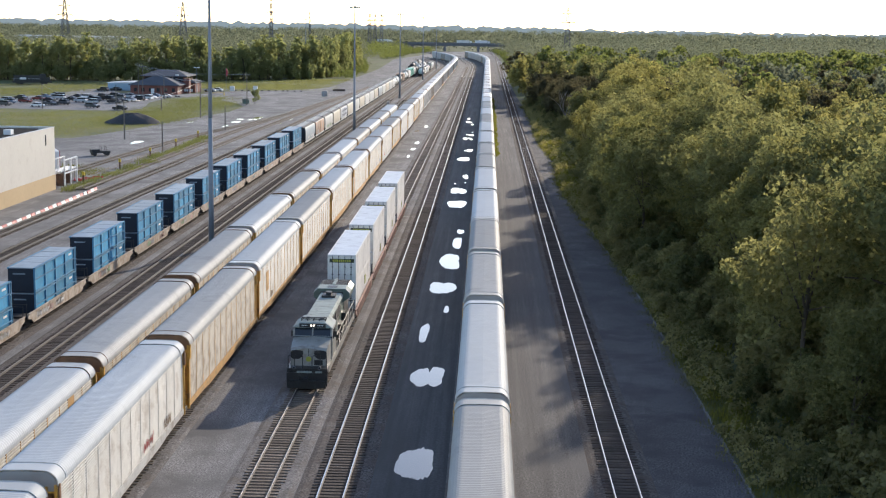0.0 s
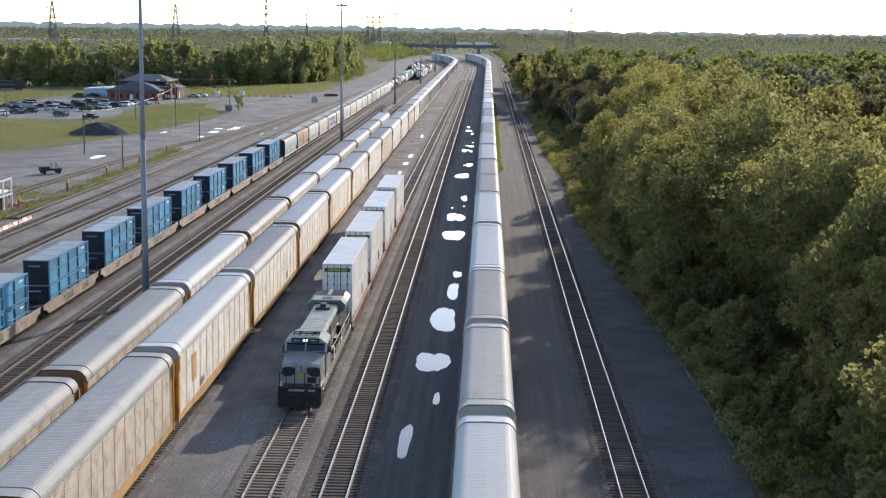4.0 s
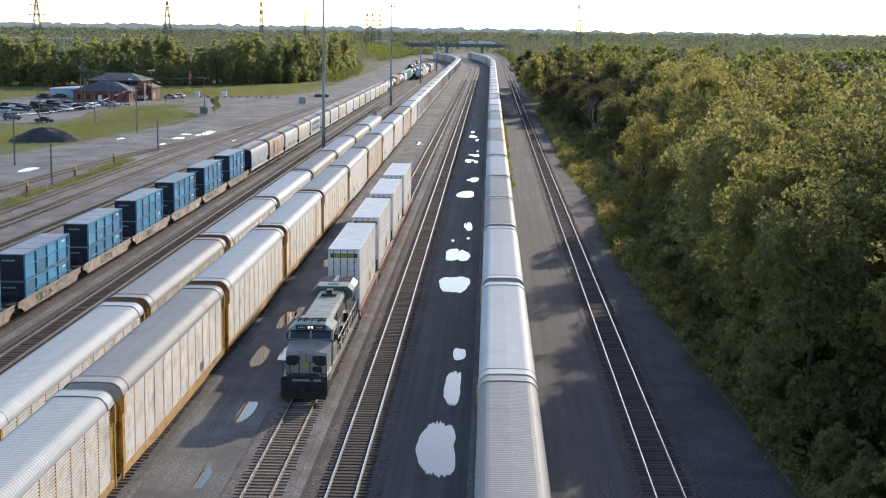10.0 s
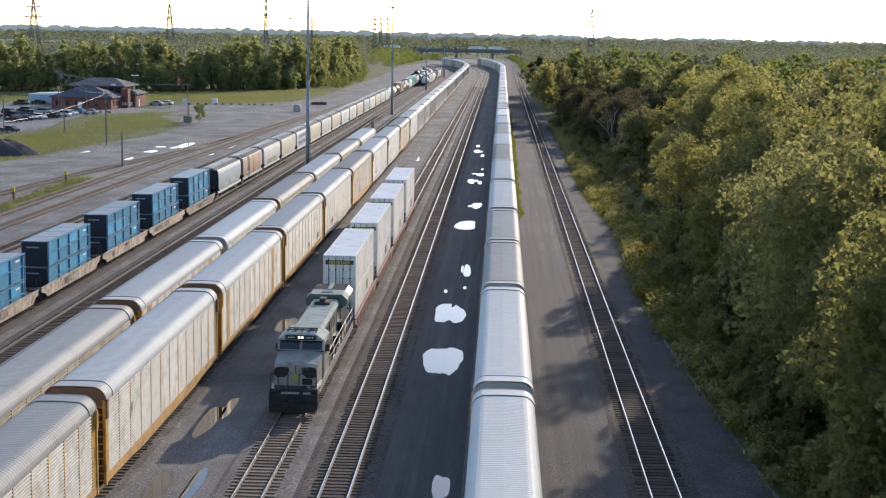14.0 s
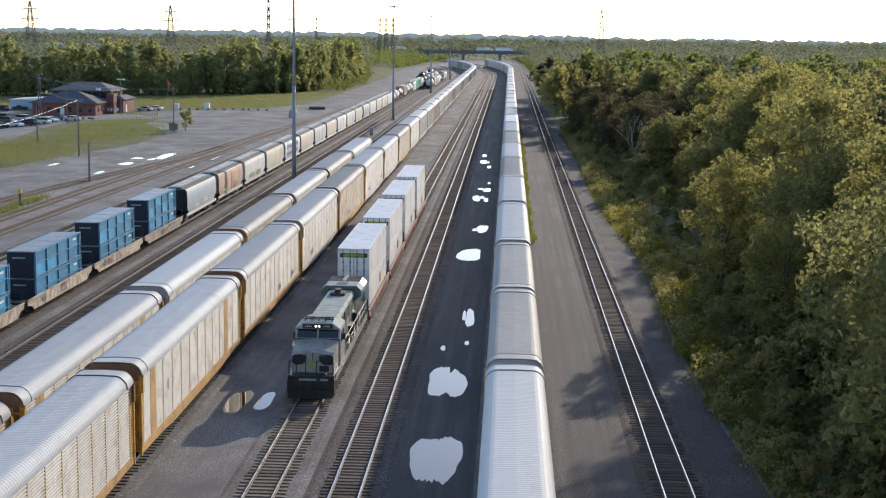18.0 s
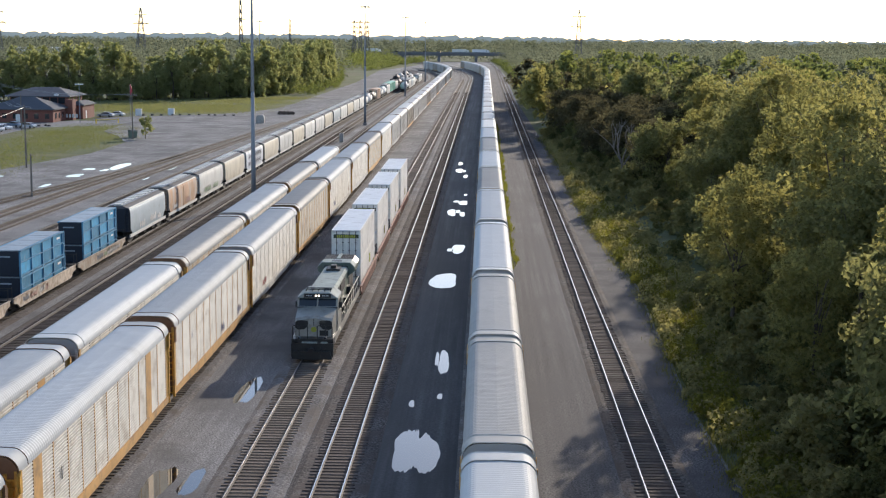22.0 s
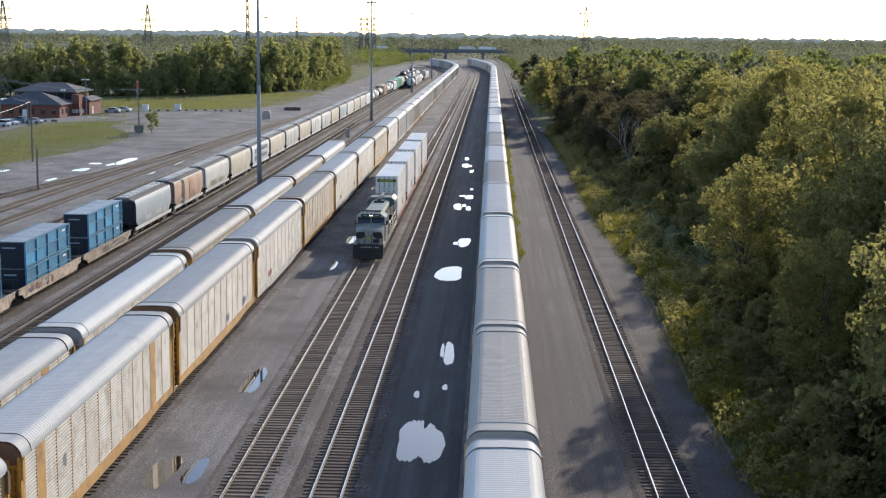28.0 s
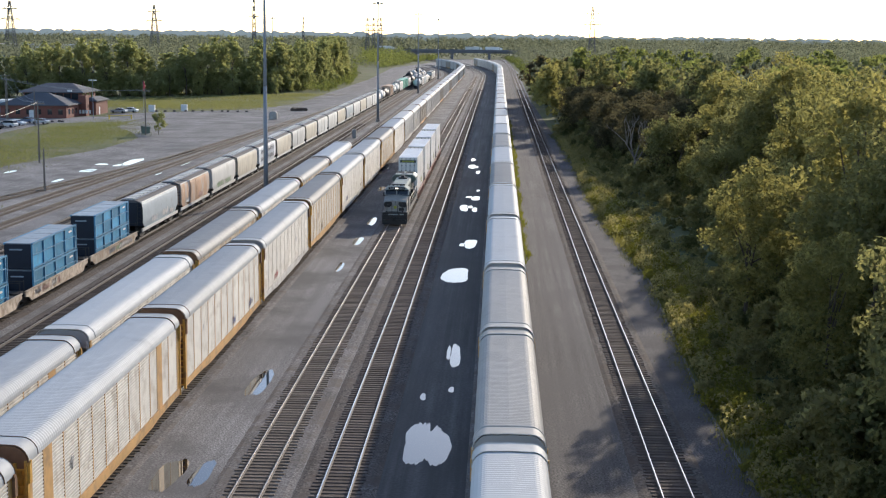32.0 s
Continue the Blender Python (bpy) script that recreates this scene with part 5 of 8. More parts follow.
M_TEAL = paint("teal_paint", (0.12, 0.42, 0.3), 0.55, vary=0.15, fine=2, coarse=0.3)
M_WHITE_HOP = paint("hopper_white", (0.74, 0.75, 0.75), 0.7, vary=0.08, fine=2, coarse=0.3, bump=0.05)
M_HOPCREAM = paint("hopper_cream", (0.6, 0.54, 0.42), 0.78, vary=0.15, fine=2, coarse=0.3, bump=0.05, dirt=(0.36, 0.28, 0.2), dirt_amount=0.3, stretch=(1, 1, 0.35))
hoppers = [hopper("grey covered hopper car with black ends and painted scrawl", M_HOPGREY, M_HOPWHITE, ribs=0, ends=M_ENDSHADE, scrawl=((-4.5, 1.7, 8, GRAFFITI[0]), (0.5, 1.8, 9, GRAFFITI[0]), (4.2, 1.6, 6, GRAFFITI[0]))),
           hopper("rust-stained covered hopper car", M_HOPRUST, M_HOPWHITE, scrawl=((-6.0, 1.7, 7, GRAFFITI[0]), (1.5, 1.7, 8, GRAFFITI[2]))),
           hopper("pale dusty covered hopper car", M_HOPWHITE, M_HOPWHITE, ribs=2),
           hopper("white covered hopper car with green scrawl along its sill", M_HOPWHITE, M_HOPWHITE, ribs=0, scrawl=((-5.5, 1.65, 14, GRAFFITI[1]), (0.5, 1.65, 12, GRAFFITI[1]))),
           hopper("cream weathered covered hopper car", M_HOPCREAM, M_HOPWHITE, ribs=0),
           hopper("white ribbed hopper car with rows of faded marks", M_WHITE_HOP, M_HOPWHITE, ribs=12, scrawl=((-7, 3.2, 40, GRAFFITI[3]), (-7, 2.0, 40, GRAFFITI[3])))]
TEMPLATES += hoppers


def tanker(label, body, length=15.5):
    c = thing("tank_car", pose(0, 0, 0), label, "railway car", "parked tank cars")
    h = length / 2
    bm = bmesh.new()
    rings = []
    for y, r in ((-h + 0.6, 0.5), (-h + 0.75, 1.1), (-h + 1.1, 1.45), (h - 1.1, 1.45), (h - 0.75, 1.1), (h - 0.6, 0.5)):
        rings.append([bm.verts.new((r * math.cos(a), y, 2.75 + r * math.sin(a))) for a in (2 * math.pi * i / 20 for i in range(20))])
    for a, b in zip(rings, rings[1:]):
        for i in range(20):
            bm.faces.new((a[i], a[(i + 1) % 20], b[(i + 1) % 20], b[i]))
    bm.faces.new(rings[0]), bm.faces.new(rings[-1][::-1])
    bmesh.ops.recalc_face_normals(bm, faces=bm.faces)
    part("tank", bm, body, c, smooth=True)
    bm = bmesh.new()
    bm_rod(bm, (0, 0, 4.1), (0, 0, 4.6), 0.5, 12)
    part("dome", bm, body, c)
    bm = bmesh.new()
    bm_box(bm, -1.3, 1.3, -h, h, 1.1, 1.4)
    part("underframe", bm, M_BLACK, c)
    bm = bmesh.new()
    for s in (-1, 1):
        bm_rod(bm, (s * 1.3, -1.5, 4.6), (s * 1.3, 1.5, 4.6), 0.03, 4)
        for y in (-1.5, 0, 1.5):
            bm_rod(bm, (s * 1.3, y, 1.3), (s * 1.3, y, 4.6), 0.03, 4)
    tagged(part("ladder", bm, M_BLACK, c), kind="stuff")
    add_trucks(c, (-h + 1.9, h - 1.9), wheels=False)
    return c


def boxcar(label, body, length=16.5):
    c = thing("boxcar", pose(0, 0, 0), label, "railway car", "parked freight cars")
    h = length / 2
    bm = bmesh.new()
    bm_prism(bm, [(-1.5, 1.25), (1.5, 1.25), (1.5, 4.7), (0, 4.95), (-1.5, 4.7)], -h, h)
    part("body", bm, body, c)
    for s in (-1, 1):
        bm = bmesh.new()
        bm_box(bm, min(s * 1.5, s * 1.56), max(s * 1.5, s * 1.56), -1.5, 1.5, 1.3, 4.5)
        part("sliding_door", bm, body, c)
        for k in range(9):
            y = -h + length * k / 8
            if abs(y) > 1.6:
                bm = bmesh.new()
                bm_box(bm, min(s * 1.5, s * 1.55), max(s * 1.5, s * 1.55), y - 0.05, y + 0.05, 1.3, 4.7)
                part("rib", bm, body, c)
    add_trucks(c, (-h + 2.2, h - 2.2), wheels=False)
    return c


def gondola(label, body):
    c = thing("gondola_car", pose(0, 0, 0), label, "railway car", "parked freight cars")
    bm = bmesh.new()
    for s in (-1, 1):
        bm_box(bm, min(s * 1.42, s * 1.5), max(s * 1.42, s * 1.5), -8, 8, 1.2, 3.0)
    for y in (-8, 7.9):
        bm_box(bm, -1.5, 1.5, y, y + 0.1, 1.2, 3.0)
    bm_box(bm, -1.45, 1.45, -8, 8, 1.1, 1.3)
    part("body", bm, body, c)
    add_trucks(c, (-6, 6), wheels=False)
    return c


tank_w, tank_b = tanker("white tank car with dome and ladders", M_HOPWHITE), tanker("black tank car in a parked train", M_BLACK)
box_t, box_g = boxcar("tan boxcar in a parked train", M_HOPRUST), boxcar("teal-green boxcar in a parked train", M_TEAL)
gon = gondola("dark open gondola car", M_BLACK)
TEMPLATES += [tank_w, tank_b, box_t, box_g, gon]
y = 243.6
for k in range(16):
    line_up(hoppers, [(y, (0, 1, 3, 4, 5, 4, 2, 4, 2, 2, 4, 0, 2, 4, 2, 2)[k])], -38.9, bend_west)
    y += 19.3
for k, t in enumerate((tank_w, tank_w, tank_b, box_t, tank_w, tank_w, hoppers[2], box_g, box_g, hoppers[2], gon, tank_b, gon, tank_w, hoppers[2], gon, tank_b, tank_w)):
    line_up([t], [(y - 1.0, 0)], -38.9, bend_west)
    y += 17.6
y = 705.0
for k, t in enumerate((tank_w, hoppers[2], hoppers[0], hoppers[2], tank_w, gon, hoppers[2], hoppers[2])):
    line_up([t], [(y, 0)], -33.7, bend_west)
    y += 18.6

# ---- light masts ----
def light_mast(x, y, height=31.5):
    m = thing("light_mast", pose(x, y, 0), "tall grey steel lighting mast with a ring of floodlights", "light mast", "yard light masts")
    bm = bmesh.new()
    bm_rod(bm, (0, 0, 0.55), (0, 0, height * 0.5), 0.34, 12, 0.25)
    bm_rod(bm, (0, 0, height * 0.5), (0, 0, height), 0.25, 12, 0.14)
    part("pole", bm, M_STEEL, m, smooth=True)
    bm = bmesh.new()
    bm_rod(bm, (0, 0, -0.3), (0, 0, 0.6), 0.6, 14)
    part("footing", bm, M_CONCRETE, m)
    bm = bmesh.new()
    ring = [(1.05 * math.cos(a), 1.05 * math.sin(a), height - 0.25) for a in (2 * math.pi * i / 12 for i in range(13))]
    bm_tube(bm, ring, 0.06, 5)
    for p in ring[:12:3]:
        bm_rod(bm, (0, 0, height - 0.1), p, 0.05, 5)
    bm_rod(bm, (0, 0, height - 0.5), (0, 0, height + 0.15), 0.3, 10)
    part("lamp_ring", bm, M_STEEL, m)
    for i in range(8):
        a = 2 * math.pi * i / 8
        bm = bmesh.new()
        bm_rod(bm, (1.15 * math.cos(a), 1.15 * math.sin(a), height - 0.5), (1.15 * math.cos(a), 1.15 * math.sin(a), height - 0.1), 0.26, 10, 0.16)
        part("floodlight", bm, M_STEEL, m)
    return m


for y in (91.8, 277.4, 462.9, 655.5, 846.0):
    light_mast(-30.6 + bend(y), y)
light_mast(-96.0, 700.0, 30)

# ---- standing rain water ----
def puddle(x, y, rx, ry, z, seed, ragged=0.1, notch=0.0):
    """Still water with a rounded-off square outline, ragged at its far and near shores; notch: a dry ridge cutting in from the far side."""
    r = random.Random(seed)
    bm = bmesh.new()
    n = 220
    p1, p2, p3 = r.uniform(0, 6), r.uniform(0, 6), r.uniform(0, 6)
    vs = []
    for i in range(n):
        a = 2 * math.pi * i / n
        c, q = math.cos(a), math.sin(a)
        k = (abs(c) ** 2.8 + abs(q) ** 2.8) ** (-1 / 2.8)
        k *= 1 + 0.07 * math.sin(2 * a + p1) + 0.07 * math.sin(3 * a + p2) + 0.035 * math.sin(5 * a + p3) + 0.02 * math.sin(11 * a + p1) + r.uniform(-0.012, 0.012)
        shore = max(0.0, abs(q) - 0.6)
        k *= 1 + ragged * shore * (math.sin(31 * a + p2) + 2.2 * r.uniform(-1.0, 0.6))
        k *= 1 - notch * math.exp(-((a - 1.35 - 0.2 * math.sin(p1)) / 0.11) ** 2) - 0.6 * notch * math.exp(-((a - 4.8) / 0.25) ** 2)
        vs.append(bm.verts.new((x + rx * k * c, y + ry * k * q, z)))
    f = bm.faces.new(vs)
    if f.normal.z < 0:
        f.normal_flip()
    return solid("puddle", bm, M_WATER, "still rain puddle mirroring the bright sky", "puddle", "rain puddles")


# x, y, half width, half length, notch
POOLS = [(-1.89, 8.6, 1.22, 3.0, 0.1), (-2.03, 30.9, 1.2, 3.3, 0.5), (-3.03, 47.1, 0.4, 3.7, 0), (-1.36, 57.9, 0.22, 1.8, 0), (-2.1, 69.4, 1.28, 3.4, 0.15), (-1.76, 86.5, 1.15, 5.2, 0.05), (-1.22, 100.8, 0.58, 4.5, 0.2), (-1.0, 111.0, 0.45, 2.1, 0)]
POOLS += [(-2.12, 140.9, 1.35, 4.6, 0.12), (-2.27, 158.8, 1.27, 4.3, 0.4), (-1.32, 181.5, 0.36, 3.7, 0), (-1.83, 182.5, 0.13, 2.4, 0.3), (-3.03, 169.5, 0.17, 0.9, 0), (-1.29, 171.5, 0.16, 0.8, 0), (-2.36, 216.6, 1.2, 4.4, 0), (-1.36, 237.9, 0.7, 3.3, 0), (-2.25, 237.0, 0.3, 1.2, 0)]
POOLS += [(-2.86, 271.4, 0.55, 3.6, 0), (-2.1, 272.6, 0.35, 1.6, 0), (-1.42, 269.6, 0.34, 2.4, 0.2), (-1.5, 283.0, 0.62, 2.5, 0), (-2.5, 284.6, 0.42, 1.2, 0), (-1.31, 293.5, 0.24, 1.2, 0), (-1.73, 322.5, 0.36, 2.5, 0), (-2.95, 333.1, 0.66, 3.6, 0), (-2.15, 332.2, 0.32, 2.0, 0), (-2.99, 347.2, 0.45, 3.0, 0)]
for k, (x, y, rx, ry, notch) in enumerate(POOLS):
    puddle(x, y, rx, ry, 0.006, k, 0.1, notch)
SIDE = [(-15.76, 109.0, 0.52, 3.3), (-14.0, 110.4, 0.36, 2.8), (-15.76, 122.8, 0.55, 3.4), (-15.1, 126.0, 0.3, 2.4), (-14.19, 93.7, 0.5, 2.4), (-15.45, 152.2, 0.68, 2.8), (-13.75, 152.5, 0.48, 2.2), (-14.0, 172.4, 0.62, 3.5)]
SIDE += [(-14.0, 220.6, 0.3, 2.8), (-14.0, 238.8, 0.5, 3.2), (-13.9, 256.0, 0.45, 4.0), (-14.3, 311.7, 0.6, 4.6), (-15.86, 294.4, 0.5, 2.8), (-14.2, 80.0, 0.3, 2.0)]
for k, p in enumerate(SIDE):
    puddle(*p, 0.009, 50 + k)
for k, p in enumerate([(-66.9, 316.7, 1.1, 3.0), (-67.8, 328.3, 1.1, 1.6), (-64.6, 327.0, 0.6, 2.5), (-63.8, 334.0, 1.1, 7.0), (-54.0, 331.3, 0.6, 3.5), (-54.3, 312.4, 0.5, 2.5), (-76.7, 243.8, 1.1, 4.0), (-78.8, 313.0, 0.6, 2.5), (-66.9, 300.0, 0.5, 3.0)]):
    puddle(*p, 0.012 if p[0] > -62 else 0.004, 80 + k, 0.25)

# the cluster of freight cars in the far throat
y = 800.0
for k, t in enumerate((gon, tank_b, gon, tank_w, gon, tank_b, tank_w)):
    line_up([t], [(y, 0)], -44.2, bend_west)
    y += 17.8
# ---- woods ----
def leaf_sheet(name, c, n, s, material, g):
    """Single leaf sprays as small triangles: centres c, facings n, sizes s."""
    q = len(c)
    a = np.cross(n, g.normal(size=(q, 3)))
    a /= np.linalg.norm(a, axis=1)[:, None] + 1e-9
    b = np.cross(n, a)
    v = np.stack([c - a * s * 0.72 - b * s * 0.35, c + a * s * 0.72 - b * s * 0.35 + n * s * 0.12, c + b * s * 0.75], 1).reshape(-1, 3)
    me = bpy.data.meshes.new(name)
    me.vertices.add(q * 3)
    me.vertices.foreach_set("co", v.astype(np.float32).ravel())
    me.loops.add(q * 3)
    me.loops.foreach_set("vertex_index", np.arange(q * 3, dtype=np.int32))
    me.polygons.add(q)
    me.polygons.foreach_set("loop_start", np.arange(0, q * 3, 3, dtype=np.int32))
    me.materials.append(material)
    me.update(calc_edges=True)
    return me


def unit(d):
    return d / np.linalg.norm(d, axis=-1, keepdims=True)


def leaf_mesh(name, seed, height, radius, base, leaves, size, lobes, material, inner=0.14):
    """A crown: uneven lobes round the limbs, each of several twig clumps that carry the leaves on their outer side."""
    g = np.random.default_rng(seed)
    low = height < 6 and base < 0.3                               # shrubs sit on the ground
    mid, tall = (height * 0.36, height * 0.5) if low else (base + (height - base) * 0.52, (height - base) * 0.5)
    big = []
    for k in range(lobes):
        d = unit(g.normal(size=3) * np.array([1, 1, 0.95]) + np.array([0, 0, 0.22]))
        f = g.uniform(0.45, 0.86)
        narrow = 1.0 - 0.35 * max(0.0, d[2] * f) ** 1.5
        big.append((d[0] * radius * f * narrow, d[1] * radius * f * narrow, mid + d[2] * tall * f, radius * g.uniform(0.26, 0.44)))
    big = np.array(big)
    per = 9
    d = unit(g.normal(size=(lobes * per, 3)) + np.array([0, 0, 0.25]))
    own = np.repeat(np.arange(lobes), per)
    twig = big[own, :3] + d * big[own, 3:4] * g.uniform(0.55, 1.05, (lobes * per, 1))
    span = big[own, 3] * g.uniform(0.26, 0.5, lobes * per)
    pick = g.choice(lobes * per, leaves, p=span ** 2 / (span ** 2).sum())
    e = unit(g.normal(size=(leaves, 3)) + d[pick] * 0.5 + np.array([0, 0, 0.2]))
    c = twig[pick] + e * (span[pick] * g.uniform(0.3, 1.1, leaves) ** 0.6)[:, None] * np.array([1, 1, 0.8])
    n = unit(e * 0.7 + g.normal(size=(leaves, 3)) * 0.6)
    s = size * g.uniform(0.6, 1.4, (leaves, 1))
    q = int(leaves * inner)
    pick = g.integers(0, lobes, q)                 # coarse sprays that fill the lobes' insides
    e = unit(g.normal(size=(q, 3)))
    c = np.concatenate([c, big[pick, :3] + e * (big[pick, 3] * g.uniform(0.1, 0.72, q))[:, None]])
    n = np.concatenate([n, unit(g.normal(size=(q, 3)))])
    s = np.concatenate([s, np.minimum(size * 2.0, big[pick, 3:4] * 0.5) * g.uniform(0.6, 1.2, (q, 1))])
    keep = c[:, 2] > 0.0
    return leaf_sheet(name, c[keep], n[keep], s[keep], material, g), big


def trunk_mesh(seed, height, base, cs, material, limbs=7, girth=0.02):
    g = random.Random(seed)
    bm = bmesh.new()
    r0 = height * girth * 0.75
    pts = [Vector((0, 0, -0.4))]
    for k in range(1, 5):
        pts.append(Vector((g.uniform(-0.25, 0.25), g.uniform(-0.25, 0.25), (base + (height - base) * 0.55) * k / 4)))
    for k in range(4):
        bm_rod(bm, pts[k], pts[k + 1], r0 * (1 - k * 0.18), 7, r0 * (1 - (k + 1) * 0.18))
    for k in range(limbs):
        c = cs[g.randrange(len(cs))]
        p = pts[2].lerp(pts[4], g.random())
        q = Vector(c[:3])
        mid = p.lerp(q, 0.5) + Vector((0, 0, 0.3))
        bm_rod(bm, p, mid, r0 * 0.38, 5, r0 * 0.25)
        bm_rod(bm, mid, q, r0 * 0.25, 5, r0 * 0.08)
    return mesh_of("trunk", bm, material)


def tree_kind(seed, height, radius, base, leaves, size, clumps, material, label, limbs=7, name="tree", category="tree", group="woods"):
    me, cs = leaf_mesh("crown", seed, height, radius, base, leaves, size, clumps, material)
    if name == "bush":                           # leafy down to the ground, no stem to be seen
        t = tagged(new("bush", me), label, category, group)
        TEMPLATES.append(t)
        return t
    t = thing(name, pose(0, 0, 0), label, category, group)
    tr = new("trunk", trunk_mesh(seed, height, base, cs, M_BARK, limbs))
    cr = new("crown", me)
    tr.parent = cr.parent = t
    TEMPLATES.append(t)
    return t


SPECIES = [
    (16.0, 5.6, 1.2, 30, M_LEAF, "broad green leafy tree at the edge of the woods"),
    (14.5, 5.2, 1.0, 28, M_LEAF_Y, "rounded tree with leaves turning yellow"),
    (13.5, 5.4, 0.8, 28, M_LEAF, "spreading green leafy tree in dense woods"),
    (17.5, 5.2, 1.6, 30, M_LEAF_Y, "tall yellow-green tree catching the sun"),
    (18.0, 5.8, 1.4, 34, M_LEAF, "tall many-lobed green tree in dense woods")]
# dark brownish foliage, its colour lowered further for the deep shade of a recess
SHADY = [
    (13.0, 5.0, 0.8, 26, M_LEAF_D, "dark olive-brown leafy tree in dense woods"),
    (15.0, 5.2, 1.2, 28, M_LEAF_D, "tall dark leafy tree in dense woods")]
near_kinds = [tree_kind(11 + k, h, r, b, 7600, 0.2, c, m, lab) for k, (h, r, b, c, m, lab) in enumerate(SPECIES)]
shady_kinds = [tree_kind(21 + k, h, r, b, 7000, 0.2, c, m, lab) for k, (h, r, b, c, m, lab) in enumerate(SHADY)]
second_kinds = [tree_kind(111 + k, h, r, b, 3000, 0.33, c, m, lab) for k, (h, r, b, c, m, lab) in enumerate(SPECIES + SHADY[1:])]
mid_kinds = [tree_kind(31 + k, h, r, b, 1150, 0.54, 22, m, lab) for k, (h, r, b, m, lab) in enumerate([
    (16.5, 5.2, 2.0, M_LEAF, "green leafy tree deep in the woods"), (15.0, 4.8, 2.0, M_LEAF_Y, "yellow-green leafy tree deep in the woods"),
    (14.0, 4.8, 1.5, M_LEAF_D, "dark green leafy tree deep in the woods"), (18.0, 5.0, 3.0, M_LEAF, "tall green tree deep in the woods")])]
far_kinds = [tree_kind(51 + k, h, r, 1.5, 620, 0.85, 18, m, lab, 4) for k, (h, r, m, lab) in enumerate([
    (16.0, 5.6, M_LEAF_HAZED, "green tree far off in the woods"), (14.5, 5.2, M_LEAF_D, "dark green tree far off in the woods"), (17.5, 5.4, M_LEAF_FAR, "tall green tree far off in the woods")])]
M_LEAF_BUSH = leafy("leaves_shrub", (0.22, 0.22, 0.115), (0.36, 0.335, 0.165), through=(1.25, 1.18, 0.85))
bush_kinds = [tree_kind(71 + k, h, r, 0.05, n, 0.2, 9, m, lab, 3, "bush", "bush", "undergrowth") for k, (h, r, n, m, lab) in enumerate([
    (3.4, 2.0, 900, M_LEAF_BUSH, "dense dark green bush at the wood's edge"), (2.6, 1.7, 700, M_LEAF_BUSH, "green bush at the wood's edge"),
    (5.2, 2.4, 1200, M_LEAF_BUSH, "tall green shrub at the wood's edge"), (4.4, 2.2, 1100, M_LEAF, "tall dark shrub at the wood's edge")])]


def plant(kinds, x, y, r, lo=0.85, hi=1.15, z=-0.05):
    k = r.choice(kinds)
    c = copy_thing(k, pose(x, y, z, 0, 0, r.uniform(0, 360)))
    s = r.uniform(lo, hi)
    c.scale = (s * r.uniform(0.92, 1.1), s * r.uniform(0.92, 1.1), s)
    return c


GROVES = {}


def plant_far(kinds, x, y, r, lo=0.85, hi=1.15, z=-0.05, grove="east"):
    """Notes a tree for a grove: past the nearest ones the trees are joined."""
    k = r.choice(kinds)
    s = r.uniform(lo, hi)
    m = Matrix.Translation((x, y, z)) @ pose(0, 0, 0, 0, 0, r.uniform(0, 360)) @ Matrix.Diagonal((s * r.uniform(0.92, 1.1), s * r.uniform(0.92, 1.1), s, 1))
    GROVES.setdefault(grove, []).append((k, m))


def grow_groves(label):
    for grove, items in GROVES.items():
        for piece_name in ("crown", "trunk") if grove == "belt" else ("crown",):
            by = {}
            for k, m in items:
                me = k.data or next(c for c in k.children if c.name.split(".")[0] == piece_name).data
                by.setdefault(me.materials[0].name, []).append((me, m))
            for mat_name, pairs in by.items():
                vs, fs, at = [], [], 0
                for me, m in pairs:
                    co = np.empty(len(me.vertices) * 3, np.float32)
                    me.vertices.foreach_get("co", co)
                    a = np.array(m)
                    vs.append(co.reshape(-1, 3) @ a[:3, :3].T + a[:3, 3])
                    idx = np.empty(len(me.loops), np.int32)
                    me.loops.foreach_get("vertex_index", idx)
                    st = np.empty(len(me.polygons), np.int32)
                    me.polygons.foreach_get("loop_start", st)
                    fs.append((idx + at, st))
                    at += len(me.vertices)
                v = np.concatenate(vs).astype(np.float32)
                idx = np.concatenate([f[0] for f in fs])
                base = np.cumsum([0] + [len(f[0]) for f in fs[:-1]])
                st = np.concatenate([f[1] + b for f, b in zip(fs, base)]).astype(np.int32)
                me = bpy.data.meshes.new("woods")
                me.vertices.add(len(v)), me.vertices.foreach_set("co", v.ravel())
                me.loops.add(len(idx)), me.loops.foreach_set("vertex_index", idx)
                me.polygons.add(len(st)), me.polygons.foreach_set("loop_start", st)
                me.materials.append(bpy.data.materials[mat_name])
                me.update(calc_edges=True)
                tagged(new("woods" if piece_name == "crown" else "wood_trunks", me), label[grove] if piece_name == "crown" else "bare trunks and limbs inside the woods", "woods", kind="stuff")
    GROVES.clear()


SHOULDER = ((-50, 18.4), (60, 18.3), (90, 17.6), (150, 15.2), (170, 14.9), (215, 16.2), (260, 15.0), (350, 15.2), (590, 13.2), (700, 13.4))


def shoulder(y):
    """Where the gravel ends east of the running track."""
    return float(np.interp(y, [p[0] for p in SHOULDER], [p[1] for p in SHOULDER]))


def edge(y):
    """Where the trees begin behind the shoulder."""
    back = float(np.interp(y, [90, 150, 185, 215, 250, 292, 325, 350, 430], [0.0, 1.0, 3.0, 5.0, 6.5, 8.0, 6.0, 2.4, 0.5]))
    return shoulder(y) + 4.6 + 1.6 * math.sin(y * 0.055) + 1.2 * math.sin(y * 0.021 + 2) + 0.9 * math.sin(y * 0.19) + back


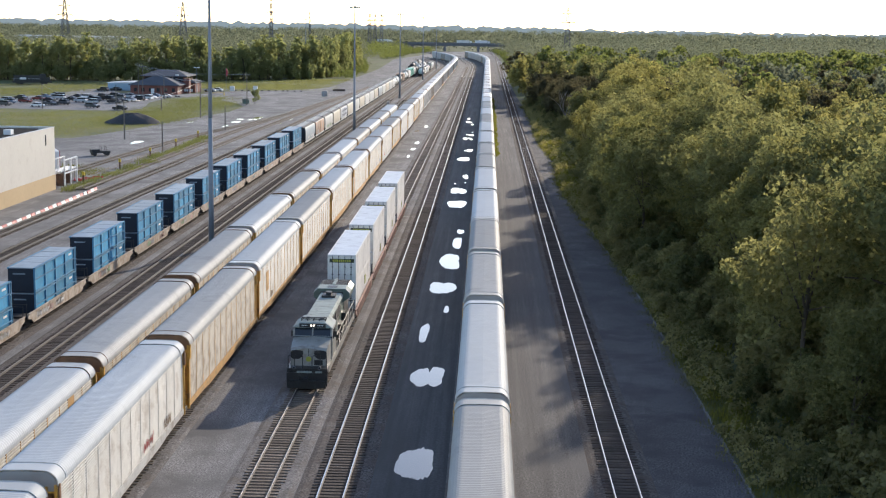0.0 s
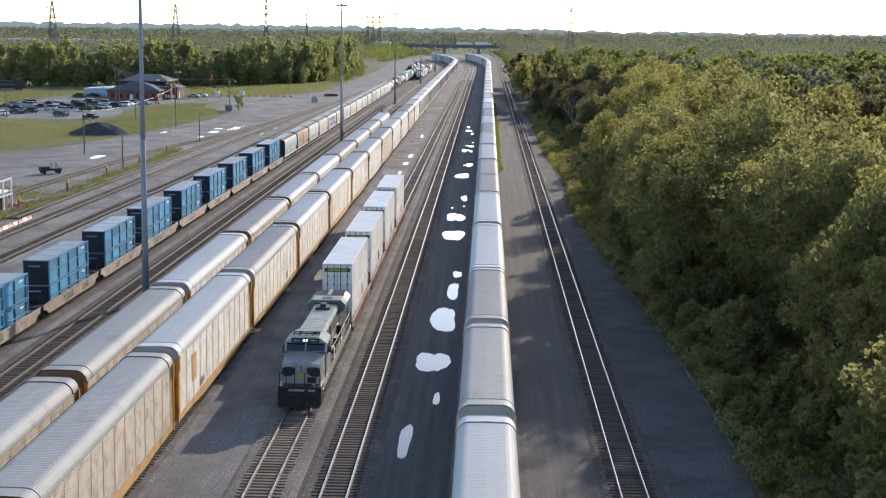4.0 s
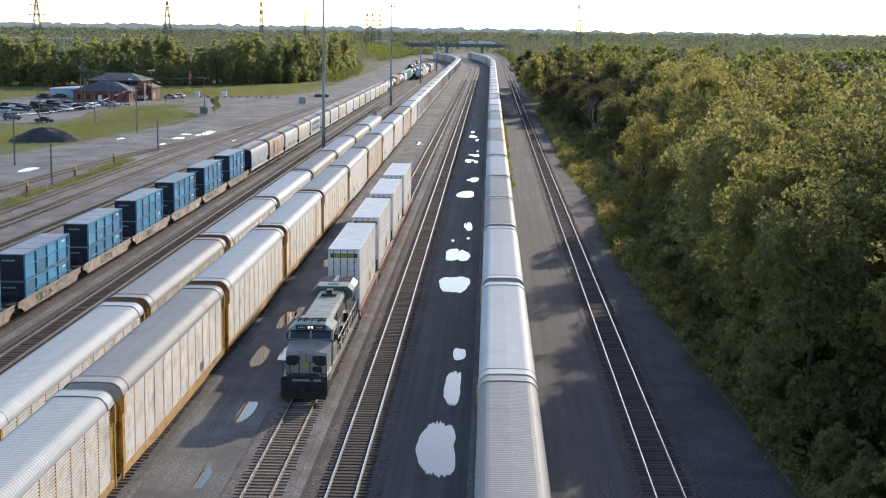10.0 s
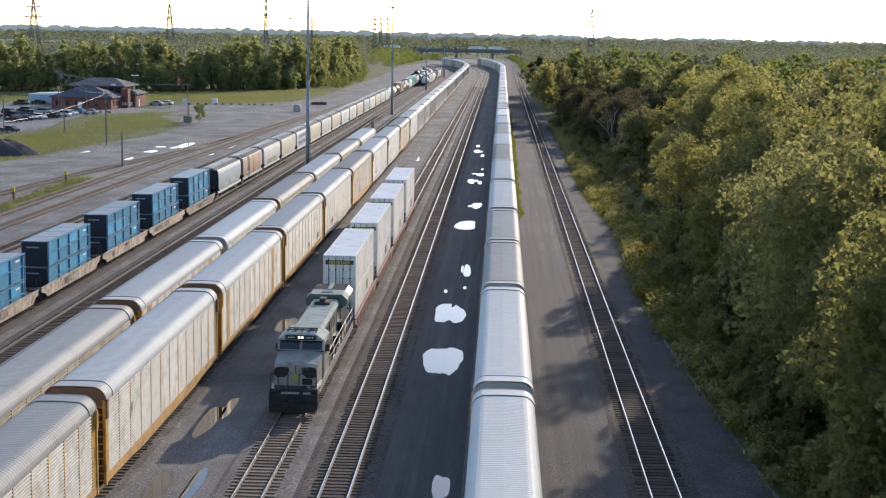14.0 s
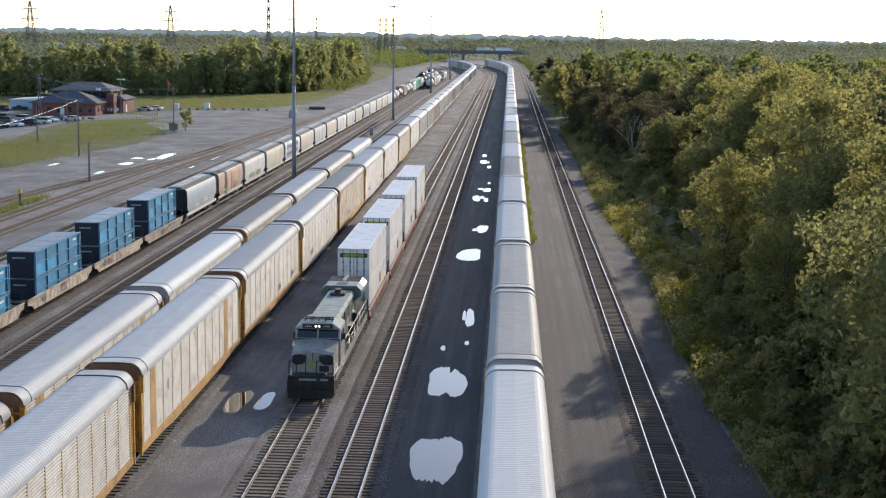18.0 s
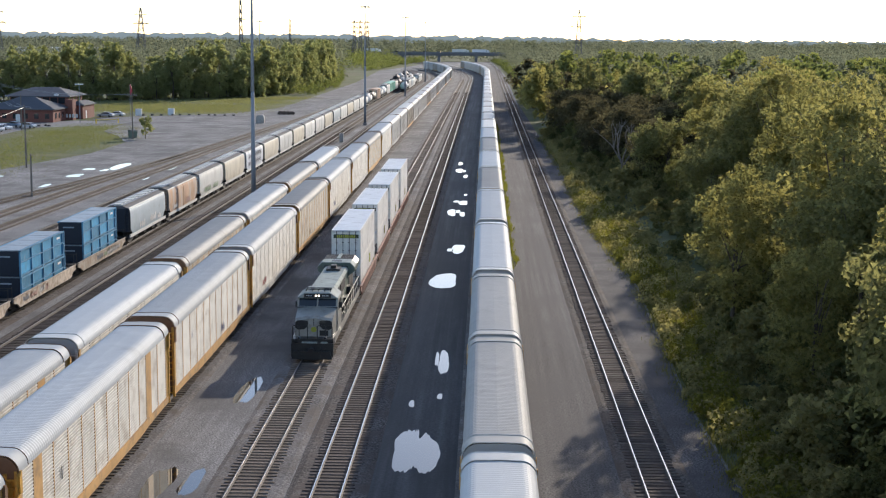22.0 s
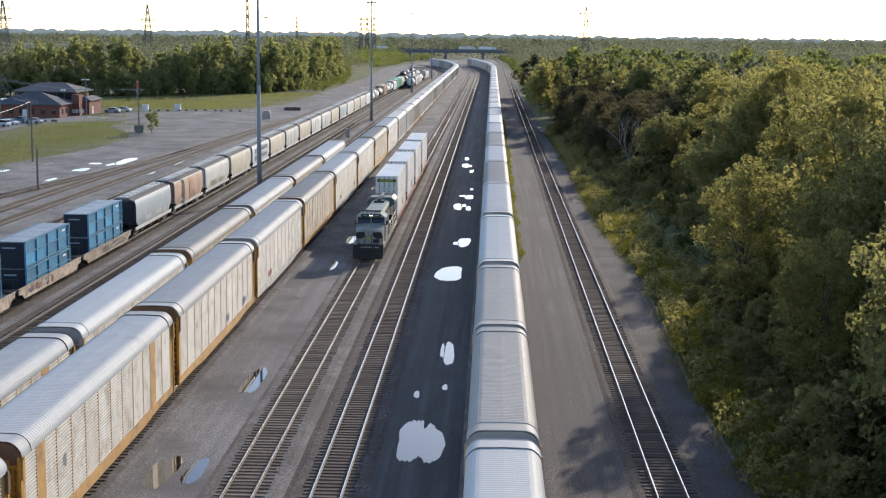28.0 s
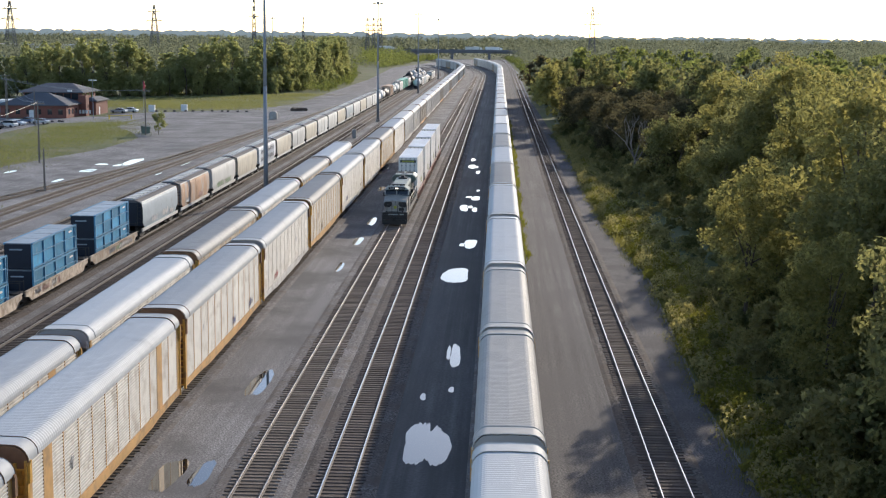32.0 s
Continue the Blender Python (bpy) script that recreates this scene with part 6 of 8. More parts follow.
r = random.Random(3)
y = 2.0
while y < 420:                                   # the first ranks, seen close
    e = edge(y)
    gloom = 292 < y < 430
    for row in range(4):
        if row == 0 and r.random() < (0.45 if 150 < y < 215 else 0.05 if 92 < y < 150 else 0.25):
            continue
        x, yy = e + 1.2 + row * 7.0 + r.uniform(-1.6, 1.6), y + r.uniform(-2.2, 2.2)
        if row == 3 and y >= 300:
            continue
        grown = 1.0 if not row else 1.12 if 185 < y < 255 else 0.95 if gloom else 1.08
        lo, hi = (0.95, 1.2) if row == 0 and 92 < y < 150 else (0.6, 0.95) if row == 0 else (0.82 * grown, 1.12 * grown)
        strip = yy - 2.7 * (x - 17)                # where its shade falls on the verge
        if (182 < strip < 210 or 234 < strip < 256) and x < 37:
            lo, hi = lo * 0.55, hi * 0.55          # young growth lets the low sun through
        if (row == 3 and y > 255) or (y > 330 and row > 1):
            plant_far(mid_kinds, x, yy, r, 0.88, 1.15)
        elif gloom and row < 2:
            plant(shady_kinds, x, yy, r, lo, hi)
        elif row > 1 or y > 360:
            plant(second_kinds, x, yy, r, lo, hi)
        else:
            plant(near_kinds, x, yy, r, lo, hi)
    y += 7.2
y = 60.0
while y < 430:                                   # behind them
    reach = min(30 + 0.34 * (y + 70), 30 + 0.30 * max(0, y - 75) + 28)
    x = edge(y) + 26
    while x < reach + 14:
        plant_far(second_kinds if y < 290 and x < edge(y) + 47 else mid_kinds if y < 300 and x < edge(y) + 60 else far_kinds, x + r.uniform(-2, 2), y + r.uniform(-3, 3), r, 0.74, 1.12)
        x += 10.0
    y += 11.0
y = 430.0
while y < 640:
    x = edge(y) - 1
    while x < 26 + 0.31 * (y - 70) + 12:
        plant_far(mid_kinds if x < 34 and y < 520 else far_kinds, x + r.uniform(-2, 2), y + r.uniform(-4, 4), r, 0.72, 1.16)
        x += 9.0
    y += 11.5


def canopy(name, seed, count, place, size, material, label, low=0.55):
    """Far woods: many leafy clumps in one object."""
    g = np.random.default_rng(seed)
    vs = []
    for k in range(count):
        x, y, h, w = place(g)
        n = 64
        d = g.normal(size=(n, 3))
        d[:, 2] = np.abs(d[:, 2]) * 0.9
        d /= np.linalg.norm(d, axis=1)[:, None]
        c = np.array([x, y, h * low]) + d * np.array([w, w, h * (1 - low)]) * g.uniform(0.75, 1.08, (n, 1))
        low_ring = g.uniform(0, 1, n) < 0.3
        c[low_ring, 2] = h * g.uniform(0.05, low, low_ring.sum())
        nn = d + g.normal(size=(n, 3)) * 0.45
        nn /= np.linalg.norm(nn, axis=1)[:, None]
        vs.append((c, nn, size * g.uniform(0.7, 1.5, (n, 1))))
    me = leaf_sheet(name, *(np.concatenate(k) for k in zip(*vs)), material, g)
    return tagged(new(name, me), label, "woods", kind="stuff")


def east(g):
    y = 630 + 900 * g.uniform(0, 1) ** 1.2
    x0 = 19 + bend_late(y)
    return x0 + (0.32 * (y - 60) + 30) * g.uniform(0, 1), y, 9 + 10 * g.uniform(0, 1) ** 1.6 + 3 * math.sin(y * 0.021) * math.sin(x0 + y * 0.007), g.uniform(3.5, 6.5)


def beyond(g):
    y = 1560 + 2600 * g.uniform(0, 1) ** 1.3
    return g.uniform(-0.42, 0.40) * (y - 60), y, 13 + 10 * g.uniform(0, 1) ** 1.5, g.uniform(6, 12)


def west_far(g):
    y = 860 + 760 * g.uniform(0, 1)
    x1 = -72 - 0.09 * (y - 800)
    return x1 - (0.36 * (y - 60) - 60) * g.uniform(0, 1), y, g.uniform(11, 19), g.uniform(4, 7)


canopy("woods", 1, 2600, east, 0.62, M_LEAF_HAZED, "unbroken green woods reaching far back")
canopy("woods", 2, 2600, beyond, 1.6, M_LEAF_HAZED, "hazy belts of distant trees")


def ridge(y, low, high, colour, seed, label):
    """A far skyline: one upright sheet with a tree-topped outline, its haze painted as a glowing colour."""
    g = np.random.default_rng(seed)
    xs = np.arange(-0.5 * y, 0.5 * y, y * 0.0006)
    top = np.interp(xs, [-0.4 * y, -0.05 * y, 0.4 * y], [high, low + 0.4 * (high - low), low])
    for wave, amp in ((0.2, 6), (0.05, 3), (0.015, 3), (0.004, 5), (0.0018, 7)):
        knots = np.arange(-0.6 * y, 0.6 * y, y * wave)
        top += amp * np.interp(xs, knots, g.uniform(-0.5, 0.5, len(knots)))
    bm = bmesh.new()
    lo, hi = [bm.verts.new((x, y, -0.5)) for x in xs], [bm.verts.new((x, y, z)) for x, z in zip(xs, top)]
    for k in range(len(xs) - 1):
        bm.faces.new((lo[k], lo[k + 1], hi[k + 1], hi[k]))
    # the sheet glows by itself: haze is put into the emission colour, base black
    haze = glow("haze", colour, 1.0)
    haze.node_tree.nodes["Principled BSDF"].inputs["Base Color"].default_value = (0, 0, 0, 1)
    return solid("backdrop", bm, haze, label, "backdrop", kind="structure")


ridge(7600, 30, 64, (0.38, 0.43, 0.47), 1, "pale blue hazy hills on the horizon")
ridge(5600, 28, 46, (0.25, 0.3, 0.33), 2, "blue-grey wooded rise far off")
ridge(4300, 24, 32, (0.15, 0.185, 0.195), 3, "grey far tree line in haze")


def scrub(g):
    y = 660 + 860 * g.uniform(0, 1)
    if g.uniform(0, 1) < 0.5:
        return -68 - 0.085 * max(0, y - 760) - g.uniform(0, 1) ** 1.5 * (20 + 0.03 * (y - 660)) + min(0, bend(y)) * 0.4, y, g.uniform(1.5, 4.5), g.uniform(1.2, 2.6)
    return 16 + bend_late(y) + g.uniform(0, 9), y, g.uniform(1.5, 5.0), g.uniform(1.2, 2.4)


def throat(g):
    y = 1080 + 420 * g.uniform(0, 1)
    x = np.interp(y, [1080, 1240, 1500], [-78, -72, -56]) - 120 * g.uniform(0, 1) ** 1.4
    return x, y, g.uniform(3, 7) + (g.uniform(3, 9) if x < -85 else 0), g.uniform(2, 5)


canopy("scrub", 6, 420, throat, 0.6, M_LEAF_FAR, "green scrub and young trees before the bridge", 0.4)
canopy("scrub", 5, 700, scrub, 0.42, M_LEAF_FAR, "low green scrub beside the far tracks", 0.4)
canopy("woods", 4, 1400, west_far, 0.68, M_LEAF_HAZED, "green woods behind the yard")

# the belt of trees beyond the field
# leaf colour lightened in place of the haze that veils the belt
M_LEAF_BELT = leafy("leaves_belt", (0.235, 0.26, 0.135), (0.4, 0.39, 0.2), through=(1.2, 1.2, 0.85))
far_green = [tree_kind(91 + k, h, rr, b, 1700, 0.46, 26, m, lab, 5) for k, (h, rr, b, m, lab) in enumerate([
    (19.0, 3.6, 0.0, M_LEAF_BELT, "tall green tree in the belt beyond the field"), (16.0, 3.6, 0.0, M_LEAF_BELT, "green tree in the belt beyond the field"),
    (20.5, 3.2, 0.2, M_LEAF_BELT, "slender tall green tree in the belt beyond the field"), (9.0, 3.8, 0.0, M_LEAF_BELT, "low bushy tree in the belt beyond the field")])]
belt = [(-275, 565), (-200, 570), (-167, 580), (-116, 612), (-88, 640), (-80, 690), (-79, 760), (-82, 840), (-92, 930), (-106, 1010)]
for (xa, ya), (xb, yb) in zip(belt, belt[1:]):
    n = max(2, int(math.hypot(xb - xa, yb - ya) / 4.9))
    for k in range(n):
        for row in range(3):
            f = (k + r.uniform(-0.3, 0.3)) / n
            spot = (xa + (xb - xa) * f - row * 3.5 + r.uniform(-2, 2), ya + (yb - ya) * f + row * 7 + r.uniform(-2.5, 2.5))
            if row == 0:
                plant(far_green, *spot, r, 0.86, 1.2, -0.3)
                plant_far(far_green[3:], spot[0] + r.uniform(-3, 3), spot[1] - 3, r, 0.4, 0.8, -0.3, "belt")
            else:
                plant_far(far_green, *spot, r, 0.86, 1.2, -0.3, "belt")
                plant_far(far_green[3:], spot[0] + r.uniform(-3, 3), spot[1] + r.uniform(-3, 3), r, 0.6, 1.1, -0.3, "belt")
grow_groves({"east": "dense green and yellowing woods east of the tracks", "belt": "green belt of trees beyond the field"})

# a bare dead tree at the edge
dead = thing("dead_tree", pose(23.2, 307.6, -0.3), "bare grey dead tree at the edge of the woods", "tree")
gd = random.Random(12)


def limb(bm, p, d, length, rad, depth):
    q = p + d * length
    bm_rod(bm, p, q, rad, 6, rad * 0.62)
    if depth:
        for k in range(2 if depth < 3 else 3):
            nd = (d + Vector((gd.uniform(-0.7, 0.7), gd.uniform(-0.7, 0.7), gd.uniform(-0.1, 0.45)))).normalized()
            limb(bm, p.lerp(q, gd.uniform(0.7, 1.0)), nd, length * gd.uniform(0.55, 0.8), rad * 0.6, depth - 1)


bm = bmesh.new()
limb(bm, Vector((0, 0, 0)), Vector((0.03, 0, 1)).normalized(), 4.6, 0.24, 0)
part("trunk", bm, M_DEADWOOD, dead)
for k in range(4):
    bm = bmesh.new()
    a = 1.57 * k + 0.4
    limb(bm, Vector((0.12, 0, 3.4 + 0.35 * k)), Vector((math.cos(a) * 0.6, math.sin(a) * 0.4, 0.9)).normalized(), 3.4, 0.13, 3)
    part("branch", bm, M_DEADWOOD, dead)

# undergrowth at the wood's edge
y = 0.0
while y < 420:
    e = shoulder(y)
    deep = edge(y) - e
    low = 0.72 if 160 < y < 290 else 1.0
    for row in range(4 if deep < 9 else 6):
        if r.random() < (0.5, 0.8, 0.85, 0.85, 0.85, 0.85)[row]:
            size = (0.28, 0.5, 0.72, 0.98, 0.98, 1.0)[row] * low
            spot = (e + 1.2 + row * min(2.6, deep * 0.27) + r.uniform(-0.7, 0.9), y + r.uniform(-1.3, 1.3))
            if 30 < y < 232:
                plant(bush_kinds, *spot, r, size * 0.75, size * 1.3, -0.25)
            else:
                plant_far(bush_kinds, *spot, r, size * 0.75, size * 1.3, -0.25, "thicket")
    for row in range(3):                           # and beneath the first trees
        size = r.uniform(0.8, 1.5)
        plant_far(bush_kinds, edge(y) + 2.8 * row + r.uniform(-0.5, 2.0), y + r.uniform(-1.5, 1.5), r, size * 0.8, size * 1.1, -0.25, "thicket")
    y += 3.2
grow_groves({"thicket": "thicket of green shrubs along the wood's edge"})


def weeds(name, seed, spots, material, label, tall, count, blade=0.05):
    """Tall grass and weeds as thin blades in one object. spots: (x, y, spread x, spread y)."""
    g = np.random.default_rng(seed)
    vs = []
    for x, y, sx, sy in spots:
        n = count
        p = np.stack([x + g.normal(size=n) * sx, y + g.normal(size=n) * sy, np.full(n, -0.13)], 1)
        h = tall * g.uniform(0.45, 1.2, n)
        lean = g.normal(size=(n, 2)) * 0.22
        a = g.uniform(0, np.pi, n)
        w = np.stack([np.cos(a), np.sin(a), 0 * a], 1) * (blade * g.uniform(0.6, 1.8, n))[:, None]
        tip = p + np.stack([lean[:, 0] * h, lean[:, 1] * h, h], 1)
        vs.append(np.stack([p - w * 1.4, p + w * 1.4, tip], 1).reshape(-1, 3))
    v = np.concatenate(vs).astype(np.float32)
    q = len(v) // 3
    me = bpy.data.meshes.new(name)
    me.vertices.add(len(v))
    me.vertices.foreach_set("co", v.ravel())
    me.loops.add(q * 3)
    me.loops.foreach_set("vertex_index", np.arange(q * 3, dtype=np.int32))
    me.polygons.add(q)
    me.polygons.foreach_set("loop_start", np.arange(0, q * 3, 3, dtype=np.int32))
    me.materials.append(material)
    me.update(calc_edges=True)
    return tagged(new(name, me), label, "grass", kind="stuff")


M_GOLD = leafy("goldenrod", (0.13, 0.145, 0.05), (0.26, 0.24, 0.07))
M_STRAW = leafy("dry_grass", (0.2, 0.185, 0.095), (0.3, 0.27, 0.14))
M_GRASS = leafy("tall_grass", (0.1, 0.115, 0.05), (0.18, 0.17, 0.08))
M_MEADOW = leafy("meadow_grass", (0.14, 0.16, 0.078), (0.245, 0.24, 0.128), through=(1.1, 1.1, 0.7))
spots = [(shoulder(y) + 1.3 + r.uniform(-0.5, 1.6), y, 0.8, 1.8) for y in range(0, 420, 2)]
weeds("tall_grass", 5, spots, M_GRASS, "rank green grass at the wood's edge", 0.5, 240, 0.025)
spots = [(shoulder(y) + 1.5 + r.uniform(-0.5, 3.2), y + r.uniform(-2, 2), 0.7, 1.2) for y in list(range(152, 262, 5)) + [20, 41, 60, 74, 97, 118, 280, 305, 330]]
weeds("goldenrod", 6, spots, M_GOLD, "patches of yellow flowering weeds", 0.7, 240, 0.03)
spots = [(shoulder(y) + 0.5 + r.uniform(-0.4, 0.5), y, 0.5, 2.0) for y in range(232, 300, 3)]
weeds("dry_grass", 7, spots, M_STRAW, "pale dry grass beside the ballast", 0.5, 420, 0.025)
spots = [(shoulder(y) + r.uniform(-0.7, 0.7), y, 0.4, 0.9) for y in range(0, 420, 2)]
weeds("tall_grass", 9, spots, M_GRASS, "low ragged grass creeping over the stones", 0.3, 150, 0.02)
spots = [(4.6 + r.uniform(-0.3, 0.3), y, 0.18, 1.5) for y in range(225, 470, 5)]
weeds("tall_grass", 8, spots, M_GOLD, "weeds growing along the parked train", 0.7, 60)



def flowering(g):
    y = g.uniform(150, 300) if g.uniform() < 0.75 else g.uniform(10, 410)
    return shoulder(y) + 0.6 + 3.6 * g.uniform() ** 1.3 + 0.8 * math.sin(y * 0.4), y, g.uniform(0.4, 1.3), g.uniform(0.35, 0.8)


def herbs(g):
    y = g.uniform(5, 415)
    return shoulder(y) + 0.2 + 6.0 * g.uniform() ** 1.2, y, g.uniform(0.4, 1.6), g.uniform(0.4, 1.0)


canopy("goldenrod", 31, 420, flowering, 0.13, M_GOLD, "clumps of yellow flowering weeds", 0.3)
canopy("undergrowth", 32, 1100, herbs, 0.15, M_LEAF_BUSH, "low leafy weeds at the wood's edge", 0.3)

# ---- west of the tracks ----
M_BRICK = paint("red_brick", (0.19, 0.07, 0.052), 0.85, vary=0.2, fine=6, coarse=0.3, bump=0.3, dirt=(0.17, 0.08, 0.06), dirt_amount=0.4)
M_SHINGLE = paint("slate_shingle", (0.085, 0.09, 0.105), 0.8, vary=0.2, fine=5, coarse=0.3, bump=0.3)
M_CREAM = paint("cream_panel", (0.62, 0.58, 0.5), 0.7, vary=0.06, fine=2, coarse=0.2, bump=0.05, dirt=(0.5, 0.45, 0.37), dirt_amount=0.2)
M_BEIGE = paint("beige_panel", (0.52, 0.37, 0.19), 0.75, vary=0.08, fine=2, coarse=0.2, bump=0.05)
M_ROOFBLACK = paint("roof_membrane_black", (0.018, 0.018, 0.02), 0.97, vary=0.3, fine=2, coarse=0.2, bump=0.1, spec=0.05)
M_WHITE = paint("white_paint", (0.72, 0.72, 0.72), 0.55, vary=0.08, fine=3, coarse=0.3, bump=0.05, dirt=(0.5, 0.48, 0.44), dirt_amount=0.2)
M_RED = paint("red_plastic", (0.42, 0.04, 0.045), 0.5, vary=0.1, fine=3, coarse=0.3, bump=0.05)
M_PALEBLUE = paint("pale_blue_sheet", (0.33, 0.45, 0.55), 0.6, vary=0.08, fine=2, coarse=0.3, bump=0.05)
M_POLE = paint("pole_wood", (0.2, 0.17, 0.14), 0.9, vary=0.25, fine=5, coarse=0.6, bump=0.3, stretch=(2, 2, 0.3))
M_COAL = paint("dark_gravel_heap", (0.055, 0.053, 0.055), 0.95, vary=0.4, fine=3, coarse=0.4, bump=0.8)
M_YELLOW = paint("safety_yellow", (0.6, 0.42, 0.03), 0.55, vary=0.12, fine=3, coarse=0.3)
M_WIRE = paint("cable", (0.32, 0.32, 0.33), 0.5, vary=0.05)

sheet("pavement", [(-112, -60), (-61.5, -60), (-61.5, 400), (-65, 520), (-70.5, 532), (-78, 514), (-96, 497), (-108, 488), (-108, 476), (-95, 470), (-92.5, 430), (-84, 412), (-77.5, 392), (-77, 362), (-82, 332), (-85.5, 300), (-88, 281), (-94, 252), (-112, 250)], -0.04, M_YARD, "grey cinder yard beside the tracks", "ground")
sheet("pavement", [(-166, 362), (-108, 358), (-106, 372), (-112, 405), (-113, 440), (-96, 452), (-94, 470), (-112, 472), (-122, 455), (-142, 470), (-142, 500), (-156, 500), (-160, 440), (-168, 420)], -0.06, M_ROADW, "pale asphalt car park", "road")
# weeds over the field
spots = [(r.uniform(-104, -84), r.uniform(300, 455), 4.0, 5.0) for k in range(150)]
spots = [s for s in spots if s[0] < -79 - max(0, 390 - s[1]) * 0.07 - max(0, s[1] - 400) * 0.3 and not (s[0] < -103 and s[1] > 355)]
weeds("tall_grass", 21, spots, M_MEADOW, "unmown green and straw-coloured grass of the field", 0.28, 240, 0.045)
spots = [(r.uniform(-160, -88), r.uniform(262, 355), 5.0, 4.0) for k in range(150)]
spots = [s for s in spots if s[0] < -83 - max(0, 345 - s[1]) * 0.12]
weeds("tall_grass", 22, spots, M_MEADOW, "green grass of the field by the car park", 0.3, 220, 0.045)
spots = [(r.uniform(-130, -66), r.uniform(515, 640), 6.0, 5.0) for k in range(170)]
spots = [s for s in spots if s[0] < -70 and s[1] > 505 + max(0, -96 - s[0]) * 0.2]
weeds("tall_grass", 23, spots, M_MEADOW, "long green grass before the belt of trees", 0.3, 240, 0.07)
spots = [(r.uniform(-200, -130), r.uniform(440, 560), 7.0, 5.0) for k in range(130)]
spots = [s for s in spots if not (s[0] > -160 and s[1] < 500)]
weeds("tall_grass", 24, spots, M_MEADOW, "green meadow behind the car park", 0.35, 190, 0.07)
spots = [(-63.4 + r.uniform(-1.6, 0.8), y, 0.7, 1.6) for y in range(150, 262, 3) if y % 4]
weeds("tall_grass", 25, spots, M_MEADOW, "weeds along the low fence", 0.75, 200, 0.04)
spots = [(-72 + r.uniform(-4, 4), y, 1.5, 2.0) for y in range(158, 190, 3)]
weeds("tall_grass", 26, spots, M_GRASS, "patch of bright grass by the hall", 0.35, 140, 0.08)

# the hall
hall = thing("warehouse", pose(-67.2, 150.6, 0), "cream-walled flat-roofed hall with beige base", "building")
Y0, X1, H = -150.0, -45.0, 10.0
bm = bmesh.new()
bm_box(bm, -0.35, 0, Y0, 0, 2.4, H)
part("wall", bm, M_CREAM, hall)
bm = bmesh.new()
bm_box(bm, -0.35, 0.03, Y0, 0.03, -0.3, 2.4)
part("base_wall", bm, M_BEIGE, hall, "beige wall base")
bm = bmesh.new()
bm_box(bm, X1, -0.35, -0.35, 0, -0.3, H)
part("wall", bm, M_CREAM, hall)
bm = bmesh.new()
bm_box(bm, X1, X1 + 0.35, Y0, -0.35, -0.3, H)
bm_box(bm, X1 + 0.35, -0.35, Y0, Y0 + 0.35, -0.3, H)
part("rear_wall", bm, M_CREAM, hall)
bm = bmesh.new()
bm_box(bm, X1 + 0.35, -0.35, Y0 + 0.35, -0.35, H - 0.5, H - 0.25)
part("roof", bm, M_ROOFBLACK, hall, "black roof membrane")
bm = bmesh.new()
bm_box(bm, -0.3, 0.05, Y0, 0.05, H, H + 0.07)
bm_box(bm, X1, -0.3, -0.3, 0.05, H, H + 0.07)
part("coping", bm, M_WHITE, hall)
bm = bmesh.new()
bm_box(bm, -0.02, 0.012, -4.95, -4.35, 7.4, 9.1)
part("window", bm, M_GLASS, hall, "narrow dark window")
for k in range(7):
    bm = bmesh.new()
    bm_box(bm, -3.5 - 5 * k, -2.4 - 5 * k, -14 - 9 * (k % 3), -12.6 - 9 * (k % 3), H - 0.25, H + 0.5)
    part("roof_vent", bm, M_WHITE, hall)

# pipework and tanks at its end
rack = thing("pipe_rack", pose(-68.6, 155.0, -0.04), "white-painted pipe rack with tanks behind the hall", "machinery")
for k, (x, y) in enumerate(((-0.5, 0), (-0.5, 3.5), (1.6, 0), (1.6, 3.5), (-0.5, 7), (1.6, 7))):
    bm = bmesh.new()
    bm_box(bm, x - 0.12, x + 0.12, y - 0.12, y + 0.12, 0, 4.2)
    part("post", bm, M_WHITE, rack)
for z in (2.0, 4.2):
    for x in (-0.5, 1.6):
        bm = bmesh.new()
        bm_box(bm, x - 0.1, x + 0.1, -0.2, 7.2, z, z + 0.2)
        part("beam", bm, M_WHITE, rack)
for k in range(4):
    bm = bmesh.new()
    bm_tube(bm, [(-0.2 + 0.5 * k, -1.5, 2.5), (-0.2 + 0.5 * k, 7.5, 2.5), (-0.2 + 0.5 * k, 7.5, 0.3)], 0.14, 8)
    part("pipe", bm, M_WHITE, rack)
for y in (1.2, 5.2):
    bm = bmesh.new()
    bm_rod(bm, (0.55, y, 0), (0.55, y, 1.9), 0.75, 16)
    part("tank", bm, M_RUST, rack, "rusty drum tank")
tank = thing("storage_tank", pose(-71.5, 163.0, -0.04), "white upright storage tank", "tank")
bm = bmesh.new()
bm_rod(bm, (0, 0, 0), (0, 0, 5.0), 1.3, 20)
bm_rod(bm, (0, 0, 5.0), (0, 0, 5.7), 1.3, 20, 0.2)
part("shell", bm, M_WHITE, tank)
bm = bmesh.new()
bm_tube(bm, [(1.35, 0, 0), (1.35, 0, 5.2)], 0.05, 5)
part("ladder", bm, M_RED, tank)
for k in range(9):
    bm = bmesh.new()
    bm_box(bm, -3.0, 3.0, -0.25, 0.25, 0, 0.3)
    solid("timber", bm, M_POLE, "grey weathered timber lying on the ground", "timber", "stacked timbers", m=pose(-75 - (k % 3) * 1.2, 176 + 2.1 * (k // 3), -0.04 + 0.0, 0, 0, 20 * (k % 3) - 25))

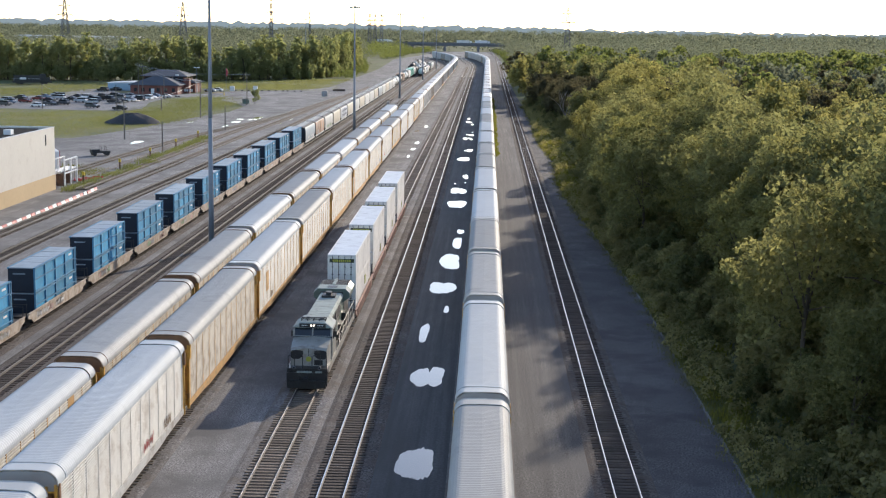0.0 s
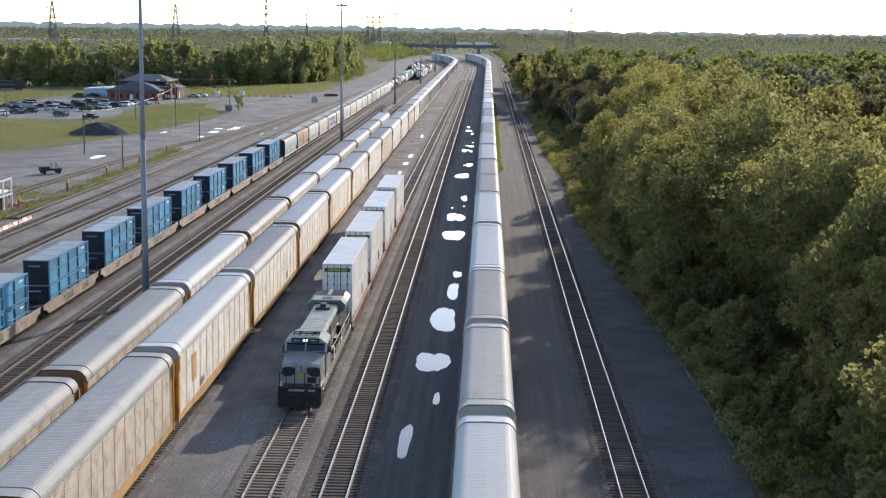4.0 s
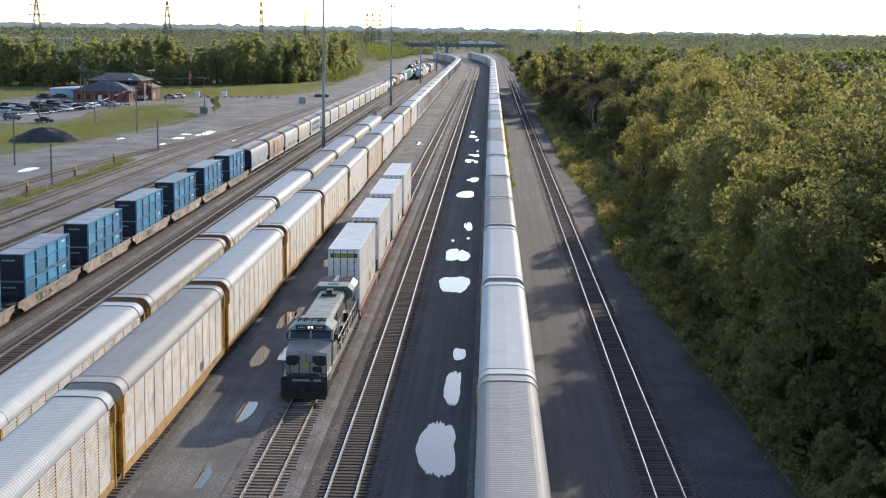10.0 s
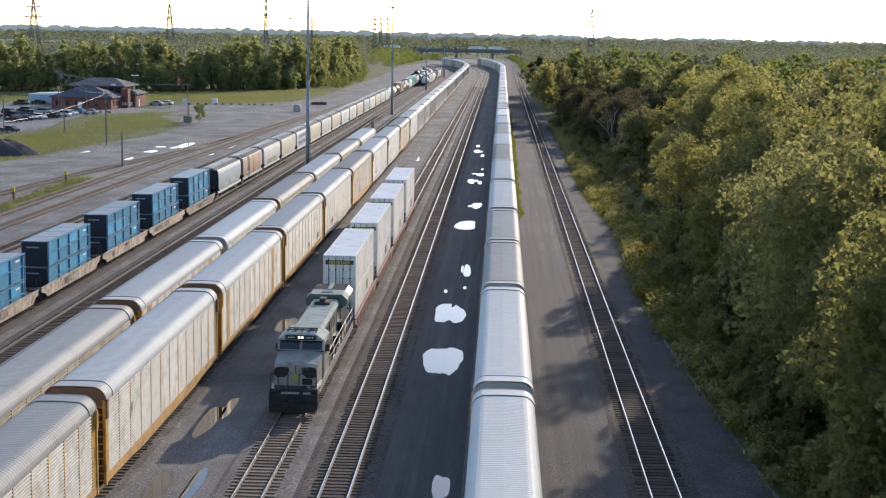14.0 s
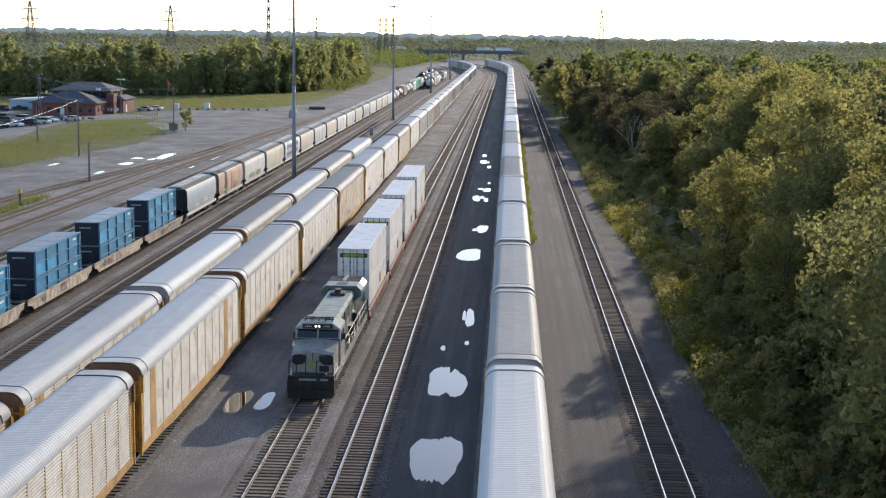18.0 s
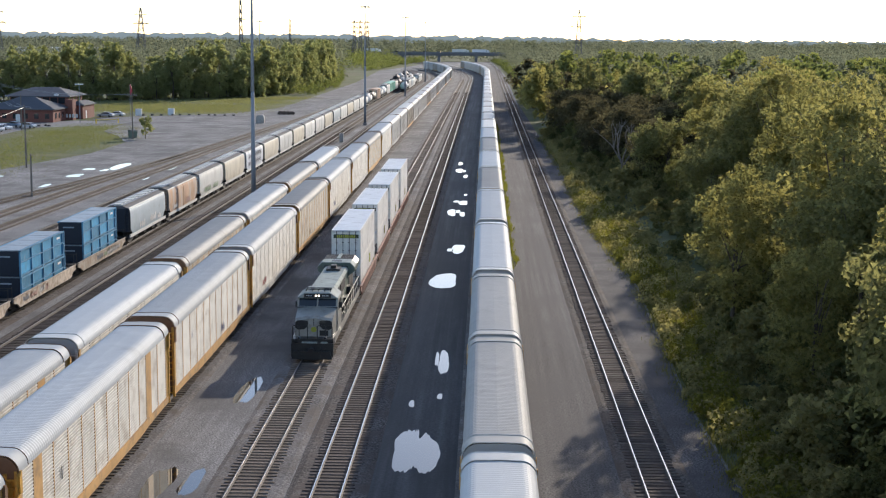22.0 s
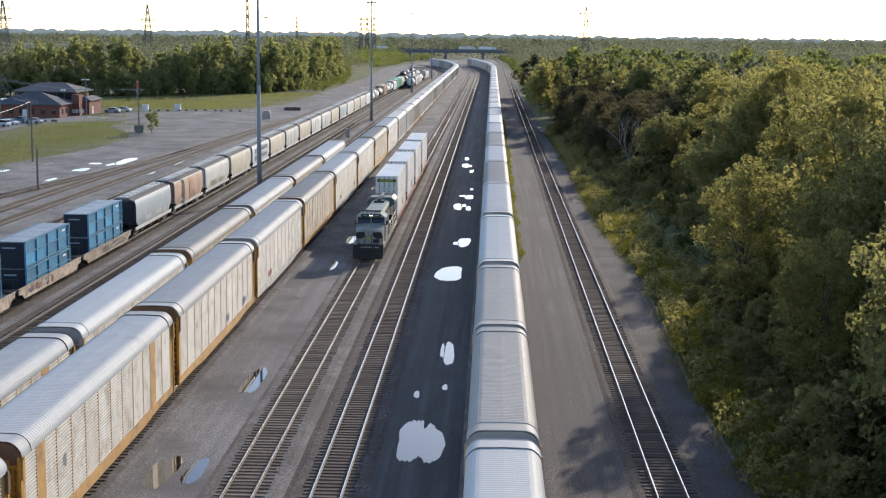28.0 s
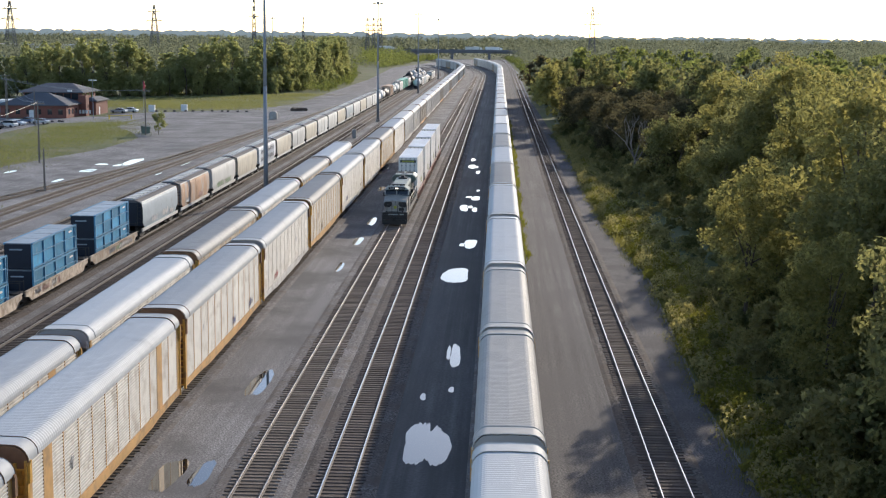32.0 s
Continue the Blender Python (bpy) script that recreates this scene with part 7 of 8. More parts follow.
# striped barrier
bm = bmesh.new()
bm_prism(bm, [(-0.2, 0), (0.2, 0), (0.14, 0.15), (0.06, 0.42), (-0.06, 0.42), (-0.14, 0.15)], 0.02, 1.9)
me_w = mesh_of("barrier", bm, M_WHITE)
bm = bmesh.new()
bm_prism(bm, [(-0.2, 0), (0.2, 0), (0.14, 0.15), (0.06, 0.42), (-0.06, 0.42), (-0.14, 0.15)], 0.02, 1.9)
me_r = mesh_of("barrier", bm, M_RED)
for k in range(26):
    ob = new("traffic_barrier", me_r if k % 2 else me_w)
    ob.matrix_basis = pose(-60.6 + rng.uniform(-0.05, 0.05), 99 + 2.0 * k, 0, 0, 0, rng.uniform(-2, 2))
    tagged(ob, "red plastic water barrier in a striped row" if k % 2 else "white plastic water barrier in a striped row", "barrier", "striped barrier row")
for k in range(3):
    ob = new("traffic_barrier", me_r)
    ob.matrix_basis = pose(-66.5 + 1.2 * k, 163 + 2.5 * k, -0.03, 0, 0, 60 + 25 * k)
    tagged(ob, "faded red plastic barrier lying in the grass", "barrier", "striped barrier row")

# low pipe fence with yellow-topped posts
fence = thing("guard_fence", pose(-65.3, 160, 0), "low grey pipe fence with yellow-topped posts", "fence")
for k in range(5):
    bm = bmesh.new()
    bm_box(bm, -0.14, 0.14, 24 * k - 0.14, 24 * k + 0.14, -0.05, 1.3)
    p = part("post", bm, M_RUST, fence)
    bm = bmesh.new()
    bm_box(bm, -0.2, 0.2, 24 * k - 0.2, 24 * k + 0.2, 1.3, 1.9)
    part("marker", bm, M_YELLOW, p, "yellow marker")
for z in (0.55, 0.95):
    bm = bmesh.new()
    bm_rod(bm, (0, 0, z), (0, 96, z), 0.045, 6)
    part("rail", bm, M_RUST, fence)

# heap, dump and stores
bm = bmesh.new()
n = 26
rows = []
for j, (f, z) in enumerate(((1.0, -0.1), (0.86, 0.5), (0.68, 1.3), (0.45, 2.1), (0.22, 2.5), (0.08, 2.6))):
    rows.append([bm.verts.new((7.5 * f * math.cos(6.283 * i / n) * (1 + 0.12 * math.sin(3 * i + j)), 6.5 * f * math.sin(6.283 * i / n) * (1 + 0.1 * math.sin(2 * i)), z * (1 + 0.08 * math.sin(5 * i + j)))) for i in range(n)])
for a, b in zip(rows, rows[1:]):
    for i in range(n):
        bm.faces.new((a[i], a[(i + 1) % n], b[(i + 1) % n], b[i]))
bm.faces.new(rows[-1])
solid("cinder_mound", bm, M_COAL, smooth=True, label="dark heap of cinders at the field's edge", category="heap", m=pose(-93.0, 306, -0.05))


def utility_pole(x, y, h, arm=True, label="weathered wooden utility pole with cross-arm"):
    p = thing("utility_pole", pose(x, y, -0.3), label, "utility pole", "utility poles")
    bm = bmesh.new()
    bm_rod(bm, (0, 0, 0), (0, 0, h), 0.17, 8, 0.11)
    part("pole", bm, M_POLE, p)
    if arm:
        bm = bmesh.new()
        bm_box(bm, -1.2, 1.2, -0.06, 0.06, h - 0.7, h - 0.55)
        a = part("cross_arm", bm, M_POLE, p)
        for dx in (-1.1, -0.4, 0.4, 1.1):
            bm = bmesh.new()
            bm_rod(bm, (dx, 0, h - 0.55), (dx, 0, h - 0.35), 0.06, 6)
            part("insulator", bm, M_STEEL, a)
    return p


POLES = [(-81.4, 251, 9.5), (-79.6, 330.5, 11.3), (-78.2, 402, 10.8)]
for x, y, h in POLES:
    utility_pole(x, y, h)
utility_pole(-126.0, 448, 12.5), utility_pole(-121.5, 436, 12.0), utility_pole(-112.0, 428, 9.0, False, "thin wooden pole by the car park")
for x, y in ((-150, 362), (-135, 362), (-112, 362), (-98, 362)):
    utility_pole(x, y, 8.0, False, "thin wooden pole by the car park")
for x, y in ((-64.2, 285), (-66.0, 222)):
    utility_pole(x, y, 6.5, False, "thin bare pole beside a siding")


def wire(p, q, sag, label="thin sagging overhead electric cable"):
    bm = bmesh.new()
    p, q = Vector(p), Vector(q)
    pts = [p.lerp(q, i / 10) - Vector((0, 0, sag * 4 * (i / 10) * (1 - i / 10))) for i in range(11)]
    bm_tube(bm, pts, 0.024, 4)
    solid("cable", bm, M_WIRE, label, "cable", "overhead cables")


for dx in (-1.1, -0.4, 1.1):
    wire((POLES[1][0] + dx, 330.5, 10.7), (-126 + dx, 448, 11.7), 1.8)
    wire((POLES[2][0] + dx, 402, 10.2), (-121.5 + dx, 436, 11.2), 1.2)
wire((-81.4, 251, 8.8), (-79.6, 330.5, 10.6), 1.5)
wire((-81.4, 251, 8.8), (-135, 362, 7.4), 2.0)

lamp = thing("street_lamp", pose(-107.2, 462, -0.1), "tall car park lamp with twin white heads", "street lamp")
bm = bmesh.new()
bm_rod(bm, (0, 0, 0), (0, 0, 10.3), 0.12, 8, 0.08)
part("pole", bm, M_STEEL, lamp)
for s in (-1, 1):
    bm = bmesh.new()
    bm_box(bm, min(s * 0.15, s * 1.1), max(s * 0.15, s * 1.1), -0.25, 0.25, 10.2, 10.45)
    part("lamp_head", bm, M_WHITE, lamp)
flag = thing("flagpole", pose(-103.0, 500, -0.3), "slim flagpole with a furled red flag", "flagpole")
bm = bmesh.new()
bm_rod(bm, (0, 0, 0), (0, 0, 9.5), 0.08, 6, 0.05)
part("pole", bm, M_STEEL, flag)
bm = bmesh.new()
bm_prism(bm, [(0.05, 6.2), (0.5, 6.0), (0.75, 7.6), (0.3, 9.2), (0.05, 9.3)], -0.05, 0.05)
part("flag", bm, M_RED, flag, "furled red flag")


def hip_roof(bm, x0, x1, y0, y1, z, top, over=0.7, inset=None):
    x0, x1, y0, y1 = x0 - over, x1 + over, y0 - over, y1 + over
    d = (min(x1 - x0, y1 - y0) / 2) if inset is None else inset
    if x1 - x0 > y1 - y0:
        a, b = (x0 + d, (y0 + y1) / 2, top), (x1 - d, (y0 + y1) / 2, top)
    else:
        a, b = ((x0 + x1) / 2, y0 + d, top), ((x0 + x1) / 2, y1 - d, top)
    lo = [bm.verts.new(p) for p in ((x0, y0, z - 0.25), (x1, y0, z - 0.25), (x1, y1, z - 0.25), (x0, y1, z - 0.25))]
    up = [bm.verts.new(p) for p in ((x0, y0, z), (x1, y0, z), (x1, y1, z), (x0, y1, z))]
    A, B = bm.verts.new(a), bm.verts.new(b)
    for i in range(4):
        bm.faces.new((lo[i], lo[(i + 1) % 4], up[(i + 1) % 4], up[i]))
    if x1 - x0 > y1 - y0:
        bm.faces.new((up[0], up[1], B, A)), bm.faces.new((up[1], up[2], B)), bm.faces.new((up[2], up[3], A, B)), bm.faces.new((up[3], up[0], A))
    else:
        bm.faces.new((up[0], up[1], A)), bm.faces.new((up[1], up[2], B, A)), bm.faces.new((up[2], up[3], B)), bm.faces.new((up[3], up[0], A, B))
    bm.faces.new(lo[::-1])
    bmesh.ops.recalc_face_normals(bm, faces=bm.faces)
    return bm


house = thing("office_building", pose(0, 0, 0), "two-storey red brick yard office with dark hipped roofs", "building")
bm = bmesh.new()
bm_box(bm, -132.5, -114.5, 462, 476, -0.3, 3.4)
part("wall", bm, M_BRICK, house)
part("roof", hip_roof(bmesh.new(), -132.5, -114.5, 462, 476, 3.5, 6.5), M_SHINGLE, house)
bm = bmesh.new()
bm_box(bm, -131, -115, 477, 492, -0.3, 6.3)
part("wall", bm, M_BRICK, house)
part("roof", hip_roof(bmesh.new(), -131, -115, 477, 492, 6.4, 8.6, 1.2, 5.5), M_SHINGLE, house)
bm = bmesh.new()
bm_box(bm, -115, -111.5, 480, 492, -0.3, 3.8)
part("wall", bm, M_BRICK, house)
part("roof", hip_roof(bmesh.new(), -115, -111.5, 480, 492, 3.9, 4.9, 0.5), M_SHINGLE, house)
bm = bmesh.new()
bm_box(bm, -114.7, -112.6, 474, 477.2, -0.3, 5.6)
part("stair_tower", bm, M_BRICK, house)
for k in range(6):
    bm = bmesh.new()
    bm_box(bm, -131.2 + 2.9 * k, -130.0 + 2.9 * k, 461.97, 462.0, 0.9, 2.3)
    part("window", bm, M_GLASS, house)
for k in range(7):
    bm = bmesh.new()
    bm_box(bm, -130.6 + 2.2 * k, -128.7 + 2.2 * k, 476.9, 477.0, 4.3, 6.0)
    part("window", bm, M_GLASS, house)
for k in range(3):
    bm = bmesh.new()
    bm_box(bm, -115.0, -114.94, 479 + 4.2 * k, 481.4 + 4.2 * k, 4.4, 5.9)
    part("window", bm, M_GLASS, house)
for k in range(4):
    bm = bmesh.new()
    bm_box(bm, -114.55 + 0.9 * k, -113.95 + 0.9 * k, 473.9, 474.0, 0.6, 1.6)
    part("wall_box", bm, M_WHITE, house)
for k in range(3):
    bm = bmesh.new()
    bm_box(bm, -114.5, -114.47, 464 + 3.2 * k, 465.3 + 3.2 * k, 0.9, 2.3)
    part("window", bm, M_GLASS, house)
bm = bmesh.new()
bm_box(bm, -124.6, -123.4, 461.95, 462.0, -0.06, 2.1)
part("door", bm, M_WHITE, house, "white door")
bm = bmesh.new()
bm_box(bm, -111.5, -111.46, 483, 484, -0.06, 2.1)
part("door", bm, M_WHITE, house, "white door")
bm = bmesh.new()
bm_box(bm, -118.4, -117.2, 476.2, 476.8, 6.2, 7.0)
part("air_conditioner", bm, M_WHITE, house)
shed = thing("shed", pose(0, 0, 0), "long low pale-blue sheet-metal shed", "building")
bm = bmesh.new()
bm_box(bm, -148, -132, 488, 500, -0.3, 2.8)
part("wall", bm, M_PALEBLUE, shed)
bm = bmesh.new()
bm_prism(bm, [(-148.4, 2.8), (-131.6, 2.8), (-131.6, 2.95), (-140, 3.4), (-148.4, 2.95)], 487.6, 500.4)
part("roof", bm, M_WHITE, shed)

# cars
def car_kind(body, label, kind=0):
    c = thing("car", pose(0, 0, 0), label, "car", "parked cars")
    L, top = (4.6, 1.45) if kind == 0 else (4.9, 1.75)
    bm = bmesh.new()
    if kind == 0:
        prof = [(-2.3, 0.3), (2.3, 0.3), (2.32, 0.7), (2.1, 0.9), (1.2, 0.98), (-1.7, 1.0), (-2.28, 0.92), (-2.32, 0.6)]
        glass = [(1.15, 0.96), (0.45, 1.4), (-0.95, 1.42), (-1.75, 0.98)]
    else:
        prof = [(-2.4, 0.35), (2.4, 0.35), (2.42, 0.85), (2.2, 1.02), (1.3, 1.1), (-2.3, 1.12), (-2.42, 0.8)]
        glass = [(1.25, 1.08), (0.6, 1.68), (-2.0, 1.72), (-2.3, 1.1)]
    bm_prism(bm, prof, -0.9, 0.9, "x")
    bevelled(bm, 0.08, 2)
    part("body", bm, body, c)
    bm = bmesh.new()
    bm_prism(bm, glass[::-1], -0.76, 0.76, "x")
    part("glazing", bm, M_GLASS, c)
    bm = bmesh.new()
    zt = max(z for _, z in glass)
    ys = sorted(y for y, z in glass if z > zt - 0.1)
    bm_prism(bm, [(ys[0] - 0.12, zt - 0.03), (ys[1] + 0.12, zt - 0.03), (ys[1], zt + 0.05), (ys[0], zt + 0.05)], -0.74, 0.74, "x")
    part("roof", bm, body, c)
    for y in (-1.4, 1.4):
        for s in (-1, 1):
            bm = bmesh.new()
            bm_rod(bm, (s * 0.72, y, 0.33), (s * 0.92, y, 0.33), 0.33, 14)
            part("wheel", bm, M_BLACK, c)
    TEMPLATES.append(c)
    return c


CARS = []
for nm, col in (("black", (0.012, 0.012, 0.014)), ("white", (0.7, 0.7, 0.7)), ("silver", (0.4, 0.42, 0.44)), ("dark grey", (0.07, 0.075, 0.08)), ("blue-grey", (0.12, 0.17, 0.24)), ("dark red", (0.16, 0.02, 0.02))):
    m = paint("car_paint_" + nm.replace(" ", "_"), col, 0.3, metal=0.2, vary=0.05, bump=0.0)
    for kd in (0, 1):
        CARS.append(car_kind(m, ("%s saloon car in the car park" if kd == 0 else "%s sport utility car in the car park") % nm, kd))
SPOTS = [(-151.1, 373.8), (-153.8, 386.6), (-150.5, 393.5), (-153.6, 402.4), (-151.0, 409.4), (-153, 422.2), (-149.9, 429.4), (-153, 437), (-139, 370), (-138.5, 381.2), (-135.5, 385), (-139.8, 409.6), (-133.6, 399.3), (-132.4, 412), (-128.6, 415.0)]
SPOTS += [(-133.2, 427.5), (-121.7, 370), (-122, 398), (-121.4, 405), (-120, 411), (-118.4, 417), (-117.2, 423.5), (-117.6, 431), (-118.2, 441), (-147.2, 478), (-146.2, 492), (-111, 362.5), (-126, 433), (-132.4, 437), (-142.4, 426), (-137.2, 421)]
SPOTS += [(-130.7, 405.8), (-127, 424), (-144.0, 485), (-113.5, 437), (-146, 416), (-157.5, 380), (-158, 396), (-159, 415), (-145, 401), (-128, 392)]
rc = random.Random(5)
for k, (x, y) in enumerate(SPOTS):
    pick = rc.choice((0, 0, 1, 2, 3, 4, 5, 5, 6, 7, 8, 9, 10))
    copy_thing(CARS[pick], pose(x, y, -0.06, 0, 0, rc.choice((62, 68, 72, 244, 250))))
copy_thing(CARS[4], pose(-107.5, 489.5, -0.04, 0, 0, 80)), copy_thing(CARS[2], pose(-105.5, 494.0, -0.04, 0, 0, 82))

for x, y in ((-100.5, 500), (-92.0, 505)):
    bm = bmesh.new()
    bm_box(bm, -0.9, 0.9, -0.5, 0.5, 0, 2.2)
    bevelled(bm, 0.05, 1)
    solid("cabinet", bm, M_WHITE, "white electrical cabinet on the grass verge", "cabinet", m=pose(x, y, -0.3))
for k in range(11):
    bm = bmesh.new()
    bm_rod(bm, (0, 0, -0.1), (0, 0, 0.45), 0.55, 9, 0.35)
    solid("boulder", bm, M_COAL, "dark boulder marking the verge", "boulder", "verge boulders", m=pose(-99 + 2.6 * k + rng.uniform(-0.5, 0.5), 500.5 + 0.6 * k - 0.9 * (k > 6) * (k - 6), -0.1))
for k in range(9):
    bm = bmesh.new()
    bm_rod(bm, (0, 0, -0.1), (0, 0, 0.5), 0.6, 9, 0.3)
    solid("boulder", bm, M_COAL, "dark boulder before the office", "boulder", "verge boulders", m=pose(-121 + 1.3 * k, 446 + 1.2 * math.sin(k * 2), -0.15))
gate = thing("barrier_gate", pose(-102.2, 459.5, -0.05), "yellow pipe gate across the drive", "gate")
for s, x in ((0, 0.0), (1, 5.2)):
    bm = bmesh.new()
    bm_box(bm, x - 0.15, x + 0.15, -0.15 + s * 3, 0.15 + s * 3, 0, 1.2)
    part("post", bm, M_YELLOW, gate)
bm = bmesh.new()
bm_rod(bm, (0, 0, 1.0), (5.2, 3.0, 1.0), 0.09, 6)
part("bar", bm, M_YELLOW, gate)
skip = thing("dumpster", pose(-79.6, 407.5, -0.04, 0, 0, 15), "dark green steel refuse container by a pole", "dumpster")
bm = bmesh.new()
bm_prism(bm, [(-0.9, 0.1), (0.9, 0.1), (1.1, 1.5), (-1.1, 1.7)], -1.3, 1.3)
part("body", bm, M_LOCOGREEN, skip)
bm = bmesh.new()
bm_box(bm, -1.1, 1.1, -1.32, 1.32, 1.7, 1.78)
part("lid", bm, M_BLACK, skip)
young = tree_kind(81, 5.6, 1.9, 1.1, 1500, 0.2, 12, M_LEAF_BELT, "small round green tree at the gravel's edge", 5, group="")
copy_thing(young, pose(-75.9, 404.5, -0.05))

cart = thing("utility_vehicle", pose(-76.0, 210, 0, 0, 0, -60), "dark small yard utility vehicle", "vehicle")
bm = bmesh.new()
bm_box(bm, -0.8, 0.8, -1.9, 1.9, 0.55, 0.95)
bm_box(bm, -0.8, 0.8, -1.9, -0.2, 0.95, 1.3)
part("body", bm, M_BLACK, cart)
bm = bmesh.new()
bm_tube(bm, [(-0.75, 0.1, 0.95), (-0.7, 0.2, 1.9), (0.7, 0.2, 1.9), (0.75, 0.1, 0.95)], 0.05, 5)
bm_tube(bm, [(-0.75, 1.2, 0.95), (-0.7, 1.0, 1.9), (0.7, 1.0, 1.9), (0.75, 1.2, 0.95)], 0.05, 5)
part("roll_cage", bm, M_BLACK, cart)
for y in (-1.3, 1.3):
    for s in (-1, 1):
        bm = bmesh.new()
        bm_rod(bm, (s * 0.7, y, 0.4), (s * 0.95, y, 0.4), 0.4, 12)
        part("wheel", bm, M_BLACK, cart)
# things left between the tracks
bm = bmesh.new()
bm_prism(bm, [(-1.1, 0), (1.1, 0), (1.1, 1.6), (0.7, 2.2), (-0.7, 2.2), (-1.1, 1.6)], -1.0, 1.0)
bevelled(bm, 0.1, 2)
solid("concrete_block", bm, M_CONCRETE, "pale rounded concrete block beside the tracks", "concrete block", m=pose(-59.5, 468, -0.02))
for k in range(7):
    ob = new("wheelset", ME_WHEELSET)
    ob.matrix_basis = pose(-60.5 + 1.3 * (k % 4), 512 + 2.2 * (k // 4), 0.44, 0, 0, 80 + 9 * k)
    tagged(ob, "rusty spare railway wheelset lying in the yard", "wheelset", "spare wheelsets")
bm = bmesh.new()
bm_box(bm, -0.45, 0.45, -0.4, 0.4, 0, 2.0)
bevelled(bm, 0.04, 1)
solid("signal_cabinet", bm, M_CONCRETE, "grey signal cabinet between the tracks", "cabinet", m=pose(-30.6, 400, -0.02))

# the idle switcher on the far siding
sw = thing("locomotive", pose(-191, 528, -0.24, 0, 0, -62), "black switching locomotive parked beyond the car park", "locomotive")
bm = bmesh.new()
bm_box(bm, -1.5, 1.5, -8, 8, 1.0, 1.6)
part("platform", bm, M_BLACK, sw)
bm = bmesh.new()
bm_box(bm, -0.9, 0.9, -7.4, 3.2, 1.6, 4.0)
part("hood", bm, M_LOCO, sw)
bm = bmesh.new()
bm_box(bm, -1.45, 1.45, 3.2, 5.6, 1.6, 4.6)
part("cab", bm, M_LOCO, sw)
bm = bmesh.new()
bm_box(bm, -0.9, 0.9, 5.6, 7.4, 1.6, 3.2)
part("nose", bm, M_LOCO, sw)
for s in (-1, 1):
    bm = bmesh.new()
    bm_box(bm, min(s * 0.9, s * 0.93), max(s * 0.9, s * 0.93), -5, -2.5, 2.3, 3.2)
    part("side_marking", bm, M_WHITE, sw, "white block marking")
    bm = bmesh.new()
    bm_rod(bm, (s * 1.4, -8, 2.6), (s * 1.4, 3, 2.6), 0.04, 5)
    part("handrail", bm, M_WHITE, sw)
add_trucks(sw, (-5, 5), wheels=False)

# ---- far off ----
bridge = thing("road_bridge", pose(0, 1520, 0), "long dark highway bridge over the yard throat", "bridge")
M_BRIDGE = paint("bridge_steel", (0.16, 0.16, 0.17), 0.8, vary=0.15, fine=1, coarse=0.1, bump=0.05)
bm = bmesh.new()
bm_box(bm, -160, 190, -6, 6, 7.6, 8.4)
part("deck", bm, M_CONCRETE, bridge)
for y in (-6.2, 6.0):
    bm = bmesh.new()
    bm_box(bm, -160, 190, y, y + 0.25, 7.3, 9.4)
    part("parapet", bm, M_BRIDGE, bridge)
for y in (-5, -1.7, 1.7, 5):
    bm = bmesh.new()
    bm_box(bm, -160, 190, y - 0.3, y + 0.3, 5.9, 7.6)
    part("girder", bm, M_BRIDGE, bridge)
for x in (-140, -112, -81, -45, -8, 30, 64, 100, 140):
    bm = bmesh.new()
    bm_box(bm, x - 1.3, x + 1.3, -5.5, 5.5, -0.3, 5.9)
    bm_box(bm, x - 1.8, x + 1.8, -6, 6, 5.2, 5.9)
    part("pier", bm, M_BRIDGE, bridge)
for x0, x1 in ((-420, -160), (190, 480)):
    bm = bmesh.new()
    a, b = (x0, x1) if x0 < -200 else (x1, x0)
    bm_prism(bm, [(a, -0.3), (b, -0.3), (b, 8.3), (b + (a - b) * 0.3, 6.5)] if a < b else [(b, -0.3), (a, -0.3), (b + (a - b) * 0.3, 6.5), (b, 8.3)], -9, 9)
    part("embankment", bm, M_FIELD, bridge, "grassy bridge ramp")


def lorry(x, label, col):
    t = thing("lorry", pose(x, 1517, 8.4), label, "lorry", "lorries on the bridge")
    bm = bmesh.new()
    bm_box(bm, -8, 6, -1.25, 1.25, 1.1, 4.0)
    part("trailer", bm, col, t)
    bm = bmesh.new()
    bm_prism(bm, [(6.3, 0.6), (9, 0.6), (9, 2.0), (8.4, 3.2), (6.3, 3.3)], -1.2, 1.2, "y")
    part("cab", bm, col, t)
    for wx in (-6.5, -5.2, 7.5, 4.5):
        bm = bmesh.new()
        bm_rod(bm, (wx, -1.2, 0.5), (wx, 1.2, 0.5), 0.5, 10)
        part("wheel", bm, M_BLACK, t)


lorry(-112, "white lorry on the distant bridge", M_WHITE), lorry(-4, "white lorry on the distant bridge", M_WHITE), lorry(-24, "pale lorry on the distant bridge", M_HOPWHITE)
for k, x in enumerate((-88, -71, -60, -46, -35, 12, 33, 48, 62)):
    copy_thing(CARS[(1, 3, 5, 7, 2, 9, 4, 3, 5)[k]], pose(x, 1517 + (k % 2) * 3, 8.4, 0, 0, 90))


M_PYLON = paint("weathered_steel", (0.13, 0.13, 0.14), 0.8, vary=0.1, spec=0.2)


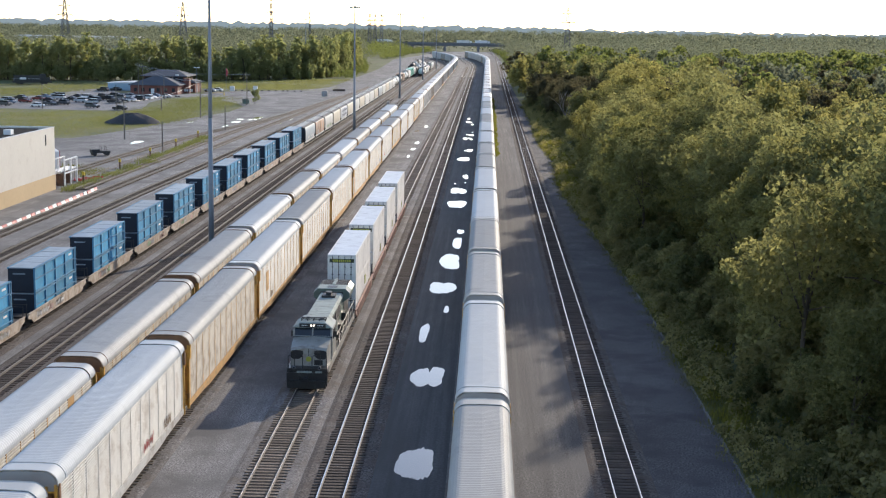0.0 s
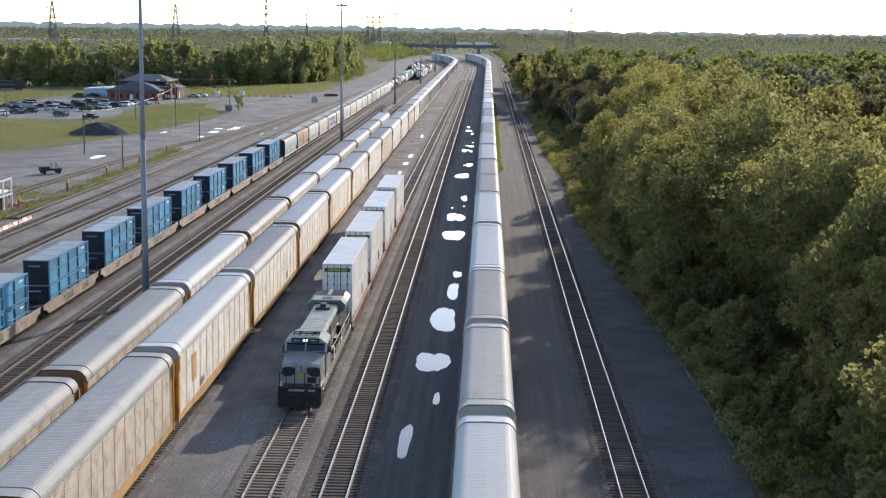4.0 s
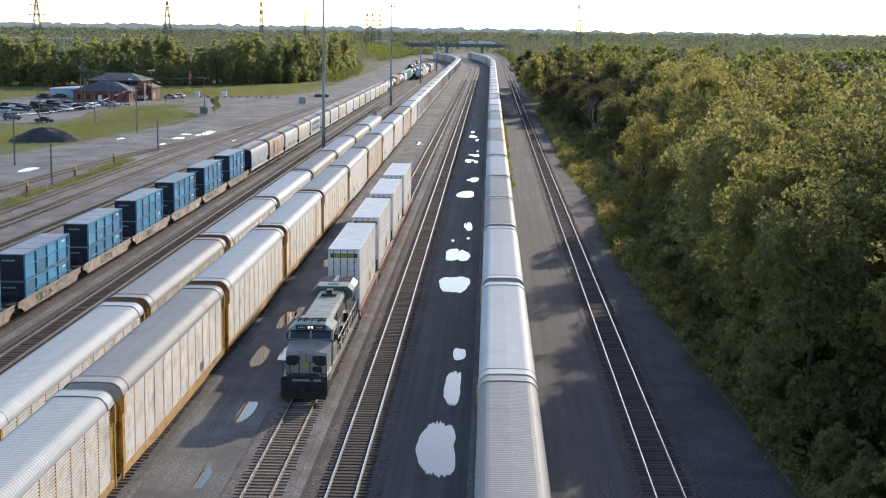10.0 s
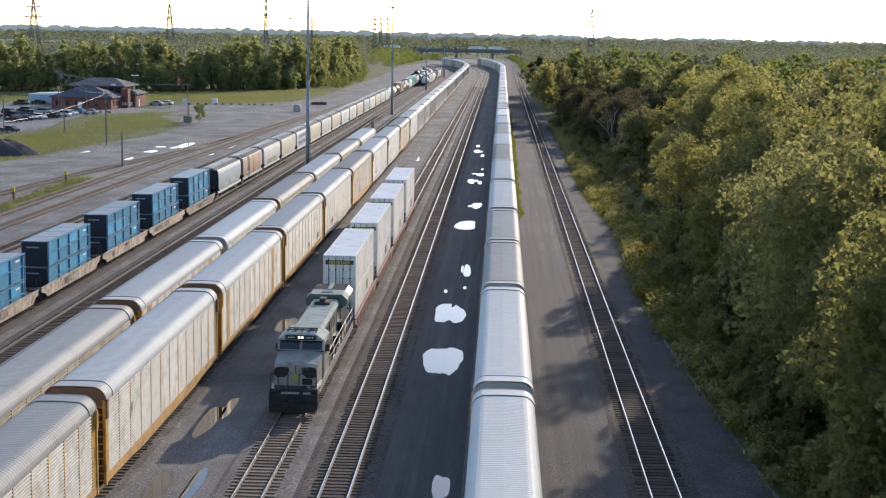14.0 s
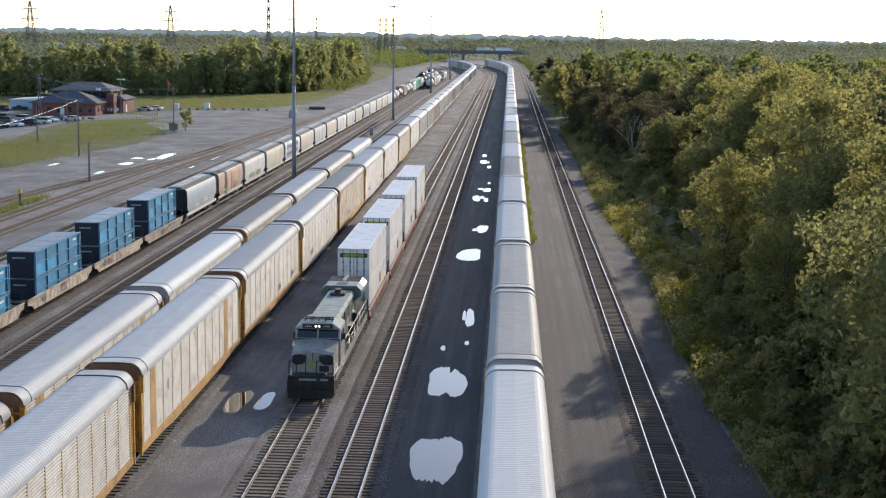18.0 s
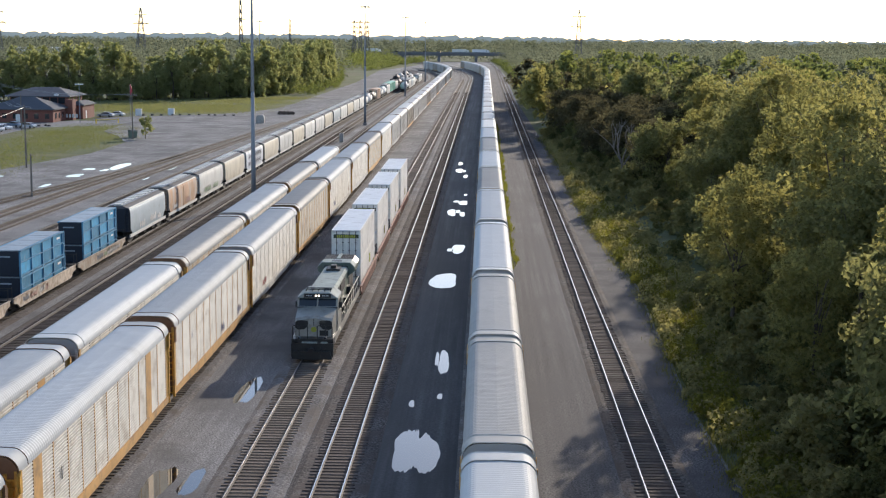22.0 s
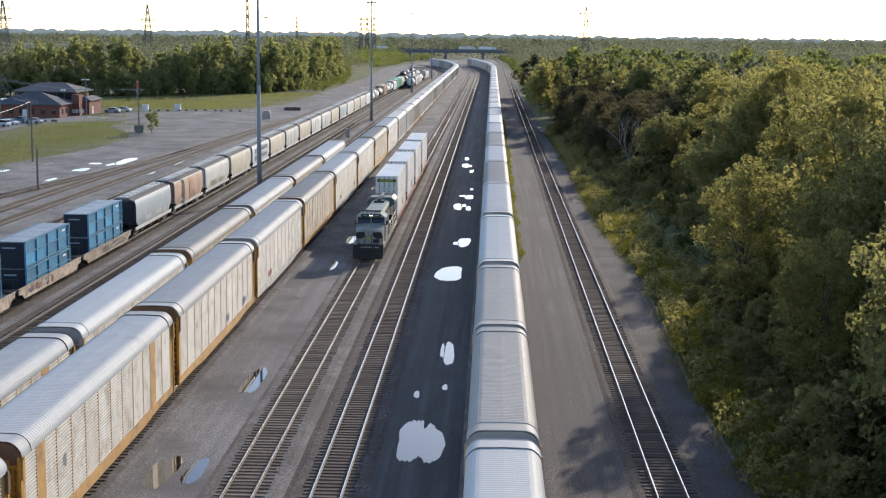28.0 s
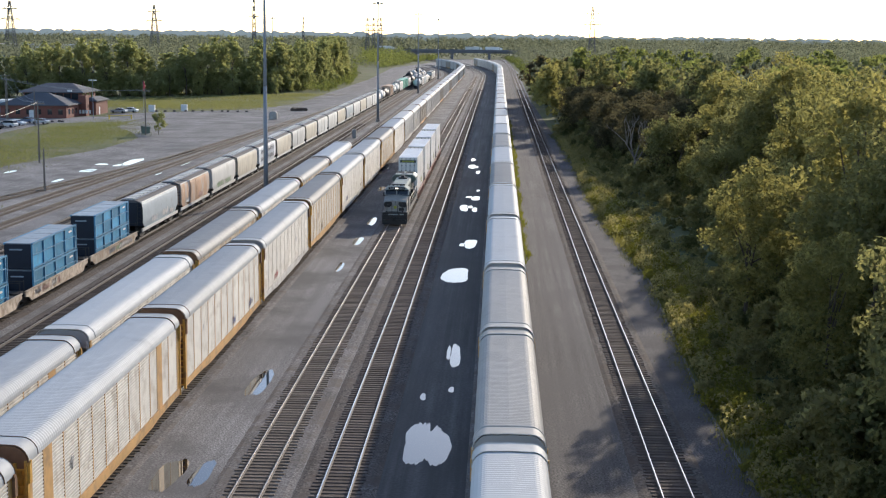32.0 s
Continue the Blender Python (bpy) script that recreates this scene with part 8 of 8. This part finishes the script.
def pylon(x, y, h, label="tall steel lattice power pylon", w=4.0, arms=((0.72, 6.5), (0.88, 5.0))):
    p = thing("power_pylon", pose(x, y, -0.3), label, "power pylon", "power pylons")
    def half(z):
        return w * (1 - z / h) + 0.5
    for sx in (-1, 1):
        for sy in (-1, 1):
            bm = bmesh.new()
            bm_rod(bm, (sx * half(0), sy * half(0), 0), (sx * half(h), sy * half(h), h), 0.32, 5, 0.2)
            part("leg", bm, M_PYLON, p)
    bm = bmesh.new()
    n = 9
    for k in range(n):
        z0, z1 = h * k / n, h * (k + 1) / n
        a, b = half(z0), half(z1)
        for s in (-1, 1):
            bm_rod(bm, (-a, s * a, z0), (b, s * b, z1), 0.16, 4), bm_rod(bm, (a, s * a, z0), (-b, s * b, z1), 0.16, 4)
            bm_rod(bm, (s * a, -a, z0), (s * b, b, z1), 0.16, 4), bm_rod(bm, (s * a, a, z0), (s * b, -b, z1), 0.16, 4)
    tagged(part("bracing", bm, M_PYLON, p), kind="stuff")
    for f, reach in arms:
        bm = bmesh.new()
        bm_rod(bm, (-reach, 0, h * f), (reach, 0, h * f), 0.32, 5)
        for s in (-1, 1):
            bm_rod(bm, (s * reach, 0, h * f), (0, 0, h * f + 2.0), 0.16, 4)
            bm_rod(bm, (s * reach, 0, h * f), (s * reach, 0, h * f - 1.6), 0.16, 4)
        part("cross_arm", bm, M_PYLON, p)


pylon(66.5, 1095, 44.5, w=2.6), pylon(-277, 1240, 46), pylon(-196, 1240, 60, "tall slim radio tower", 1.2, ((0.62, 4.0),)), pylon(-330, 1050, 44)
for dx in (0, 5.5, 12.0):
    pylon(-118 + dx, 1390, 39, "steel power pylon in a close group", 1.6, ((0.7, 3.0), (0.82, 3.0), (0.94, 3.0)))
pylon(-205, 1600, 42, "distant thin steel mast", 0.8, ())
far_shed = thing("warehouse", pose(-330, 1260, 0), "long white distant warehouse behind the trees", "building")
bm = bmesh.new()
bm_box(bm, -110, 0, 0, 40, -0.3, 12.0)
part("wall", bm, M_WHITE, far_shed)
bm = bmesh.new()
bm_box(bm, -112, 2, -1, 41, 12.0, 13.0)
part("roof", bm, M_WHITE, far_shed)
for k in range(5):
    bm = bmesh.new()
    bm_box(bm, -100 + 20 * k, -90 + 20 * k, -0.05, 0, 0, 4.5)
    part("door", bm, M_PALEBLUE, far_shed)

drop_templates()
for owner, made, wood in TIES:
    for x, y, skew in made:
        piece("tie", ME_TIE[wood], owner, x, y, 0, skew)


def motions():
    """The engine and its train back away at an even pace, their wheels turning."""
    for ob, x, y, z in MOVERS:
        walk(ob, [(t, pose(x, y + SPEED * t, z)) for t in (0.0, 8.0, 16.0, 24.0, 32.0)])
    for ob, radius in SPINNERS:
        turn = math.degrees(SPEED / radius)
        at = ob.matrix_basis.translation.copy()
        walk(ob, [(0.125 * k, pose(*at, -turn * 0.125 * k)) for k in range(257)])


motions()
